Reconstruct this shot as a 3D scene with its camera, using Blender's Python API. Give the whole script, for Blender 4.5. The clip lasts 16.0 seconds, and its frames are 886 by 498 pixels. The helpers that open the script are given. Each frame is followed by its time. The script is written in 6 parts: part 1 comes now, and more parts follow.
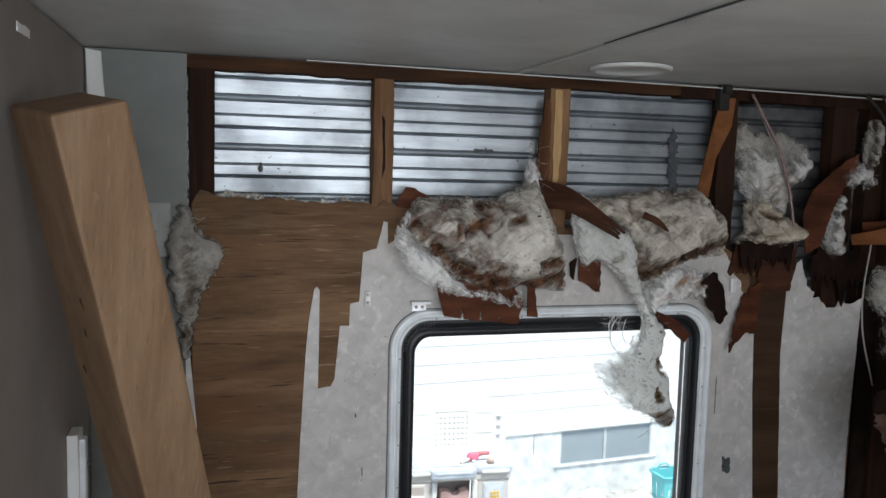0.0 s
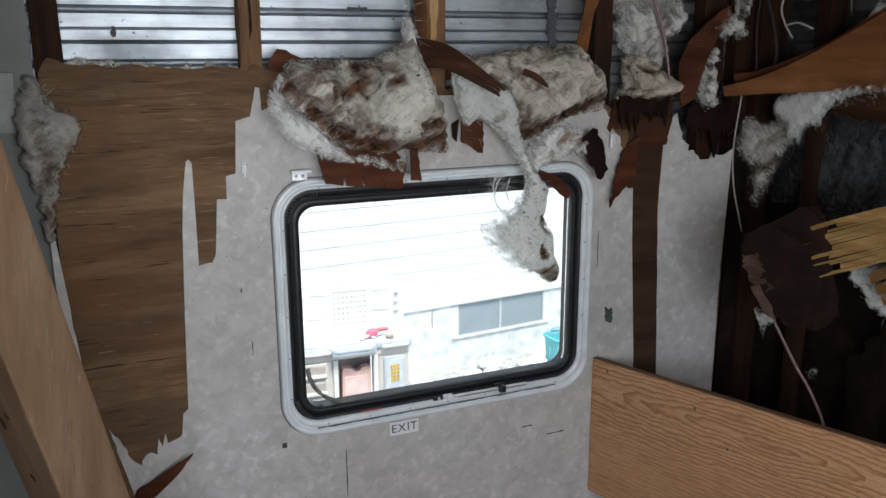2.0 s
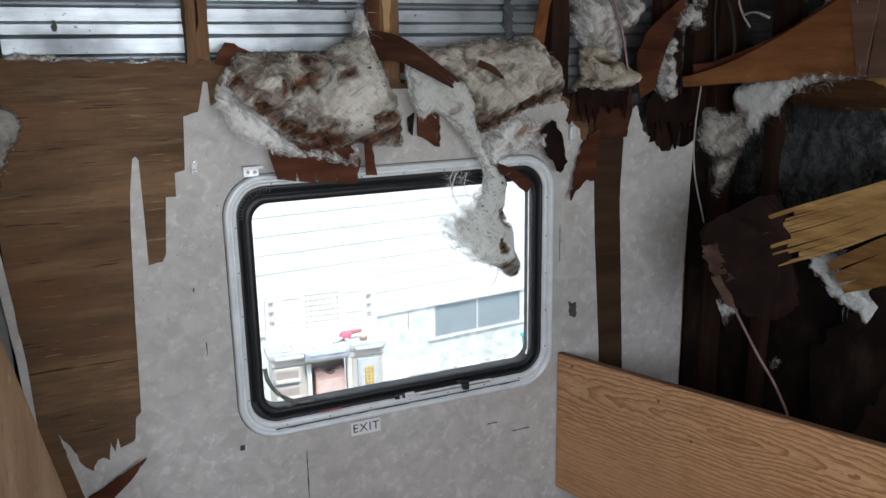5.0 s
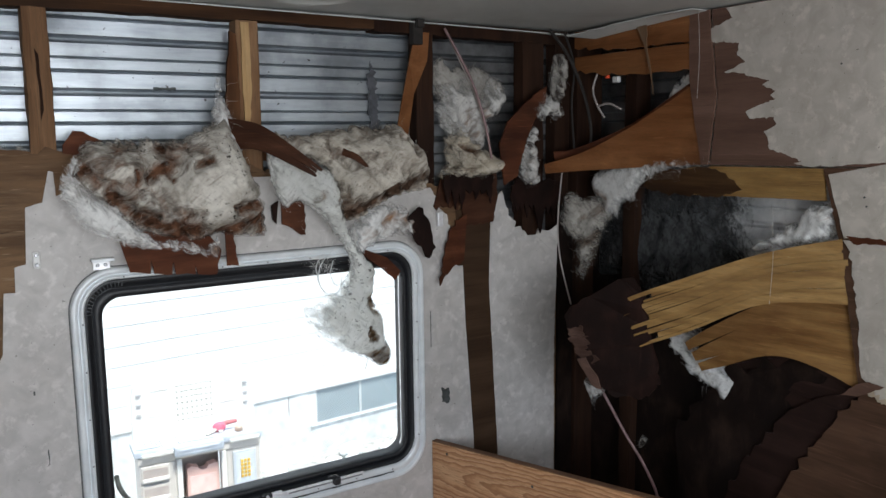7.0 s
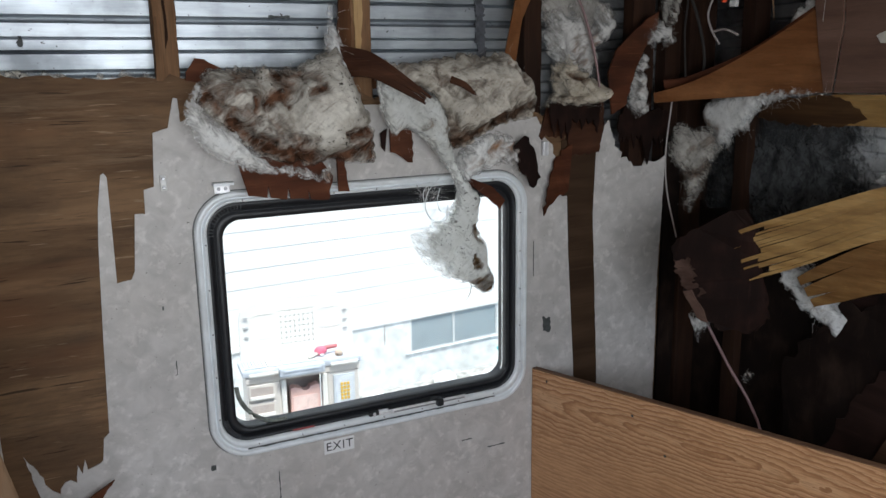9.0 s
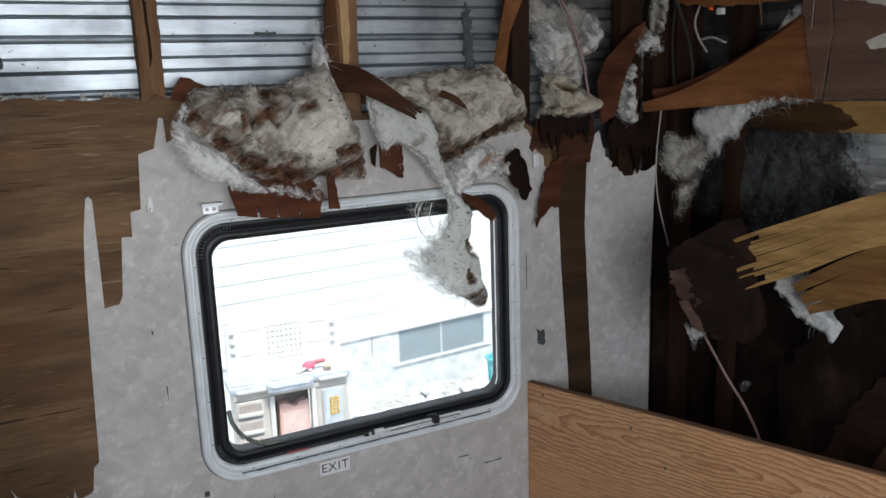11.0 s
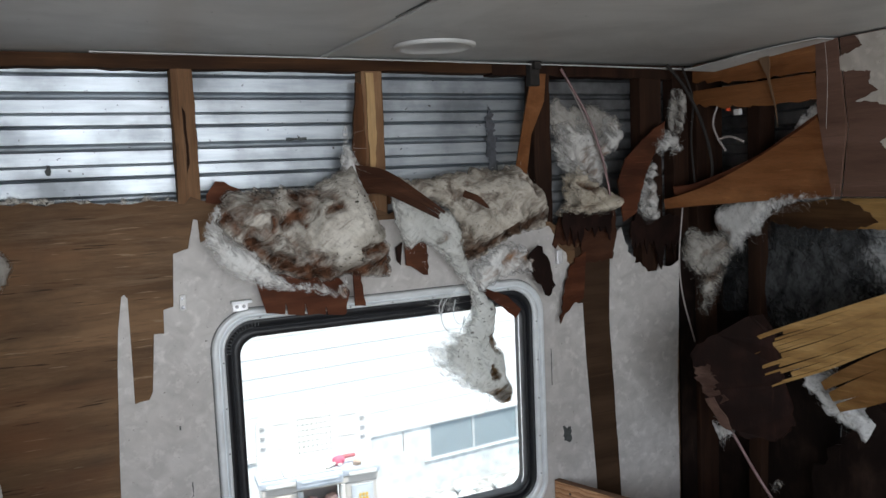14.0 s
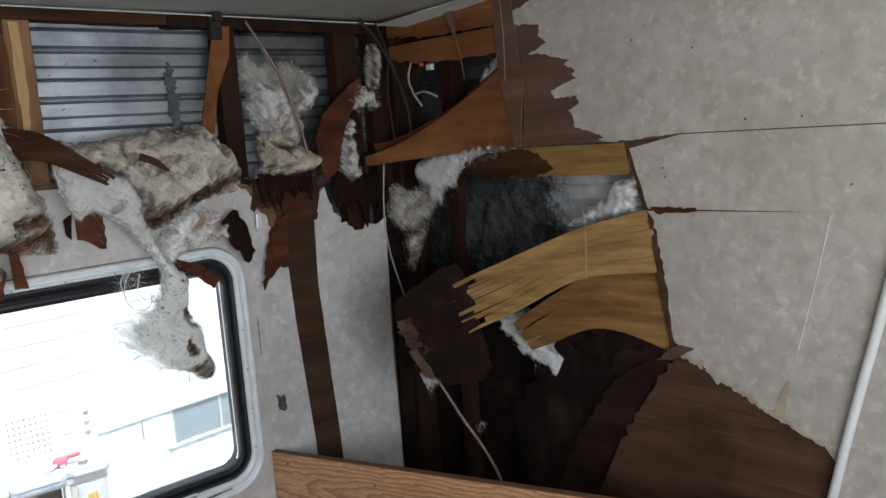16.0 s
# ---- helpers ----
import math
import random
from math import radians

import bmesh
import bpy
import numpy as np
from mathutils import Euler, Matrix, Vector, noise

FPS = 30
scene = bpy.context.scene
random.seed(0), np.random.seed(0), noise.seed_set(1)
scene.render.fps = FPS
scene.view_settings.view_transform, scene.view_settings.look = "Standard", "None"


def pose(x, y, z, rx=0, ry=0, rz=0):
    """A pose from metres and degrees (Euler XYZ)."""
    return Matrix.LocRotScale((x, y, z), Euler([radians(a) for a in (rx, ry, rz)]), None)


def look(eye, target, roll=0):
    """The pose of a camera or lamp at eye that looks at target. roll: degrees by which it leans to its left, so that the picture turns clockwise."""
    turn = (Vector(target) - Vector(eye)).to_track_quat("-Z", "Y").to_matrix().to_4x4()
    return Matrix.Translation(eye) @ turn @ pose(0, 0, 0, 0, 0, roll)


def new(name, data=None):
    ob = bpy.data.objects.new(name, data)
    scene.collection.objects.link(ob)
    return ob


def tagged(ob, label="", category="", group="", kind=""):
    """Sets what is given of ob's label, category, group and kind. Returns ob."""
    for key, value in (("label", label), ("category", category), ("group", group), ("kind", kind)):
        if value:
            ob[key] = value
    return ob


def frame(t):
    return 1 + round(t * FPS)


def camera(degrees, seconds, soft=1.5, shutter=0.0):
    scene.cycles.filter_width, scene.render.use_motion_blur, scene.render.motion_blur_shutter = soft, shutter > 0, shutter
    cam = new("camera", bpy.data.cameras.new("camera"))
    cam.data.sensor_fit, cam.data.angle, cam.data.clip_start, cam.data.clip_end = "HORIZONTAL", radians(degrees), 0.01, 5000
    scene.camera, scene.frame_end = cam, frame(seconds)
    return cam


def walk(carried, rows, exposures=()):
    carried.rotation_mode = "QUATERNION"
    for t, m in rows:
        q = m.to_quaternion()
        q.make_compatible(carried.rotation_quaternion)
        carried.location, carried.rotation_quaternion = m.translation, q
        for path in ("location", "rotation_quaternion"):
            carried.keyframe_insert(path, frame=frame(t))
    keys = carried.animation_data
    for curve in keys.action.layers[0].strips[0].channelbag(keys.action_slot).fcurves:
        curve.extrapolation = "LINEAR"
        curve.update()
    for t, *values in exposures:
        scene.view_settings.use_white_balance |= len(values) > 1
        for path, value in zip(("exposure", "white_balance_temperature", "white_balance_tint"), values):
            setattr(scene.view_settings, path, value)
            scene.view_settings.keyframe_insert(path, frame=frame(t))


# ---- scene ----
cam = camera(57.7, 16.0)
PATH = [
    (0, (0.035, 0.117, 1.678), (0.566, 2.035, 1.484), 1.5),
    (0.5, (0.065, 0.103, 1.661), (0.686, 1.977, 1.344), 1.2),
    (1, (0.071, 0.109, 1.648), (0.754, 1.947, 1.253), 0.7),
    (1.5, (0.075, 0.115, 1.631), (0.795, 1.93, 1.195), 0.0),
    (2, (0.068, 0.13, 1.63), (0.829, 1.919, 1.159), -0.3),
    (2.5, (0.075, 0.132, 1.626), (0.841, 1.918, 1.152), -1.0),
    (3, (0.077, 0.133, 1.621), (0.84, 1.92, 1.149), -1.9),
    (5.5, (0.15, 0.122, 1.605), (0.987, 1.881, 1.152), -0.1),
    (6, (0.172, 0.115, 1.635), (1.194, 1.81, 1.346), -0.9),
    (6.5, (0.175, 0.126, 1.634), (1.238, 1.802, 1.383), -0.8),
    (7, (0.174, 0.129, 1.624), (1.241, 1.797, 1.345), -0.7),
    (7.5, (0.169, 0.13, 1.616), (1.22, 1.798, 1.282), -0.8),
    (8, (0.16, 0.123, 1.616), (1.142, 1.819, 1.215), -1.1),
    (8.5, (0.154, 0.125, 1.617), (1.069, 1.851, 1.192), -1.4),
    (9, (0.136, 0.13, 1.611), (0.993, 1.885, 1.178), -0.9),
    (11.5, (0.122, 0.166, 1.625), (1.029, 1.902, 1.219), -2.0),
    (12, (0.101, 0.16, 1.625), (0.998, 1.91, 1.257), -1.6),
    (12.5, (0.072, 0.156, 1.647), (0.869, 1.973, 1.392), -0.8),
    (13, (0.092, 0.141, 1.642), (0.849, 1.979, 1.424), -0.7),
    (13.5, (0.103, 0.124, 1.645), (0.873, 1.962, 1.47), -2.0),
    (14, (0.136, 0.124, 1.641), (0.978, 1.927, 1.451), -2.4),
    (14.5, (0.179, 0.11, 1.629), (1.106, 1.868, 1.407), -3.4),
    (15, (0.212, 0.106, 1.624), (1.212, 1.821, 1.38), -4.1),
    (15.5, (0.256, 0.097, 1.622), (1.457, 1.672, 1.348), -3.7),
    (16, (0.278, 0.105, 1.61), (1.606, 1.57, 1.309), -4.1),
]
# exposure of the clip's camera, steady with a slow drift
EXPOSURES = [(0.0, 0.67), (3.0, 0.66), (5.5, 0.72), (6.8, 0.82), (8.0, 0.72), (9.0, 0.67), (13.0, 0.68), (15.0, 0.84), (16.0, 0.84)]
walk(cam, [(t, look(eye, target, roll)) for t, eye, target, roll in PATH], EXPOSURES)

# ---- world, sun and daylight through the openings ----
world = bpy.data.worlds.new("overcast_sky")
scene.world = world
world.use_nodes = True
wn = world.node_tree
sky = wn.nodes.new("ShaderNodeTexSky")
sky.sky_type = "NISHITA"
sky.sun_disc = False
sky.sun_elevation = radians(64)
sky.sun_rotation = radians(200)
wn.links.new(sky.outputs[0], wn.nodes["Background"].inputs[0])
wn.nodes["Background"].inputs[1].default_value = 0.15

sun_data = bpy.data.lights.new("sun", "SUN")
sun_data.energy, sun_data.angle, sun_data.color = 4.0, radians(14), (1.0, 0.96, 0.9)
sun = new("sun", sun_data)
sun.matrix_world = look((1.5, -3, 9), (1, 1, 0))


def window_light(name, eye, target, sx, sz, power, color=(0.93, 0.97, 1.0)):
    d = bpy.data.lights.new(name, "AREA")
    d.shape, d.size, d.size_y, d.energy, d.color = "RECTANGLE", sx, sz, power, color
    ob = new(name, d)
    ob.matrix_world = look(eye, target)
    return ob


window_light("daylight_south_window", (0.15, -0.74, 1.50), (0.15, 1.0, 1.72), 1.8, 0.66, 20.5, (0.912, 0.95, 0.998))
window_light("daylight_west_window", (-2.58, 0.55, 1.3), (0, 0.55, 1.25), 1.1, 0.8, 4, (0.912, 0.95, 0.998))


# ---- materials ----
def material(name, rough=0.8, metal=0.0):
    m = bpy.data.materials.new(name)
    m.use_nodes = True
    nt = m.node_tree
    b = nt.nodes["Principled BSDF"]
    b.inputs["Roughness"].default_value = rough
    b.inputs["Metallic"].default_value = metal
    return m, nt, b


def coords(nt, scale=(1, 1, 1), turn=(0, 0, 0)):
    tc = nt.nodes.new("ShaderNodeTexCoord")
    mp = nt.nodes.new("ShaderNodeMapping")
    mp.inputs["Scale"].default_value = scale
    mp.inputs["Rotation"].default_value = turn
    nt.links.new(tc.outputs["Object"], mp.inputs["Vector"])
    return mp.outputs[0]


def grain(nt, scale, turn):
    """Coordinates turned first and then stretched, for streaks that run aslant."""
    tc = nt.nodes.new("ShaderNodeTexCoord")
    a, b = nt.nodes.new("ShaderNodeMapping"), nt.nodes.new("ShaderNodeMapping")
    a.inputs["Rotation"].default_value = turn
    b.inputs["Scale"].default_value = scale
    nt.links.new(tc.outputs["Object"], a.inputs["Vector"])
    nt.links.new(a.outputs[0], b.inputs["Vector"])
    return b.outputs[0]


def noise_tex(nt, vec, scale, detail=5.0, rough=0.6, dist=0.0):
    n = nt.nodes.new("ShaderNodeTexNoise")
    n.inputs["Scale"].default_value = scale
    n.inputs["Detail"].default_value = detail
    n.inputs["Roughness"].default_value = rough
    n.inputs["Distortion"].default_value = dist
    nt.links.new(vec, n.inputs["Vector"])
    return n.outputs["Fac"]


def ramp(nt, fac, stops):
    r = nt.nodes.new("ShaderNodeValToRGB")
    el = r.color_ramp.elements
    while len(el) < len(stops):
        el.new(0.5)
    for e, (p, c) in zip(el, stops):
        e.position = p
        e.color = (*c, 1) if len(c) == 3 else c
    nt.links.new(fac, r.inputs[0])
    return r.outputs[0]


def grey(v):
    return (v, v, v)


def mix(nt, fac, a, b, kind="MIX"):
    n = nt.nodes.new("ShaderNodeMix")
    n.data_type, n.blend_type = "RGBA", kind
    for sock, val in ((n.inputs[0], fac), (n.inputs[6], a), (n.inputs[7], b)):
        if hasattr(val, "is_output"):
            nt.links.new(val, sock)
        elif isinstance(val, (int, float)):
            sock.default_value = val
        else:
            sock.default_value = (*val, 1)
    return n.outputs[2]


def bump(nt, b, height, strength=0.3, dist=0.002):
    n = nt.nodes.new("ShaderNodeBump")
    n.inputs["Strength"].default_value = strength
    n.inputs["Distance"].default_value = dist
    nt.links.new(height, n.inputs["Height"])
    nt.links.new(n.outputs[0], b.inputs["Normal"])


def colour(nt, b, out):
    nt.links.new(out, b.inputs["Base Color"])


def wood(name, dark, mid, light, stretch, rough=0.75, fine=140.0, stain=0.35, wet=(0.03, 0.016, 0.01)):
    """Sawn or peeled wood: long soft bands, fine pores, dark stains. stretch: scale along x, y, z, small along the grain."""
    m, nt, b = material(name, rough)
    b.inputs["Specular IOR Level"].default_value = 0.12
    v = coords(nt, stretch)
    bands = noise_tex(nt, v, 7.0, 4, 0.5, 0.25)
    pores = noise_tex(nt, v, fine, 3, 0.7)
    blot = noise_tex(nt, coords(nt), 5.5, 5, 0.6)
    c = ramp(nt, bands, [(0.3, dark), (0.5, mid), (0.72, light)])
    c = mix(nt, 0.28, c, ramp(nt, pores, [(0.35, tuple(x * 0.55 for x in dark)), (0.6, light)]), "OVERLAY")
    c = mix(nt, ramp(nt, blot, [(1 - stain - 0.08, grey(0)), (1 - stain + 0.2, grey(0.85))]), c, wet)
    small = min(stretch)
    hair = noise_tex(nt, coords(nt, tuple(x * 0.25 if x == small else x * 1.2 for x in stretch)), 34.0, 4, 0.65, 0.15)
    c = mix(nt, ramp(nt, hair, [(0.28, grey(0.5)), (0.42, grey(0))]), c, tuple(x * 0.45 for x in dark))
    c = mix(nt, ramp(nt, hair, [(0.60, grey(0)), (0.74, grey(0.35))]), c, tuple(min(1.0, x * 1.45) for x in light))
    info = nt.nodes.new("ShaderNodeObjectInfo")
    c = mix(nt, ramp(nt, info.outputs["Random"], [(0.0, grey(0.0)), (1.0, grey(0.26))]), c, tuple(x * 0.5 for x in dark))
    colour(nt, b, c)
    bump(nt, b, pores, 0.35, 0.0015)
    return m
def peeled_plywood():
    """Rotary-peeled plywood with torn face: warm broad bands, short dark flecks and long hair cracks along the grain."""
    m, nt, b = material("luan_plywood_across", 0.72)
    b.inputs["Specular IOR Level"].default_value = 0.15
    band = noise_tex(nt, coords(nt, (0.35, 3, 2.6)), 6, 4, 0.55, 0.4)
    fleck = noise_tex(nt, coords(nt, (0.16, 3, 1.6)), 75, 4, 0.7)
    hair = noise_tex(nt, coords(nt, (0.05, 1, 1.0)), 160, 3, 0.6)
    blot = noise_tex(nt, coords(nt, (0.6, 1, 1)), 5, 6, 0.65, 0.5)
    c = ramp(nt, band, [(0.34, (0.09, 0.051, 0.027)), (0.5, (0.132, 0.076, 0.040)), (0.66, (0.195, 0.116, 0.062))])
    c = mix(nt, ramp(nt, blot, [(0.50, grey(0)), (0.68, grey(0.7))]), c, (0.078, 0.05, 0.032))
    c = mix(nt, ramp(nt, fleck, [(0.34, grey(0.45)), (0.50, grey(0))]), c, (0.065, 0.038, 0.022))
    c = mix(nt, ramp(nt, fleck, [(0.58, grey(0)), (0.72, grey(0.3))]), c, (0.24, 0.155, 0.09))
    red = noise_tex(nt, coords(nt, (0.5, 1, 2.2), (0, 0.2, 0)), 3.4, 4, 0.55)
    c = mix(nt, ramp(nt, red, [(0.50, grey(0)), (0.66, grey(0.55))]), c, (0.17, 0.078, 0.038))
    pale = noise_tex(nt, coords(nt, (0.22, 1, 2.4), (0, 0.06, 0)), 8.0, 6, 0.7, 0.3)
    c = mix(nt, ramp(nt, pale, [(0.56, grey(0)), (0.70, grey(0.5))]), c, (0.27, 0.185, 0.115))
    scratch = noise_tex(nt, coords(nt, (0.12, 1, 1.3), (0, -0.12, 0)), 110, 2, 0.5)
    c = mix(nt, ramp(nt, scratch, [(0.66, grey(0)), (0.72, grey(0.45))]), c, (0.33, 0.24, 0.16))
    c = mix(nt, ramp(nt, hair, [(0.30, grey(0.8)), (0.36, grey(0))]), c, (0.03, 0.018, 0.011))
    colour(nt, b, c)
    bump(nt, b, fleck, 0.4, 0.002)
    return m


LUAN_X = peeled_plywood()
LUAN_Y = wood("luan_plywood_side", (0.125, 0.072, 0.053), (0.165, 0.097, 0.072), (0.21, 0.128, 0.097), (3, 0.6, 4), 0.75, 60, 0.2, (0.05, 0.027, 0.016))
LUAN_LOW = wood("darker_lower_plywood", (0.070, 0.038, 0.023), (0.108, 0.059, 0.037), (0.145, 0.083, 0.053), (3, 0.6, 4), 0.6, 50, 0.4, (0.018, 0.011, 0.008))
SPLINTER = wood("dark_red_splinter", (0.035, 0.014, 0.008), (0.065, 0.026, 0.014), (0.11, 0.048, 0.026), (0.8, 0.8, 4), 0.7, 80, 0.36)
RED_PLY = wood("torn_red_brown_plywood", (0.052, 0.017, 0.009), (0.104, 0.035, 0.017), (0.17, 0.066, 0.032), (0.8, 0.8, 4), 0.7, 80, 0.36)
ORANGE_PLY = wood("orange_brown_plywood", (0.17, 0.068, 0.025), (0.24, 0.106, 0.041), (0.32, 0.155, 0.064), (2, 0.6, 4), 0.6, 70, 0.36, (0.085, 0.03, 0.012))
YELLOW_PLY = wood("yellow_split_plywood", (0.20, 0.115, 0.042), (0.30, 0.185, 0.070), (0.40, 0.265, 0.115), (1.2, 0.8, 7), 0.6, 60, 0.30, (0.17, 0.072, 0.024))
BROWN_SPLIT = wood("brown_stained_split_plywood", (0.16, 0.078, 0.026), (0.26, 0.145, 0.052), (0.36, 0.22, 0.088), (1.2, 0.8, 7), 0.6, 60, 0.42, (0.11, 0.045, 0.017))
# near-black: the shade of the hole's depths is put into this colour
DARK_PLY = wood("shade_dark_plywood", (0.008, 0.0045, 0.0036), (0.015, 0.0082, 0.0062), (0.045, 0.027, 0.020), (2.2, 2.2, 1.6), 0.7, 50, 0.45, (0.011, 0.007, 0.006))
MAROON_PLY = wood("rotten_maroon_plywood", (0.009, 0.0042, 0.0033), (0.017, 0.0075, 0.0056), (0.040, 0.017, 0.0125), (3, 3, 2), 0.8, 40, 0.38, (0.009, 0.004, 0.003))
SHEET_BROWN = wood("purple_brown_soaked_plywood", (0.022, 0.011, 0.009), (0.038, 0.0195, 0.0155), (0.062, 0.034, 0.027), (2, 0.6, 3), 0.6, 50, 0.4, (0.013, 0.007, 0.006))
STUD = wood("stud_wood", (0.135, 0.073, 0.038), (0.21, 0.122, 0.066), (0.32, 0.20, 0.115), (5, 5, 0.5), 0.75, 70, 0.3, (0.10, 0.045, 0.018))
STUD_DARK = wood("soaked_stud_wood", (0.018, 0.0085, 0.0055), (0.034, 0.0155, 0.0095), (0.06, 0.027, 0.0145), (5, 5, 0.5), 0.8, 70, 0.45)
STUD_MID = wood("brown_stud_wood", (0.07, 0.03, 0.014), (0.11, 0.05, 0.022), (0.17, 0.08, 0.036), (5, 5, 0.5), 0.8, 70, 0.4)
STUD_PALE = wood("fresh_split_wood", (0.36, 0.23, 0.11), (0.46, 0.31, 0.16), (0.55, 0.4, 0.22), (5, 5, 0.5), 0.75, 70, 0.2, (0.16, 0.08, 0.03))
RAIL = wood("top_rail_wood", (0.036, 0.017, 0.009), (0.068, 0.032, 0.015), (0.125, 0.062, 0.029), (0.6, 5, 5), 0.8, 60, 0.5)
BEAM = wood("weathered_pine_lumber", (0.172, 0.107, 0.064), (0.21, 0.136, 0.084), (0.255, 0.172, 0.111), (5, 5, 0.35), 0.5, 40, 0.25, (0.14, 0.084, 0.048))


def oak_material():
    """Flat-sawn oak: growth rings cut at a slant, in nested arches, with dark open pores along the grain."""
    m, nt, b = material("oak_veneer", 0.4)
    here = coords(nt)

    def dot(axis):
        n = nt.nodes.new("ShaderNodeVectorMath")
        n.operation = "DOT_PRODUCT"
        n.inputs[1].default_value = axis
        nt.links.new(here, n.inputs[0])
        return n.outputs["Value"]

    def calc(op, *vals):
        n = nt.nodes.new("ShaderNodeMath")
        n.operation = op
        for sock, val in zip(n.inputs, vals):
            if isinstance(val, (int, float)):
                sock.default_value = val
            else:
                nt.links.new(val, sock)
        return n.outputs[0]

    wander = noise_tex(nt, coords(nt, (1, 1, 1)), 2.2, 2, 0.5)
    ripple = noise_tex(nt, coords(nt, (1, 1.2, 2.6)), 7.0, 4, 0.6)
    off = calc("ADD", dot((0.0, 0.23, 4.6)), calc("MULTIPLY_ADD", wander, 0.25, -4.03 - 0.125))
    along = calc("ADD", dot((0.0, 0.42, 0.0)), -0.42 * 1.34)
    heart = calc("SQRT", calc("MULTIPLY_ADD", off, off, calc("MULTIPLY", along, along)))
    field = calc("MULTIPLY_ADD", ripple, 0.15, heart)
    warp = nt.nodes.new("ShaderNodeCombineXYZ")
    nt.links.new(field, warp.inputs[0])
    w = nt.nodes.new("ShaderNodeTexWave")
    w.wave_type, w.bands_direction, w.wave_profile = "BANDS", "X", "SAW"
    w.inputs["Scale"].default_value = 6.6
    w.inputs["Distortion"].default_value = 0.0
    w.inputs["Detail"].default_value = 3.0
    w.inputs["Detail Scale"].default_value = 2.0
    nt.links.new(warp.outputs[0], w.inputs["Vector"])
    pores = noise_tex(nt, coords(nt, (0.05, 0.045, 1)), 420, 2, 0.7)
    big = noise_tex(nt, coords(nt, (1, 0.3, 2)), 6, 3)
    c = ramp(nt, w.outputs["Fac"], [(0.0, (0.66, 0.40, 0.23)), (0.45, (0.62, 0.345, 0.18)), (0.75, (0.40, 0.18, 0.078)), (0.92, (0.27, 0.11, 0.045)), (1.0, (0.45, 0.22, 0.10))])
    c = mix(nt, ramp(nt, heart, [(0.30, grey(0.0)), (0.75, grey(0.6))]), c, (0.56, 0.30, 0.15))
    c = mix(nt, ramp(nt, pores, [(0.36, grey(0.75)), (0.52, grey(0))]), c, (0.30, 0.14, 0.06))
    c = mix(nt, 0.22, c, ramp(nt, big, [(0.3, (0.24, 0.115, 0.05)), (0.7, (0.5, 0.28, 0.135))]))
    colour(nt, b, c)
    bump(nt, b, pores, 0.15, 0.0006)
    return m


OAK = oak_material()
KNOT = wood("dark_knot_wood", (0.05, 0.028, 0.016), (0.075, 0.043, 0.025), (0.1, 0.06, 0.036), (3, 3, 1), 0.8, 60, 0.3)


def wallpaper_material(name, a, bcol, warm):
    """Vinyl-faced wall paper printed with soft clouds, scuffed and dusty."""
    m, nt, b = material(name, 0.55)
    v = coords(nt)
    clouds = noise_tex(nt, v, 26, 4, 0.55, 0.6)
    big = noise_tex(nt, v, 3.0, 5, 0.6)
    flecks = noise_tex(nt, coords(nt, (1, 1, 1), (0.4, 0.5, 0.2)), 42, 5, 0.6, 0.2)
    c = ramp(nt, clouds, [(0.34, a), (0.66, bcol)])
    c = mix(nt, ramp(nt, flecks, [(0.54, grey(0)), (0.68, grey(0.65))]), c, tuple(min(1, x * 1.28) for x in bcol))
    c = mix(nt, ramp(nt, big, [(0.4, grey(0)), (0.75, grey(0.5))]), c, warm)
    specks = noise_tex(nt, v, 170, 2, 0.5)
    c = mix(nt, ramp(nt, specks, [(0.73, grey(0)), (0.77, grey(0.8))]), c, (0.1, 0.09, 0.08))
    colour(nt, b, c)
    bump(nt, b, flecks, 0.12, 0.001)
    return m


PAPER = wallpaper_material("grey_clouded_wallpaper", (0.41, 0.39, 0.375), (0.53, 0.508, 0.492), (0.34, 0.31, 0.285))
PAPER_SIDE = wallpaper_material("taupe_clouded_wallpaper", (0.375, 0.338, 0.297), (0.485, 0.447, 0.40), (0.31, 0.275, 0.235))
PAPER_BACK = wallpaper_material("paper_torn_edge", (0.36, 0.29, 0.22), (0.46, 0.385, 0.295), (0.28, 0.21, 0.14))


def ceiling_material():
    m, nt, b = material("ceiling_vinyl", 0.5)
    v = coords(nt)
    big = noise_tex(nt, v, 3.2, 6, 0.65, 0.5)
    fine = noise_tex(nt, v, 45, 3)
    c = ramp(nt, big, [(0.32, (0.44, 0.445, 0.435)), (0.55, (0.56, 0.565, 0.55)), (0.75, (0.62, 0.625, 0.61))])
    c = mix(nt, ramp(nt, noise_tex(nt, v, 70, 2), [(0.74, grey(0)), (0.78, grey(0.75))]), c, (0.15, 0.14, 0.12))
    colour(nt, b, c)
    bump(nt, b, fine, 0.1, 0.001)
    return m


CEILING = ceiling_material()


def plain(name, col, rough=0.5, metal=0.0, var=0.15, scale=30.0, bumpy=0.1):
    m, nt, b = material(name, rough, metal)
    n = noise_tex(nt, coords(nt), scale, 5, 0.6)
    colour(nt, b, ramp(nt, n, [(0.3, tuple(x * (1 - var) for x in col)), (0.7, tuple(min(1, x * (1 + var)) for x in col))]))
    if bumpy:
        bump(nt, b, n, bumpy, 0.001)
    return m


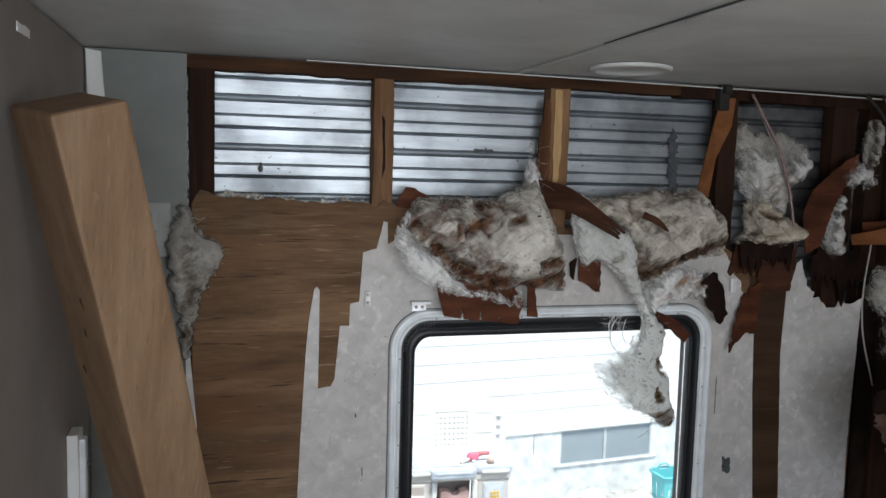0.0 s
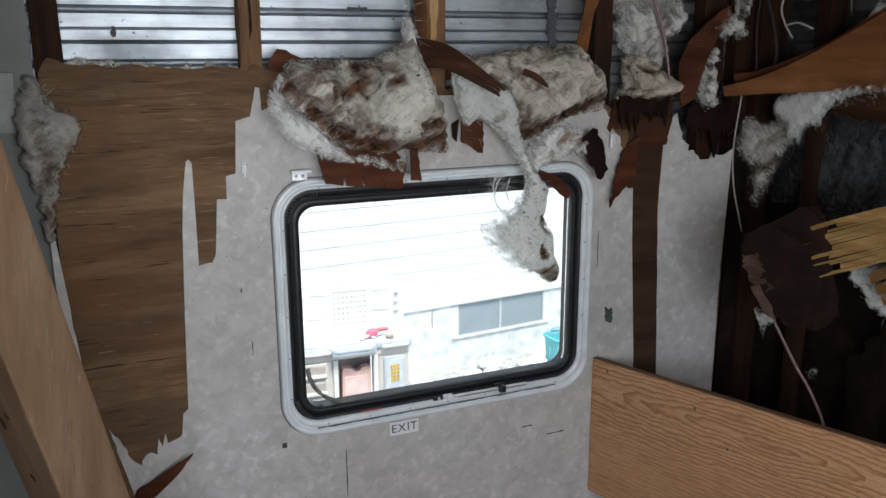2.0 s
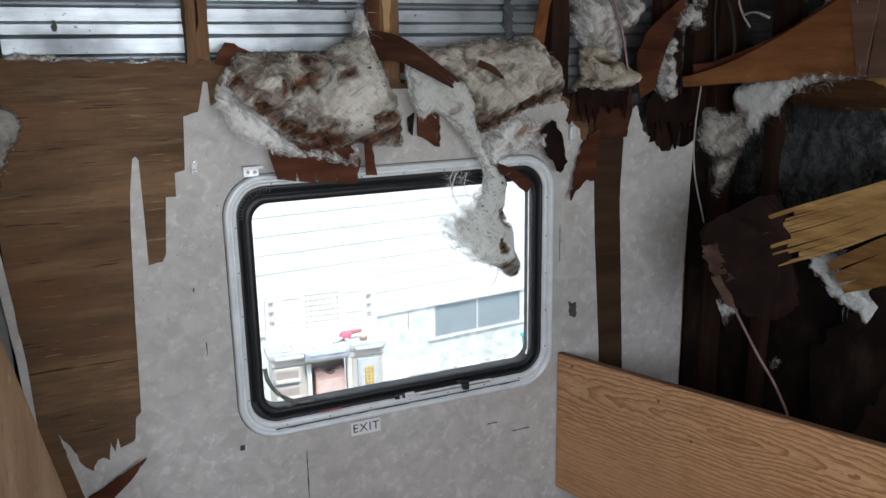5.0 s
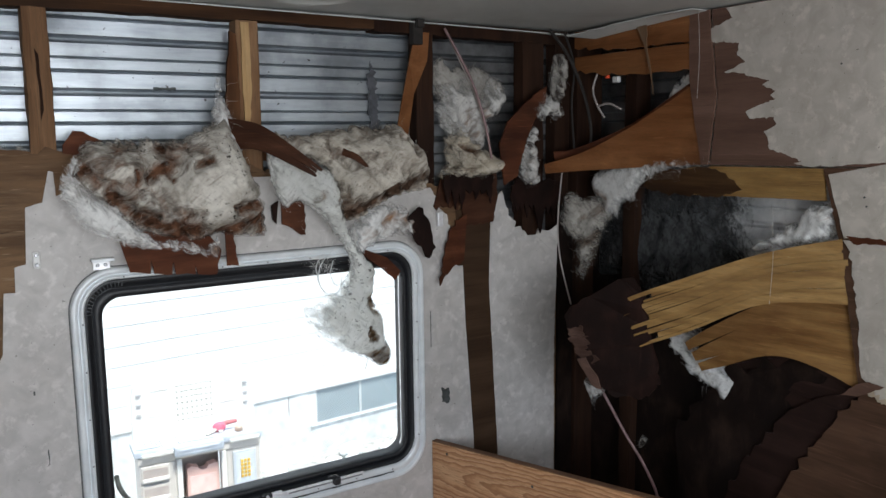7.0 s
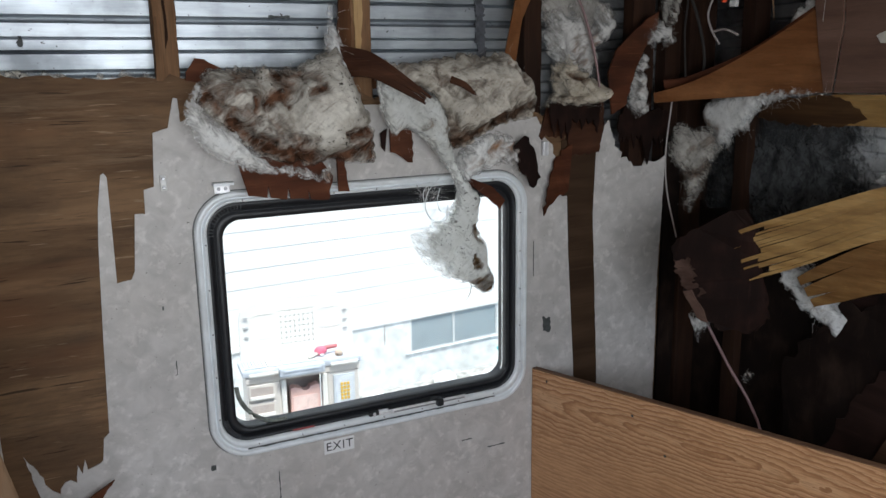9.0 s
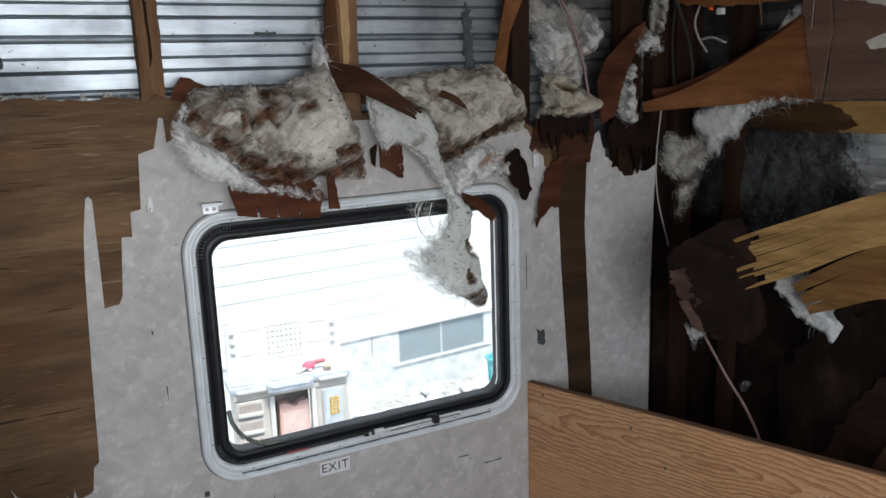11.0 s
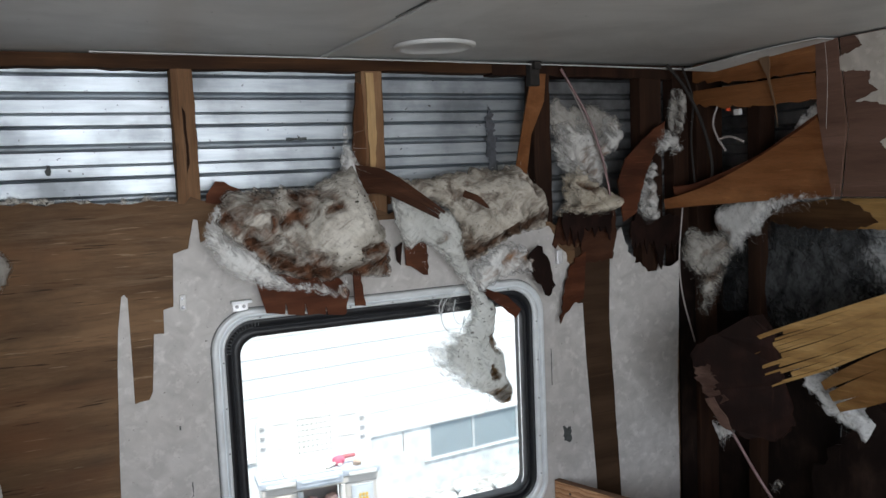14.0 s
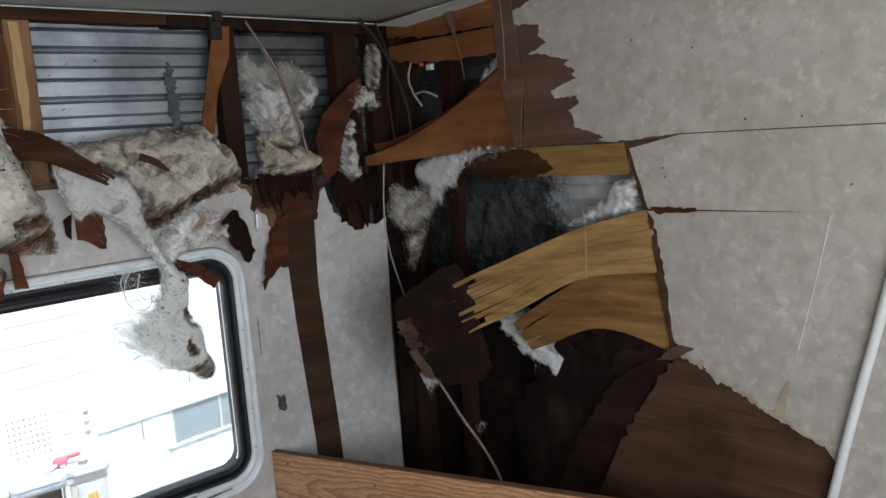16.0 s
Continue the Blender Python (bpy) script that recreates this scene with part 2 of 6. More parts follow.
def aluminium_material():
    m, nt, b = material("bare_aluminium_siding", 0.3, 1.0)
    v = coords(nt, (0.35, 1, 3))
    streak = noise_tex(nt, v, 12, 5, 0.65)
    blot = noise_tex(nt, coords(nt), 7, 5, 0.6)
    c = ramp(nt, streak, [(0.3, (0.29, 0.32, 0.35)), (0.65, (0.45, 0.485, 0.515))])
    c = mix(nt, ramp(nt, blot, [(0.46, grey(0)), (0.68, grey(0.6))]), c, (0.14, 0.15, 0.165))
    dirt = noise_tex(nt, coords(nt, (0.8, 1, 1)), 75, 3, 0.6)
    dm = ramp(nt, dirt, [(0.69, grey(0)), (0.73, grey(1))])
    c = mix(nt, dm, c, (0.06, 0.055, 0.05))
    colour(nt, b, c)
    r = ramp(nt, blot, [(0.3, grey(0.40)), (0.75, grey(0.6))])
    nt.links.new(r, b.inputs["Roughness"])
    bump(nt, b, streak, 0.12, 0.004)
    return m


ALU = aluminium_material()
# darker copy of the siding: soot and the corner's shade in one colour
ALU_DARK = plain("sooty_shaded_aluminium_siding", (0.21, 0.22, 0.23), 0.5, 0.95, 0.7, 9)
# paler, half-metal copy: bright glints on the siding are put into its colour
ALU_PALE = plain("glint_paled_aluminium_siding", (0.70, 0.73, 0.76), 0.45, 0.45, 0.45, 12)
FRAME_WHITE = plain("white_painted_aluminium", (0.70, 0.73, 0.75), 0.35, 0.1, 0.1, 25)
BLACK_RUBBER = plain("black_rubber", (0.011, 0.012, 0.015), 0.48, 0, 0.4, 80)
# pale and only half metallic: the chrome's bright highlight is in its base colour
CHROME = plain("highlight_pale_chrome", (0.80, 0.80, 0.82), 0.42, 0.45, 0.15, 60)
WHITE_PLASTIC = plain("white_plastic", (0.66, 0.66, 0.65), 0.45, 0, 0.06, 20)
LABEL_WHITE = plain("white_label_vinyl", (0.72, 0.72, 0.72), 0.5, 0, 0.05, 60)
LABEL_INK = plain("dark_label_ink", (0.03, 0.03, 0.035), 0.6, 0, 0.2, 60)
SCREW = plain("steel_screw", (0.25, 0.25, 0.26), 0.35, 1.0, 0.2, 90)
GREY_PANEL = plain("grey_green_painted_panel", (0.15, 0.162, 0.152), 0.6, 0, 0.14, 9)
PARTITION = plain("pinkish_grey_partition_vinyl", (0.225, 0.195, 0.178), 0.6, 0, 0.12, 7)
TAUPE_WALL = plain("taupe_partition_vinyl", (0.135, 0.115, 0.103), 0.6, 0, 0.12, 8)
DARK_GUM = plain("dark_adhesive", (0.05, 0.055, 0.055), 0.7, 0, 0.4, 70)
COPPER_WIRE = plain("purple_brown_wire", (0.20, 0.12, 0.12), 0.4, 0, 0.3, 60)
WHITE_WIRE = plain("white_cable", (0.34, 0.30, 0.285), 0.45, 0, 0.15, 60)
BLACK_WIRE = plain("dark_sooty_cable", (0.018, 0.015, 0.013), 0.9, 0, 0.3, 60)
RED_CAP = plain("orange_red_wire_nut", (0.8, 0.09, 0.03), 0.4, 0, 0.1, 60)
FLOOR = plain("worn_vinyl_floor", (0.22, 0.17, 0.12), 0.55, 0, 0.25, 6)
SIDING_WHITE = plain("white_vinyl_siding", (0.8, 0.8, 0.79), 0.5, 0, 0.04, 10)
CONCRETE = plain("pale_concrete_block", (0.68, 0.70, 0.70), 0.85, 0, 0.2, 14, 0.4)
GRAVEL = plain("pale_gravel", (0.4, 0.4, 0.39), 0.9, 0, 0.4, 22, 0.6)
# toy plastics are lightened so their colours carry the glare and haze outside
TOY_BEIGE = plain("beige_toy_plastic", (0.64, 0.60, 0.56), 0.45, 0, 0.08, 12)
TOY_CREAM = plain("cream_toy_plastic", (0.8, 0.78, 0.74), 0.45, 0, 0.05, 12)
TOY_SLATE = plain("slate_toy_plastic", (0.50, 0.54, 0.60), 0.6, 0, 0.2, 14)
TOY_RED = plain("red_toy_plastic", (0.74, 0.17, 0.25), 0.5, 0, 0.12, 14)
TOY_PINK = plain("glare_paled_salmon_plastic", (0.80, 0.52, 0.46), 0.5, 0, 0.1, 14)
TOY_BROWN = plain("brown_toy_plastic", (0.46, 0.40, 0.37), 0.5, 0, 0.15, 14)
YELLOW = plain("yellow_toy_plastic", (0.8, 0.5, 0.05), 0.45, 0, 0.1, 14)
TEAL = plain("teal_plastic", (0.12, 0.52, 0.56), 0.4, 0, 0.1, 14)
DARK_HOLE = plain("shadow_grey_plastic", (0.48, 0.48, 0.48), 0.7, 0, 0.2, 30)


def glass_material(name, tint, gloss=0.04):
    m = bpy.data.materials.new(name)
    m.use_nodes = True
    nt = m.node_tree
    nt.nodes.remove(nt.nodes["Principled BSDF"])
    tr = nt.nodes.new("ShaderNodeBsdfTransparent")
    tr.inputs[0].default_value = (*tint, 1)
    gl = nt.nodes.new("ShaderNodeBsdfGlossy")
    gl.inputs["Roughness"].default_value = gloss
    fr = nt.nodes.new("ShaderNodeFresnel")
    fr.inputs[0].default_value = 1.45
    mx = nt.nodes.new("ShaderNodeMixShader")
    nt.links.new(fr.outputs[0], mx.inputs[0])
    nt.links.new(tr.outputs[0], mx.inputs[1])
    nt.links.new(gl.outputs[0], mx.inputs[2])
    nt.links.new(mx.outputs[0], nt.nodes["Material Output"].inputs[0])
    return m


GLASS = glass_material("window_glass", (0.95, 0.98, 0.98))
# lightened for the same outdoor haze
FAR_GLASS = plain("glare_paled_basement_glass", (0.27, 0.32, 0.345), 0.5, 0, 0.1, 5)


def insulation_material(name, clean, dirty, brown, grime=0.5, glow=0.3, specks=0.5):
    """Glass wool: pale fibre, soaked brown where the stain value is high, peppered with droppings, thinning out to wisps at its rim."""
    m, nt, b = material(name, 1.0)
    b.inputs["Specular IOR Level"].default_value = 0.05

    def attribute(key):
        at = nt.nodes.new("ShaderNodeAttribute")
        at.attribute_name = key
        return at.outputs["Fac"]

    def weigh(a, fac, gain, off):
        """a + gain * fac + off"""
        n = nt.nodes.new("ShaderNodeMath")
        n.operation = "MULTIPLY_ADD"
        n.inputs[1].default_value, n.inputs[2].default_value = gain, off
        nt.links.new(fac, n.inputs[0])
        q = nt.nodes.new("ShaderNodeMath")
        q.operation = "ADD"
        nt.links.new(a, q.inputs[0])
        nt.links.new(n.outputs[0], q.inputs[1])
        return q.outputs[0]

    v = coords(nt)
    fib = noise_tex(nt, grain(nt, (1.0, 1.0, 0.45), (radians(25), radians(35), 0)), 48, 6, 0.62, 0.35)
    big = noise_tex(nt, grain(nt, (1.0, 1.0, 0.5), (radians(-25), radians(-40), 0)), 14, 5, 0.6, 0.3)
    c = ramp(nt, fib, [(0.22, dirty), (0.58, clean)])
    for turn, fine in ((48, 60), (-35, 80)):
        comb = noise_tex(nt, grain(nt, (1.0, 1.0, 0.22), (radians(turn * 0.7), radians(turn), 0)), fine, 5, 0.7, 0.9)
        c = mix(nt, ramp(nt, comb, [(0.34, grey(0.55)), (0.47, grey(0))]), c, tuple(x * 0.62 for x in dirty))
        c = mix(nt, ramp(nt, comb, [(0.56, grey(0)), (0.70, grey(0.5))]), c, tuple(min(0.95, x * 1.12) for x in clean))
    c = mix(nt, ramp(nt, big, [(0.48, grey(0)), (0.66, grey(grime))]), c, tuple(x * 0.6 for x in dirty))
    st = weigh(attribute("stain"), noise_tex(nt, grain(nt, (1.0, 1.0, 0.34), (radians(-30), radians(-46), 0)), 34, 8, 0.68, 0.5), 2.8, -1.4)
    sf = ramp(nt, st, [(0.20, grey(0)), (0.55, grey(0.62)), (1.0, grey(1))])
    bc = ramp(nt, noise_tex(nt, v, 45, 6, 0.65, 0.3), [(0.35, tuple(x * 0.25 for x in brown)), (0.5, brown), (0.68, tuple(min(1, x * 2.2) for x in brown))])
    c = mix(nt, sf, c, bc)
    sp = noise_tex(nt, v, 120, 2, 0.5, 0.5)
    spots = mix(nt, ramp(nt, noise_tex(nt, v, 9, 3, 0.5), [(0.42, grey(0)), (0.55, grey(1))]), grey(0), ramp(nt, sp, [(0.63, grey(0)), (0.67, grey(specks))]))
    c = mix(nt, spots, c, (0.03, 0.024, 0.018))
    colour(nt, b, c)
    bump(nt, b, fib, 0.3, 0.003)
    tl = nt.nodes.new("ShaderNodeBsdfTranslucent")
    nt.links.new(c, tl.inputs[0])
    mx = nt.nodes.new("ShaderNodeMixShader")
    mx.inputs[0].default_value = glow
    nt.links.new(b.outputs[0], mx.inputs[1])
    nt.links.new(tl.outputs[0], mx.inputs[2])
    thin = weigh(attribute("rim"), noise_tex(nt, grain(nt, (1.0, 1.0, 0.36), (radians(30), radians(42), 0)), 62, 7, 0.7, 0.8), 3.0, -1.5)
    op = ramp(nt, thin, [(0.05, grey(0)), (0.95, grey(1))])
    tp = nt.nodes.new("ShaderNodeBsdfTransparent")
    out = nt.nodes.new("ShaderNodeMixShader")
    nt.links.new(op, out.inputs[0])
    nt.links.new(tp.outputs[0], out.inputs[1])
    nt.links.new(mx.outputs[0], out.inputs[2])
    nt.links.new(out.outputs[0], nt.nodes["Material Output"].inputs[0])
    return m


WOOL = insulation_material("stained_glass_wool", (0.66, 0.63, 0.57), (0.42, 0.38, 0.325), (0.075, 0.036, 0.021), 0.75, 0.1, 0.95)
WOOL_WHITE = insulation_material("white_glass_wool", (0.80, 0.80, 0.79), (0.62, 0.61, 0.59), (0.15, 0.075, 0.036), 0.35, 0.2, 0.2)
# greyer copies of the white wool, with the corner bay's shade in their colour
WOOL_MID = insulation_material("shade_greyed_glass_wool", (0.6, 0.59, 0.57), (0.42, 0.41, 0.39), (0.1, 0.05, 0.026), 0.5, 0.1)
WOOL_GREY = insulation_material("grey_dirty_shaded_glass_wool", (0.44, 0.42, 0.385), (0.25, 0.23, 0.21), (0.07, 0.04, 0.024), 0.55, 0.15)
WOOL_CRUMPLED = insulation_material("crumpled_glass_wool", (0.58, 0.54, 0.475), (0.40, 0.355, 0.295), (0.06, 0.036, 0.024), 0.55, 0.1)
WOOL_CREAM = insulation_material("yellowed_glass_wool", (0.62, 0.565, 0.475), (0.42, 0.355, 0.27), (0.06, 0.033, 0.02), 0.6, 0.1)
WOOL_DRAPE = insulation_material("greenish_white_glass_wool", (0.85, 0.86, 0.84), (0.72, 0.73, 0.69), (0.12, 0.075, 0.04), 0.3, 0.42, 0.8)
FIBRE = plain("loose_white_fibre", (0.74, 0.74, 0.73), 1.0, 0, 0.1, 40, 0)
WHITE_FLUFF = plain("pale_felted_fibre", (0.62, 0.65, 0.66), 1.0, 0, 0.3, 90, 0.3)
FIBRE_GREY = plain("loose_grey_fibre", (0.46, 0.44, 0.41), 1.0, 0, 0.2, 40, 0)


# ---- building helpers ----
def finish(name, bm, mat, smooth=False):
    bmesh.ops.recalc_face_normals(bm, faces=bm.faces[:])
    me = bpy.data.meshes.new(name)
    bm.to_mesh(me)
    bm.free()
    me.materials.append(mat)
    if smooth:
        for p in me.polygons:
            p.use_smooth = True
    return me


def part(name, bm, mat, parent=None, label="", smooth=False):
    """Links a bmesh as one mesh object, under a thing or a part, its vertices given in the world."""
    ob = new(name, finish(name, bm, mat, smooth))
    if parent is not None:
        ob.parent = parent
        if parent.parent is None:
            ob.matrix_parent_inverse = Matrix.Translation(-parent.location)
    if label:
        ob["label"] = label
    return ob


def thing(name, base, label, category, group="", kind=""):
    ob = new(name)
    ob.location = base
    ob.empty_display_size = 0.05
    return tagged(ob, label, category, group, kind)


def box(bm, x0, x1, y0, y1, z0, z1, bevel=0.0, m=None):
    r = bmesh.ops.create_cube(bm, size=1.0)
    mat = Matrix.Translation(((x0 + x1) / 2, (y0 + y1) / 2, (z0 + z1) / 2)) @ Matrix.Diagonal((x1 - x0, y1 - y0, z1 - z0, 1))
    bmesh.ops.transform(bm, matrix=(m @ mat) if m else mat, verts=r["verts"])
    if bevel:
        ed = list({e for v in r["verts"] for e in v.link_edges})
        bmesh.ops.bevel(bm, geom=ed, offset=bevel, segments=2, affect="EDGES", profile=0.6)
    return bm


def boxed(*a, **k):
    return box(bmesh.new(), *a, **k)


def north(y):
    return lambda u, v, d: Vector((u, y + d, v))


def east(x):
    return lambda u, v, d: Vector((x + d, u, v))


def level(z):
    return lambda u, v, d: Vector((u, v, z + d))


def ragged(points, rng, step=0.012):
    """An outline whose corners are (u, v, tear): tear is how far the edge that starts there is torn."""
    out = []
    for i, p in enumerate(points):
        q = points[(i + 1) % len(points)]
        tear = p[2] if len(p) > 2 else 0.0
        a, b = Vector(p[:2]), Vector(q[:2])
        n = max(1, int((b - a).length / step)) if tear else 1
        side = Vector((-(b - a).y, (b - a).x)).normalized() if (b - a).length else Vector((0, 0))
        for k in range(n):
            f = k / n
            o = 0.0
            if k and tear:
                f += rng.uniform(-0.35, 0.35) / n
                o = tear * (rng.uniform(-1, 1) if rng.random() < 0.75 else rng.uniform(-2, 1.4))
            w = a.lerp(b, f) + side * o
            out.append((w.x, w.y))
    return out


def rounded(x0, x1, z0, z1, r, n=10):
    pts = []
    for cx, cz, a0 in ((x1 - r, z1 - r, 0), (x0 + r, z1 - r, 90), (x0 + r, z0 + r, 180), (x1 - r, z0 + r, 270)):
        for k in range(n + 1):
            a = radians(a0 + 90 * k / n)
            pts.append((cx + r * math.cos(a), cz + r * math.sin(a)))
    return pts


def plate(outline, place, t, holes=(), warp=None):
    """A flat sheet of thickness t cut to an outline, with holes; warp(u, v) pushes it off its plane."""
    flat = bmesh.new()
    for loop in (outline, *holes):
        vs = [flat.verts.new((u, v, 0)) for u, v in loop]
        for i in range(len(vs)):
            flat.edges.new((vs[i], vs[(i + 1) % len(vs)]))
    bmesh.ops.triangle_fill(flat, use_beauty=True, use_dissolve=False, edges=flat.edges[:])
    flat.verts.index_update()
    bm = bmesh.new()
    w = warp or (lambda u, v: 0.0)
    f = [bm.verts.new(place(v.co.x, v.co.y, w(v.co.x, v.co.y))) for v in flat.verts]
    b = [bm.verts.new(place(v.co.x, v.co.y, w(v.co.x, v.co.y) + t)) for v in flat.verts]
    for face in flat.faces:
        i = [v.index for v in face.verts]
        bm.faces.new([f[k] for k in i])
        bm.faces.new([b[k] for k in reversed(i)])
    for e in flat.edges:
        if len(e.link_faces) == 1:
            i, j = e.verts[0].index, e.verts[1].index
            bm.faces.new((f[i], f[j], b[j], b[i]))
    flat.free()
    return bm


def curve_points(pts, n):
    """n + 1 points along a smooth line through pts."""
    p = [Vector(q) for q in pts]
    p = [p[0] * 2 - p[1]] + p + [p[-1] * 2 - p[-2]]
    out = []
    for k in range(n + 1):
        s = k / n * (len(p) - 3)
        i = min(int(s), len(p) - 4)
        f = s - i
        a, b, c, d = p[i:i + 4]
        out.append(0.5 * ((2 * b) + (c - a) * f + (2 * a - 5 * b + 4 * c - d) * f * f + (3 * b - a - 3 * c + d) * f ** 3))
    return out


def split_board(top, bottom, thick, rng, rows=9, cols=26, tear=0.12, rough=0.003):
    """A bent board between two long edges, its far end torn into fingers of uneven length."""
    a, b = curve_points(top, cols), curve_points(bottom, cols)
    out = []
    ends = [1 - abs(rng.gauss(0, tear)) for _ in range(rows)]
    cuts = [0.0] + sorted((r + rng.uniform(-0.38, 0.38)) / rows for r in range(1, rows)) + [1.0]
    starts = [1.1] + [rng.uniform(0.55, 0.95) for _ in range(1, rows)] + [1.1]
    for r in range(rows):
        bm = bmesh.new()
        out.append(bm)
        grid = []
        e = max(0.55, ends[r])
        for k in range(cols + 1):
            s = min(k / cols, 1.0) * e
            i = min(int(s * cols), cols - 1)
            f = s * cols - i
            ta, tb = a[i].lerp(a[i + 1], f), b[i].lerp(b[i + 1], f)
            nrm = (tb - ta).cross(a[i + 1] - a[i]).normalized()
            g0, g1 = cuts[r], cuts[r + 1]
            p0, p1 = (0.14 * (g1 - g0) * max(0.0, (k / cols - c) / max(0.1, 1 - c)) for c in starts[r:r + 2])
            lift = nrm * (rough * noise.noise((s * 6, r * 0.9, 3.1)) + rough * 1.3 * (r % 3 - 1) * max(0, s - 0.45))
            row = []
            for g in (g0 + p0, g1 - p1):
                q = ta.lerp(tb, g) + lift
                row += [bm.verts.new(q), bm.verts.new(q + nrm * thick)]
            grid.append(row)
        for k in range(cols):
            p, q = grid[k], grid[k + 1]
            bm.faces.new((p[0], p[2], q[2], q[0]))
            bm.faces.new((p[1], q[1], q[3], p[3]))
            bm.faces.new((p[0], q[0], q[1], p[1]))
            bm.faces.new((p[2], p[3], q[3], q[2]))
        for p in (grid[0], grid[-1]):
            bm.faces.new((p[0], p[1], p[3], p[2]))
    return out


def tube(pts, r, n=24, sides=7, taper=1.0):
    c = curve_points(pts, n)
    bm = bmesh.new()
    rings = []
    for k, p in enumerate(c):
        d = (c[min(k + 1, n)] - c[max(k - 1, 0)]).normalized()
        u = d.orthogonal().normalized()
        w = d.cross(u)
        rr = r * (1 + (taper - 1) * k / n)
        rings.append([bm.verts.new(p + (u * math.cos(2 * math.pi * i / sides) + w * math.sin(2 * math.pi * i / sides)) * rr) for i in range(sides)])
    for a, b in zip(rings, rings[1:]):
        for i in range(sides):
            bm.faces.new((a[i], a[(i + 1) % sides], b[(i + 1) % sides], b[i]))
    bm.faces.new(rings[0])
    bm.faces.new(list(reversed(rings[-1])))
    return bm


def frame_ring(x0, x1, z0, z1, r, profile, n=12):
    """A profile swept round a rounded opening: each step is (left, right, bottom, top inset, y)."""
    bm = bmesh.new()
    loops = []
    for left, right, low, high, y in profile:
        pts = rounded(x0 + left, x1 - right, z0 + low, z1 - high, max(r - min(left, right, low, high), 0.012), n)
        loops.append([bm.verts.new((u, y, v)) for u, v in pts])
    m = len(loops[0])
    for a, b in zip(loops, loops[1:]):
        for i in range(m):
            bm.faces.new((a[i], a[(i + 1) % m], b[(i + 1) % m], b[i]))
    return bm


def even(inset, y):
    return inset, inset, inset, inset, y


def frame_plate(x0, x1, z0, z1, w, y, t=0.004):
    """A thin raised outline, its corners rounded."""
    return plate(rounded(x0, x1, z0, z1, 0.012, 4), north(y), t, [rounded(x0 + w, x1 - w, z0 + w, z1 - w, 0.008, 4)])


def disc(bm, centre, r, depth, axis="Y", seg=20, bevel=0.0):
    rot = {"Y": Euler((radians(90), 0, 0)), "Z": Euler((0, 0, 0)), "X": Euler((0, radians(90), 0))}[axis].to_matrix().to_4x4()
    bmesh.ops.create_cone(bm, cap_ends=True, segments=seg, radius1=r, radius2=r - bevel, depth=depth, matrix=Matrix.Translation(centre) @ rot)
    return bm


def stud_mesh(x0, x1, y0, y1, z0, z1, rng, jitter=0.0015, cuts=14):
    """A rough sawn upright, its arrises slightly uneven."""
    bm = bmesh.new()
    rings = []
    for k in range(cuts + 1):
        z = z0 + (z1 - z0) * k / cuts
        j = lambda: rng.uniform(-jitter, jitter)
        c = 0.002
        pts = [(x0 + c, y0), (x1 - c, y0), (x1, y0 + c), (x1, y1), (x0, y1), (x0, y0 + c)]
        rings.append([bm.verts.new((x + j(), y + j(), z)) for x, y in pts])
    for a, b in zip(rings, rings[1:]):
        for i in range(6):
            bm.faces.new((a[i], a[(i + 1) % 6], b[(i + 1) % 6], b[i]))
    bm.faces.new(rings[0])
    bm.faces.new(list(reversed(rings[-1])))
    return bm


def corrugated(u0, u1, v0, v1, place, step=0.01):
    """Ribbed aluminium siding seen from behind: flats, steps and small ribs every 10 cm, with slight dents."""
    profile = [(0.0, 0.0), (0.006, 0.010), (0.010, 0.011), (0.016, 0.0), (0.044, -0.001), (0.048, 0.006), (0.052, 0.0), (0.070, 0.0), (0.073, 0.004), (0.076, 0.0)]
    base = 0.008
    vs = []
    k = math.floor((v0 - base) / 0.1)
    while base + k * 0.1 < v1 + 0.1:
        vs += [(base + k * 0.1 + p, d) for p, d in profile]
        k += 1
    vs = [(v0, 0.0)] + [(v, d) for v, d in vs if v0 < v < v1] + [(v1, 0.0)]
    n = max(1, int((u1 - u0) / 0.08))
    bm = bmesh.new()
    rows = []
    for v, d in vs:
        rows.append([bm.verts.new(place(u0 + (u1 - u0) * i / n, v, d + 0.004 * noise.noise(((u0 + (u1 - u0) * i / n) * 5, v * 5, 0.7)))) for i in range(n + 1)])
    for a, b in zip(rows, rows[1:]):
        for i in range(n):
            bm.faces.new((a[i], a[i + 1], b[i + 1], b[i]))
    return bm


def inside(poly, px, pz):
    r = np.zeros(px.shape, bool)
    x, z = poly[:, 0], poly[:, 1]
    j = len(poly) - 1
    for i in range(len(poly)):
        c = ((z[i] > pz) != (z[j] > pz)) & (px < (x[j] - x[i]) * (pz - z[i]) / (z[j] - z[i] + 1e-12) + x[i])
        r ^= c
        j = i
    return r


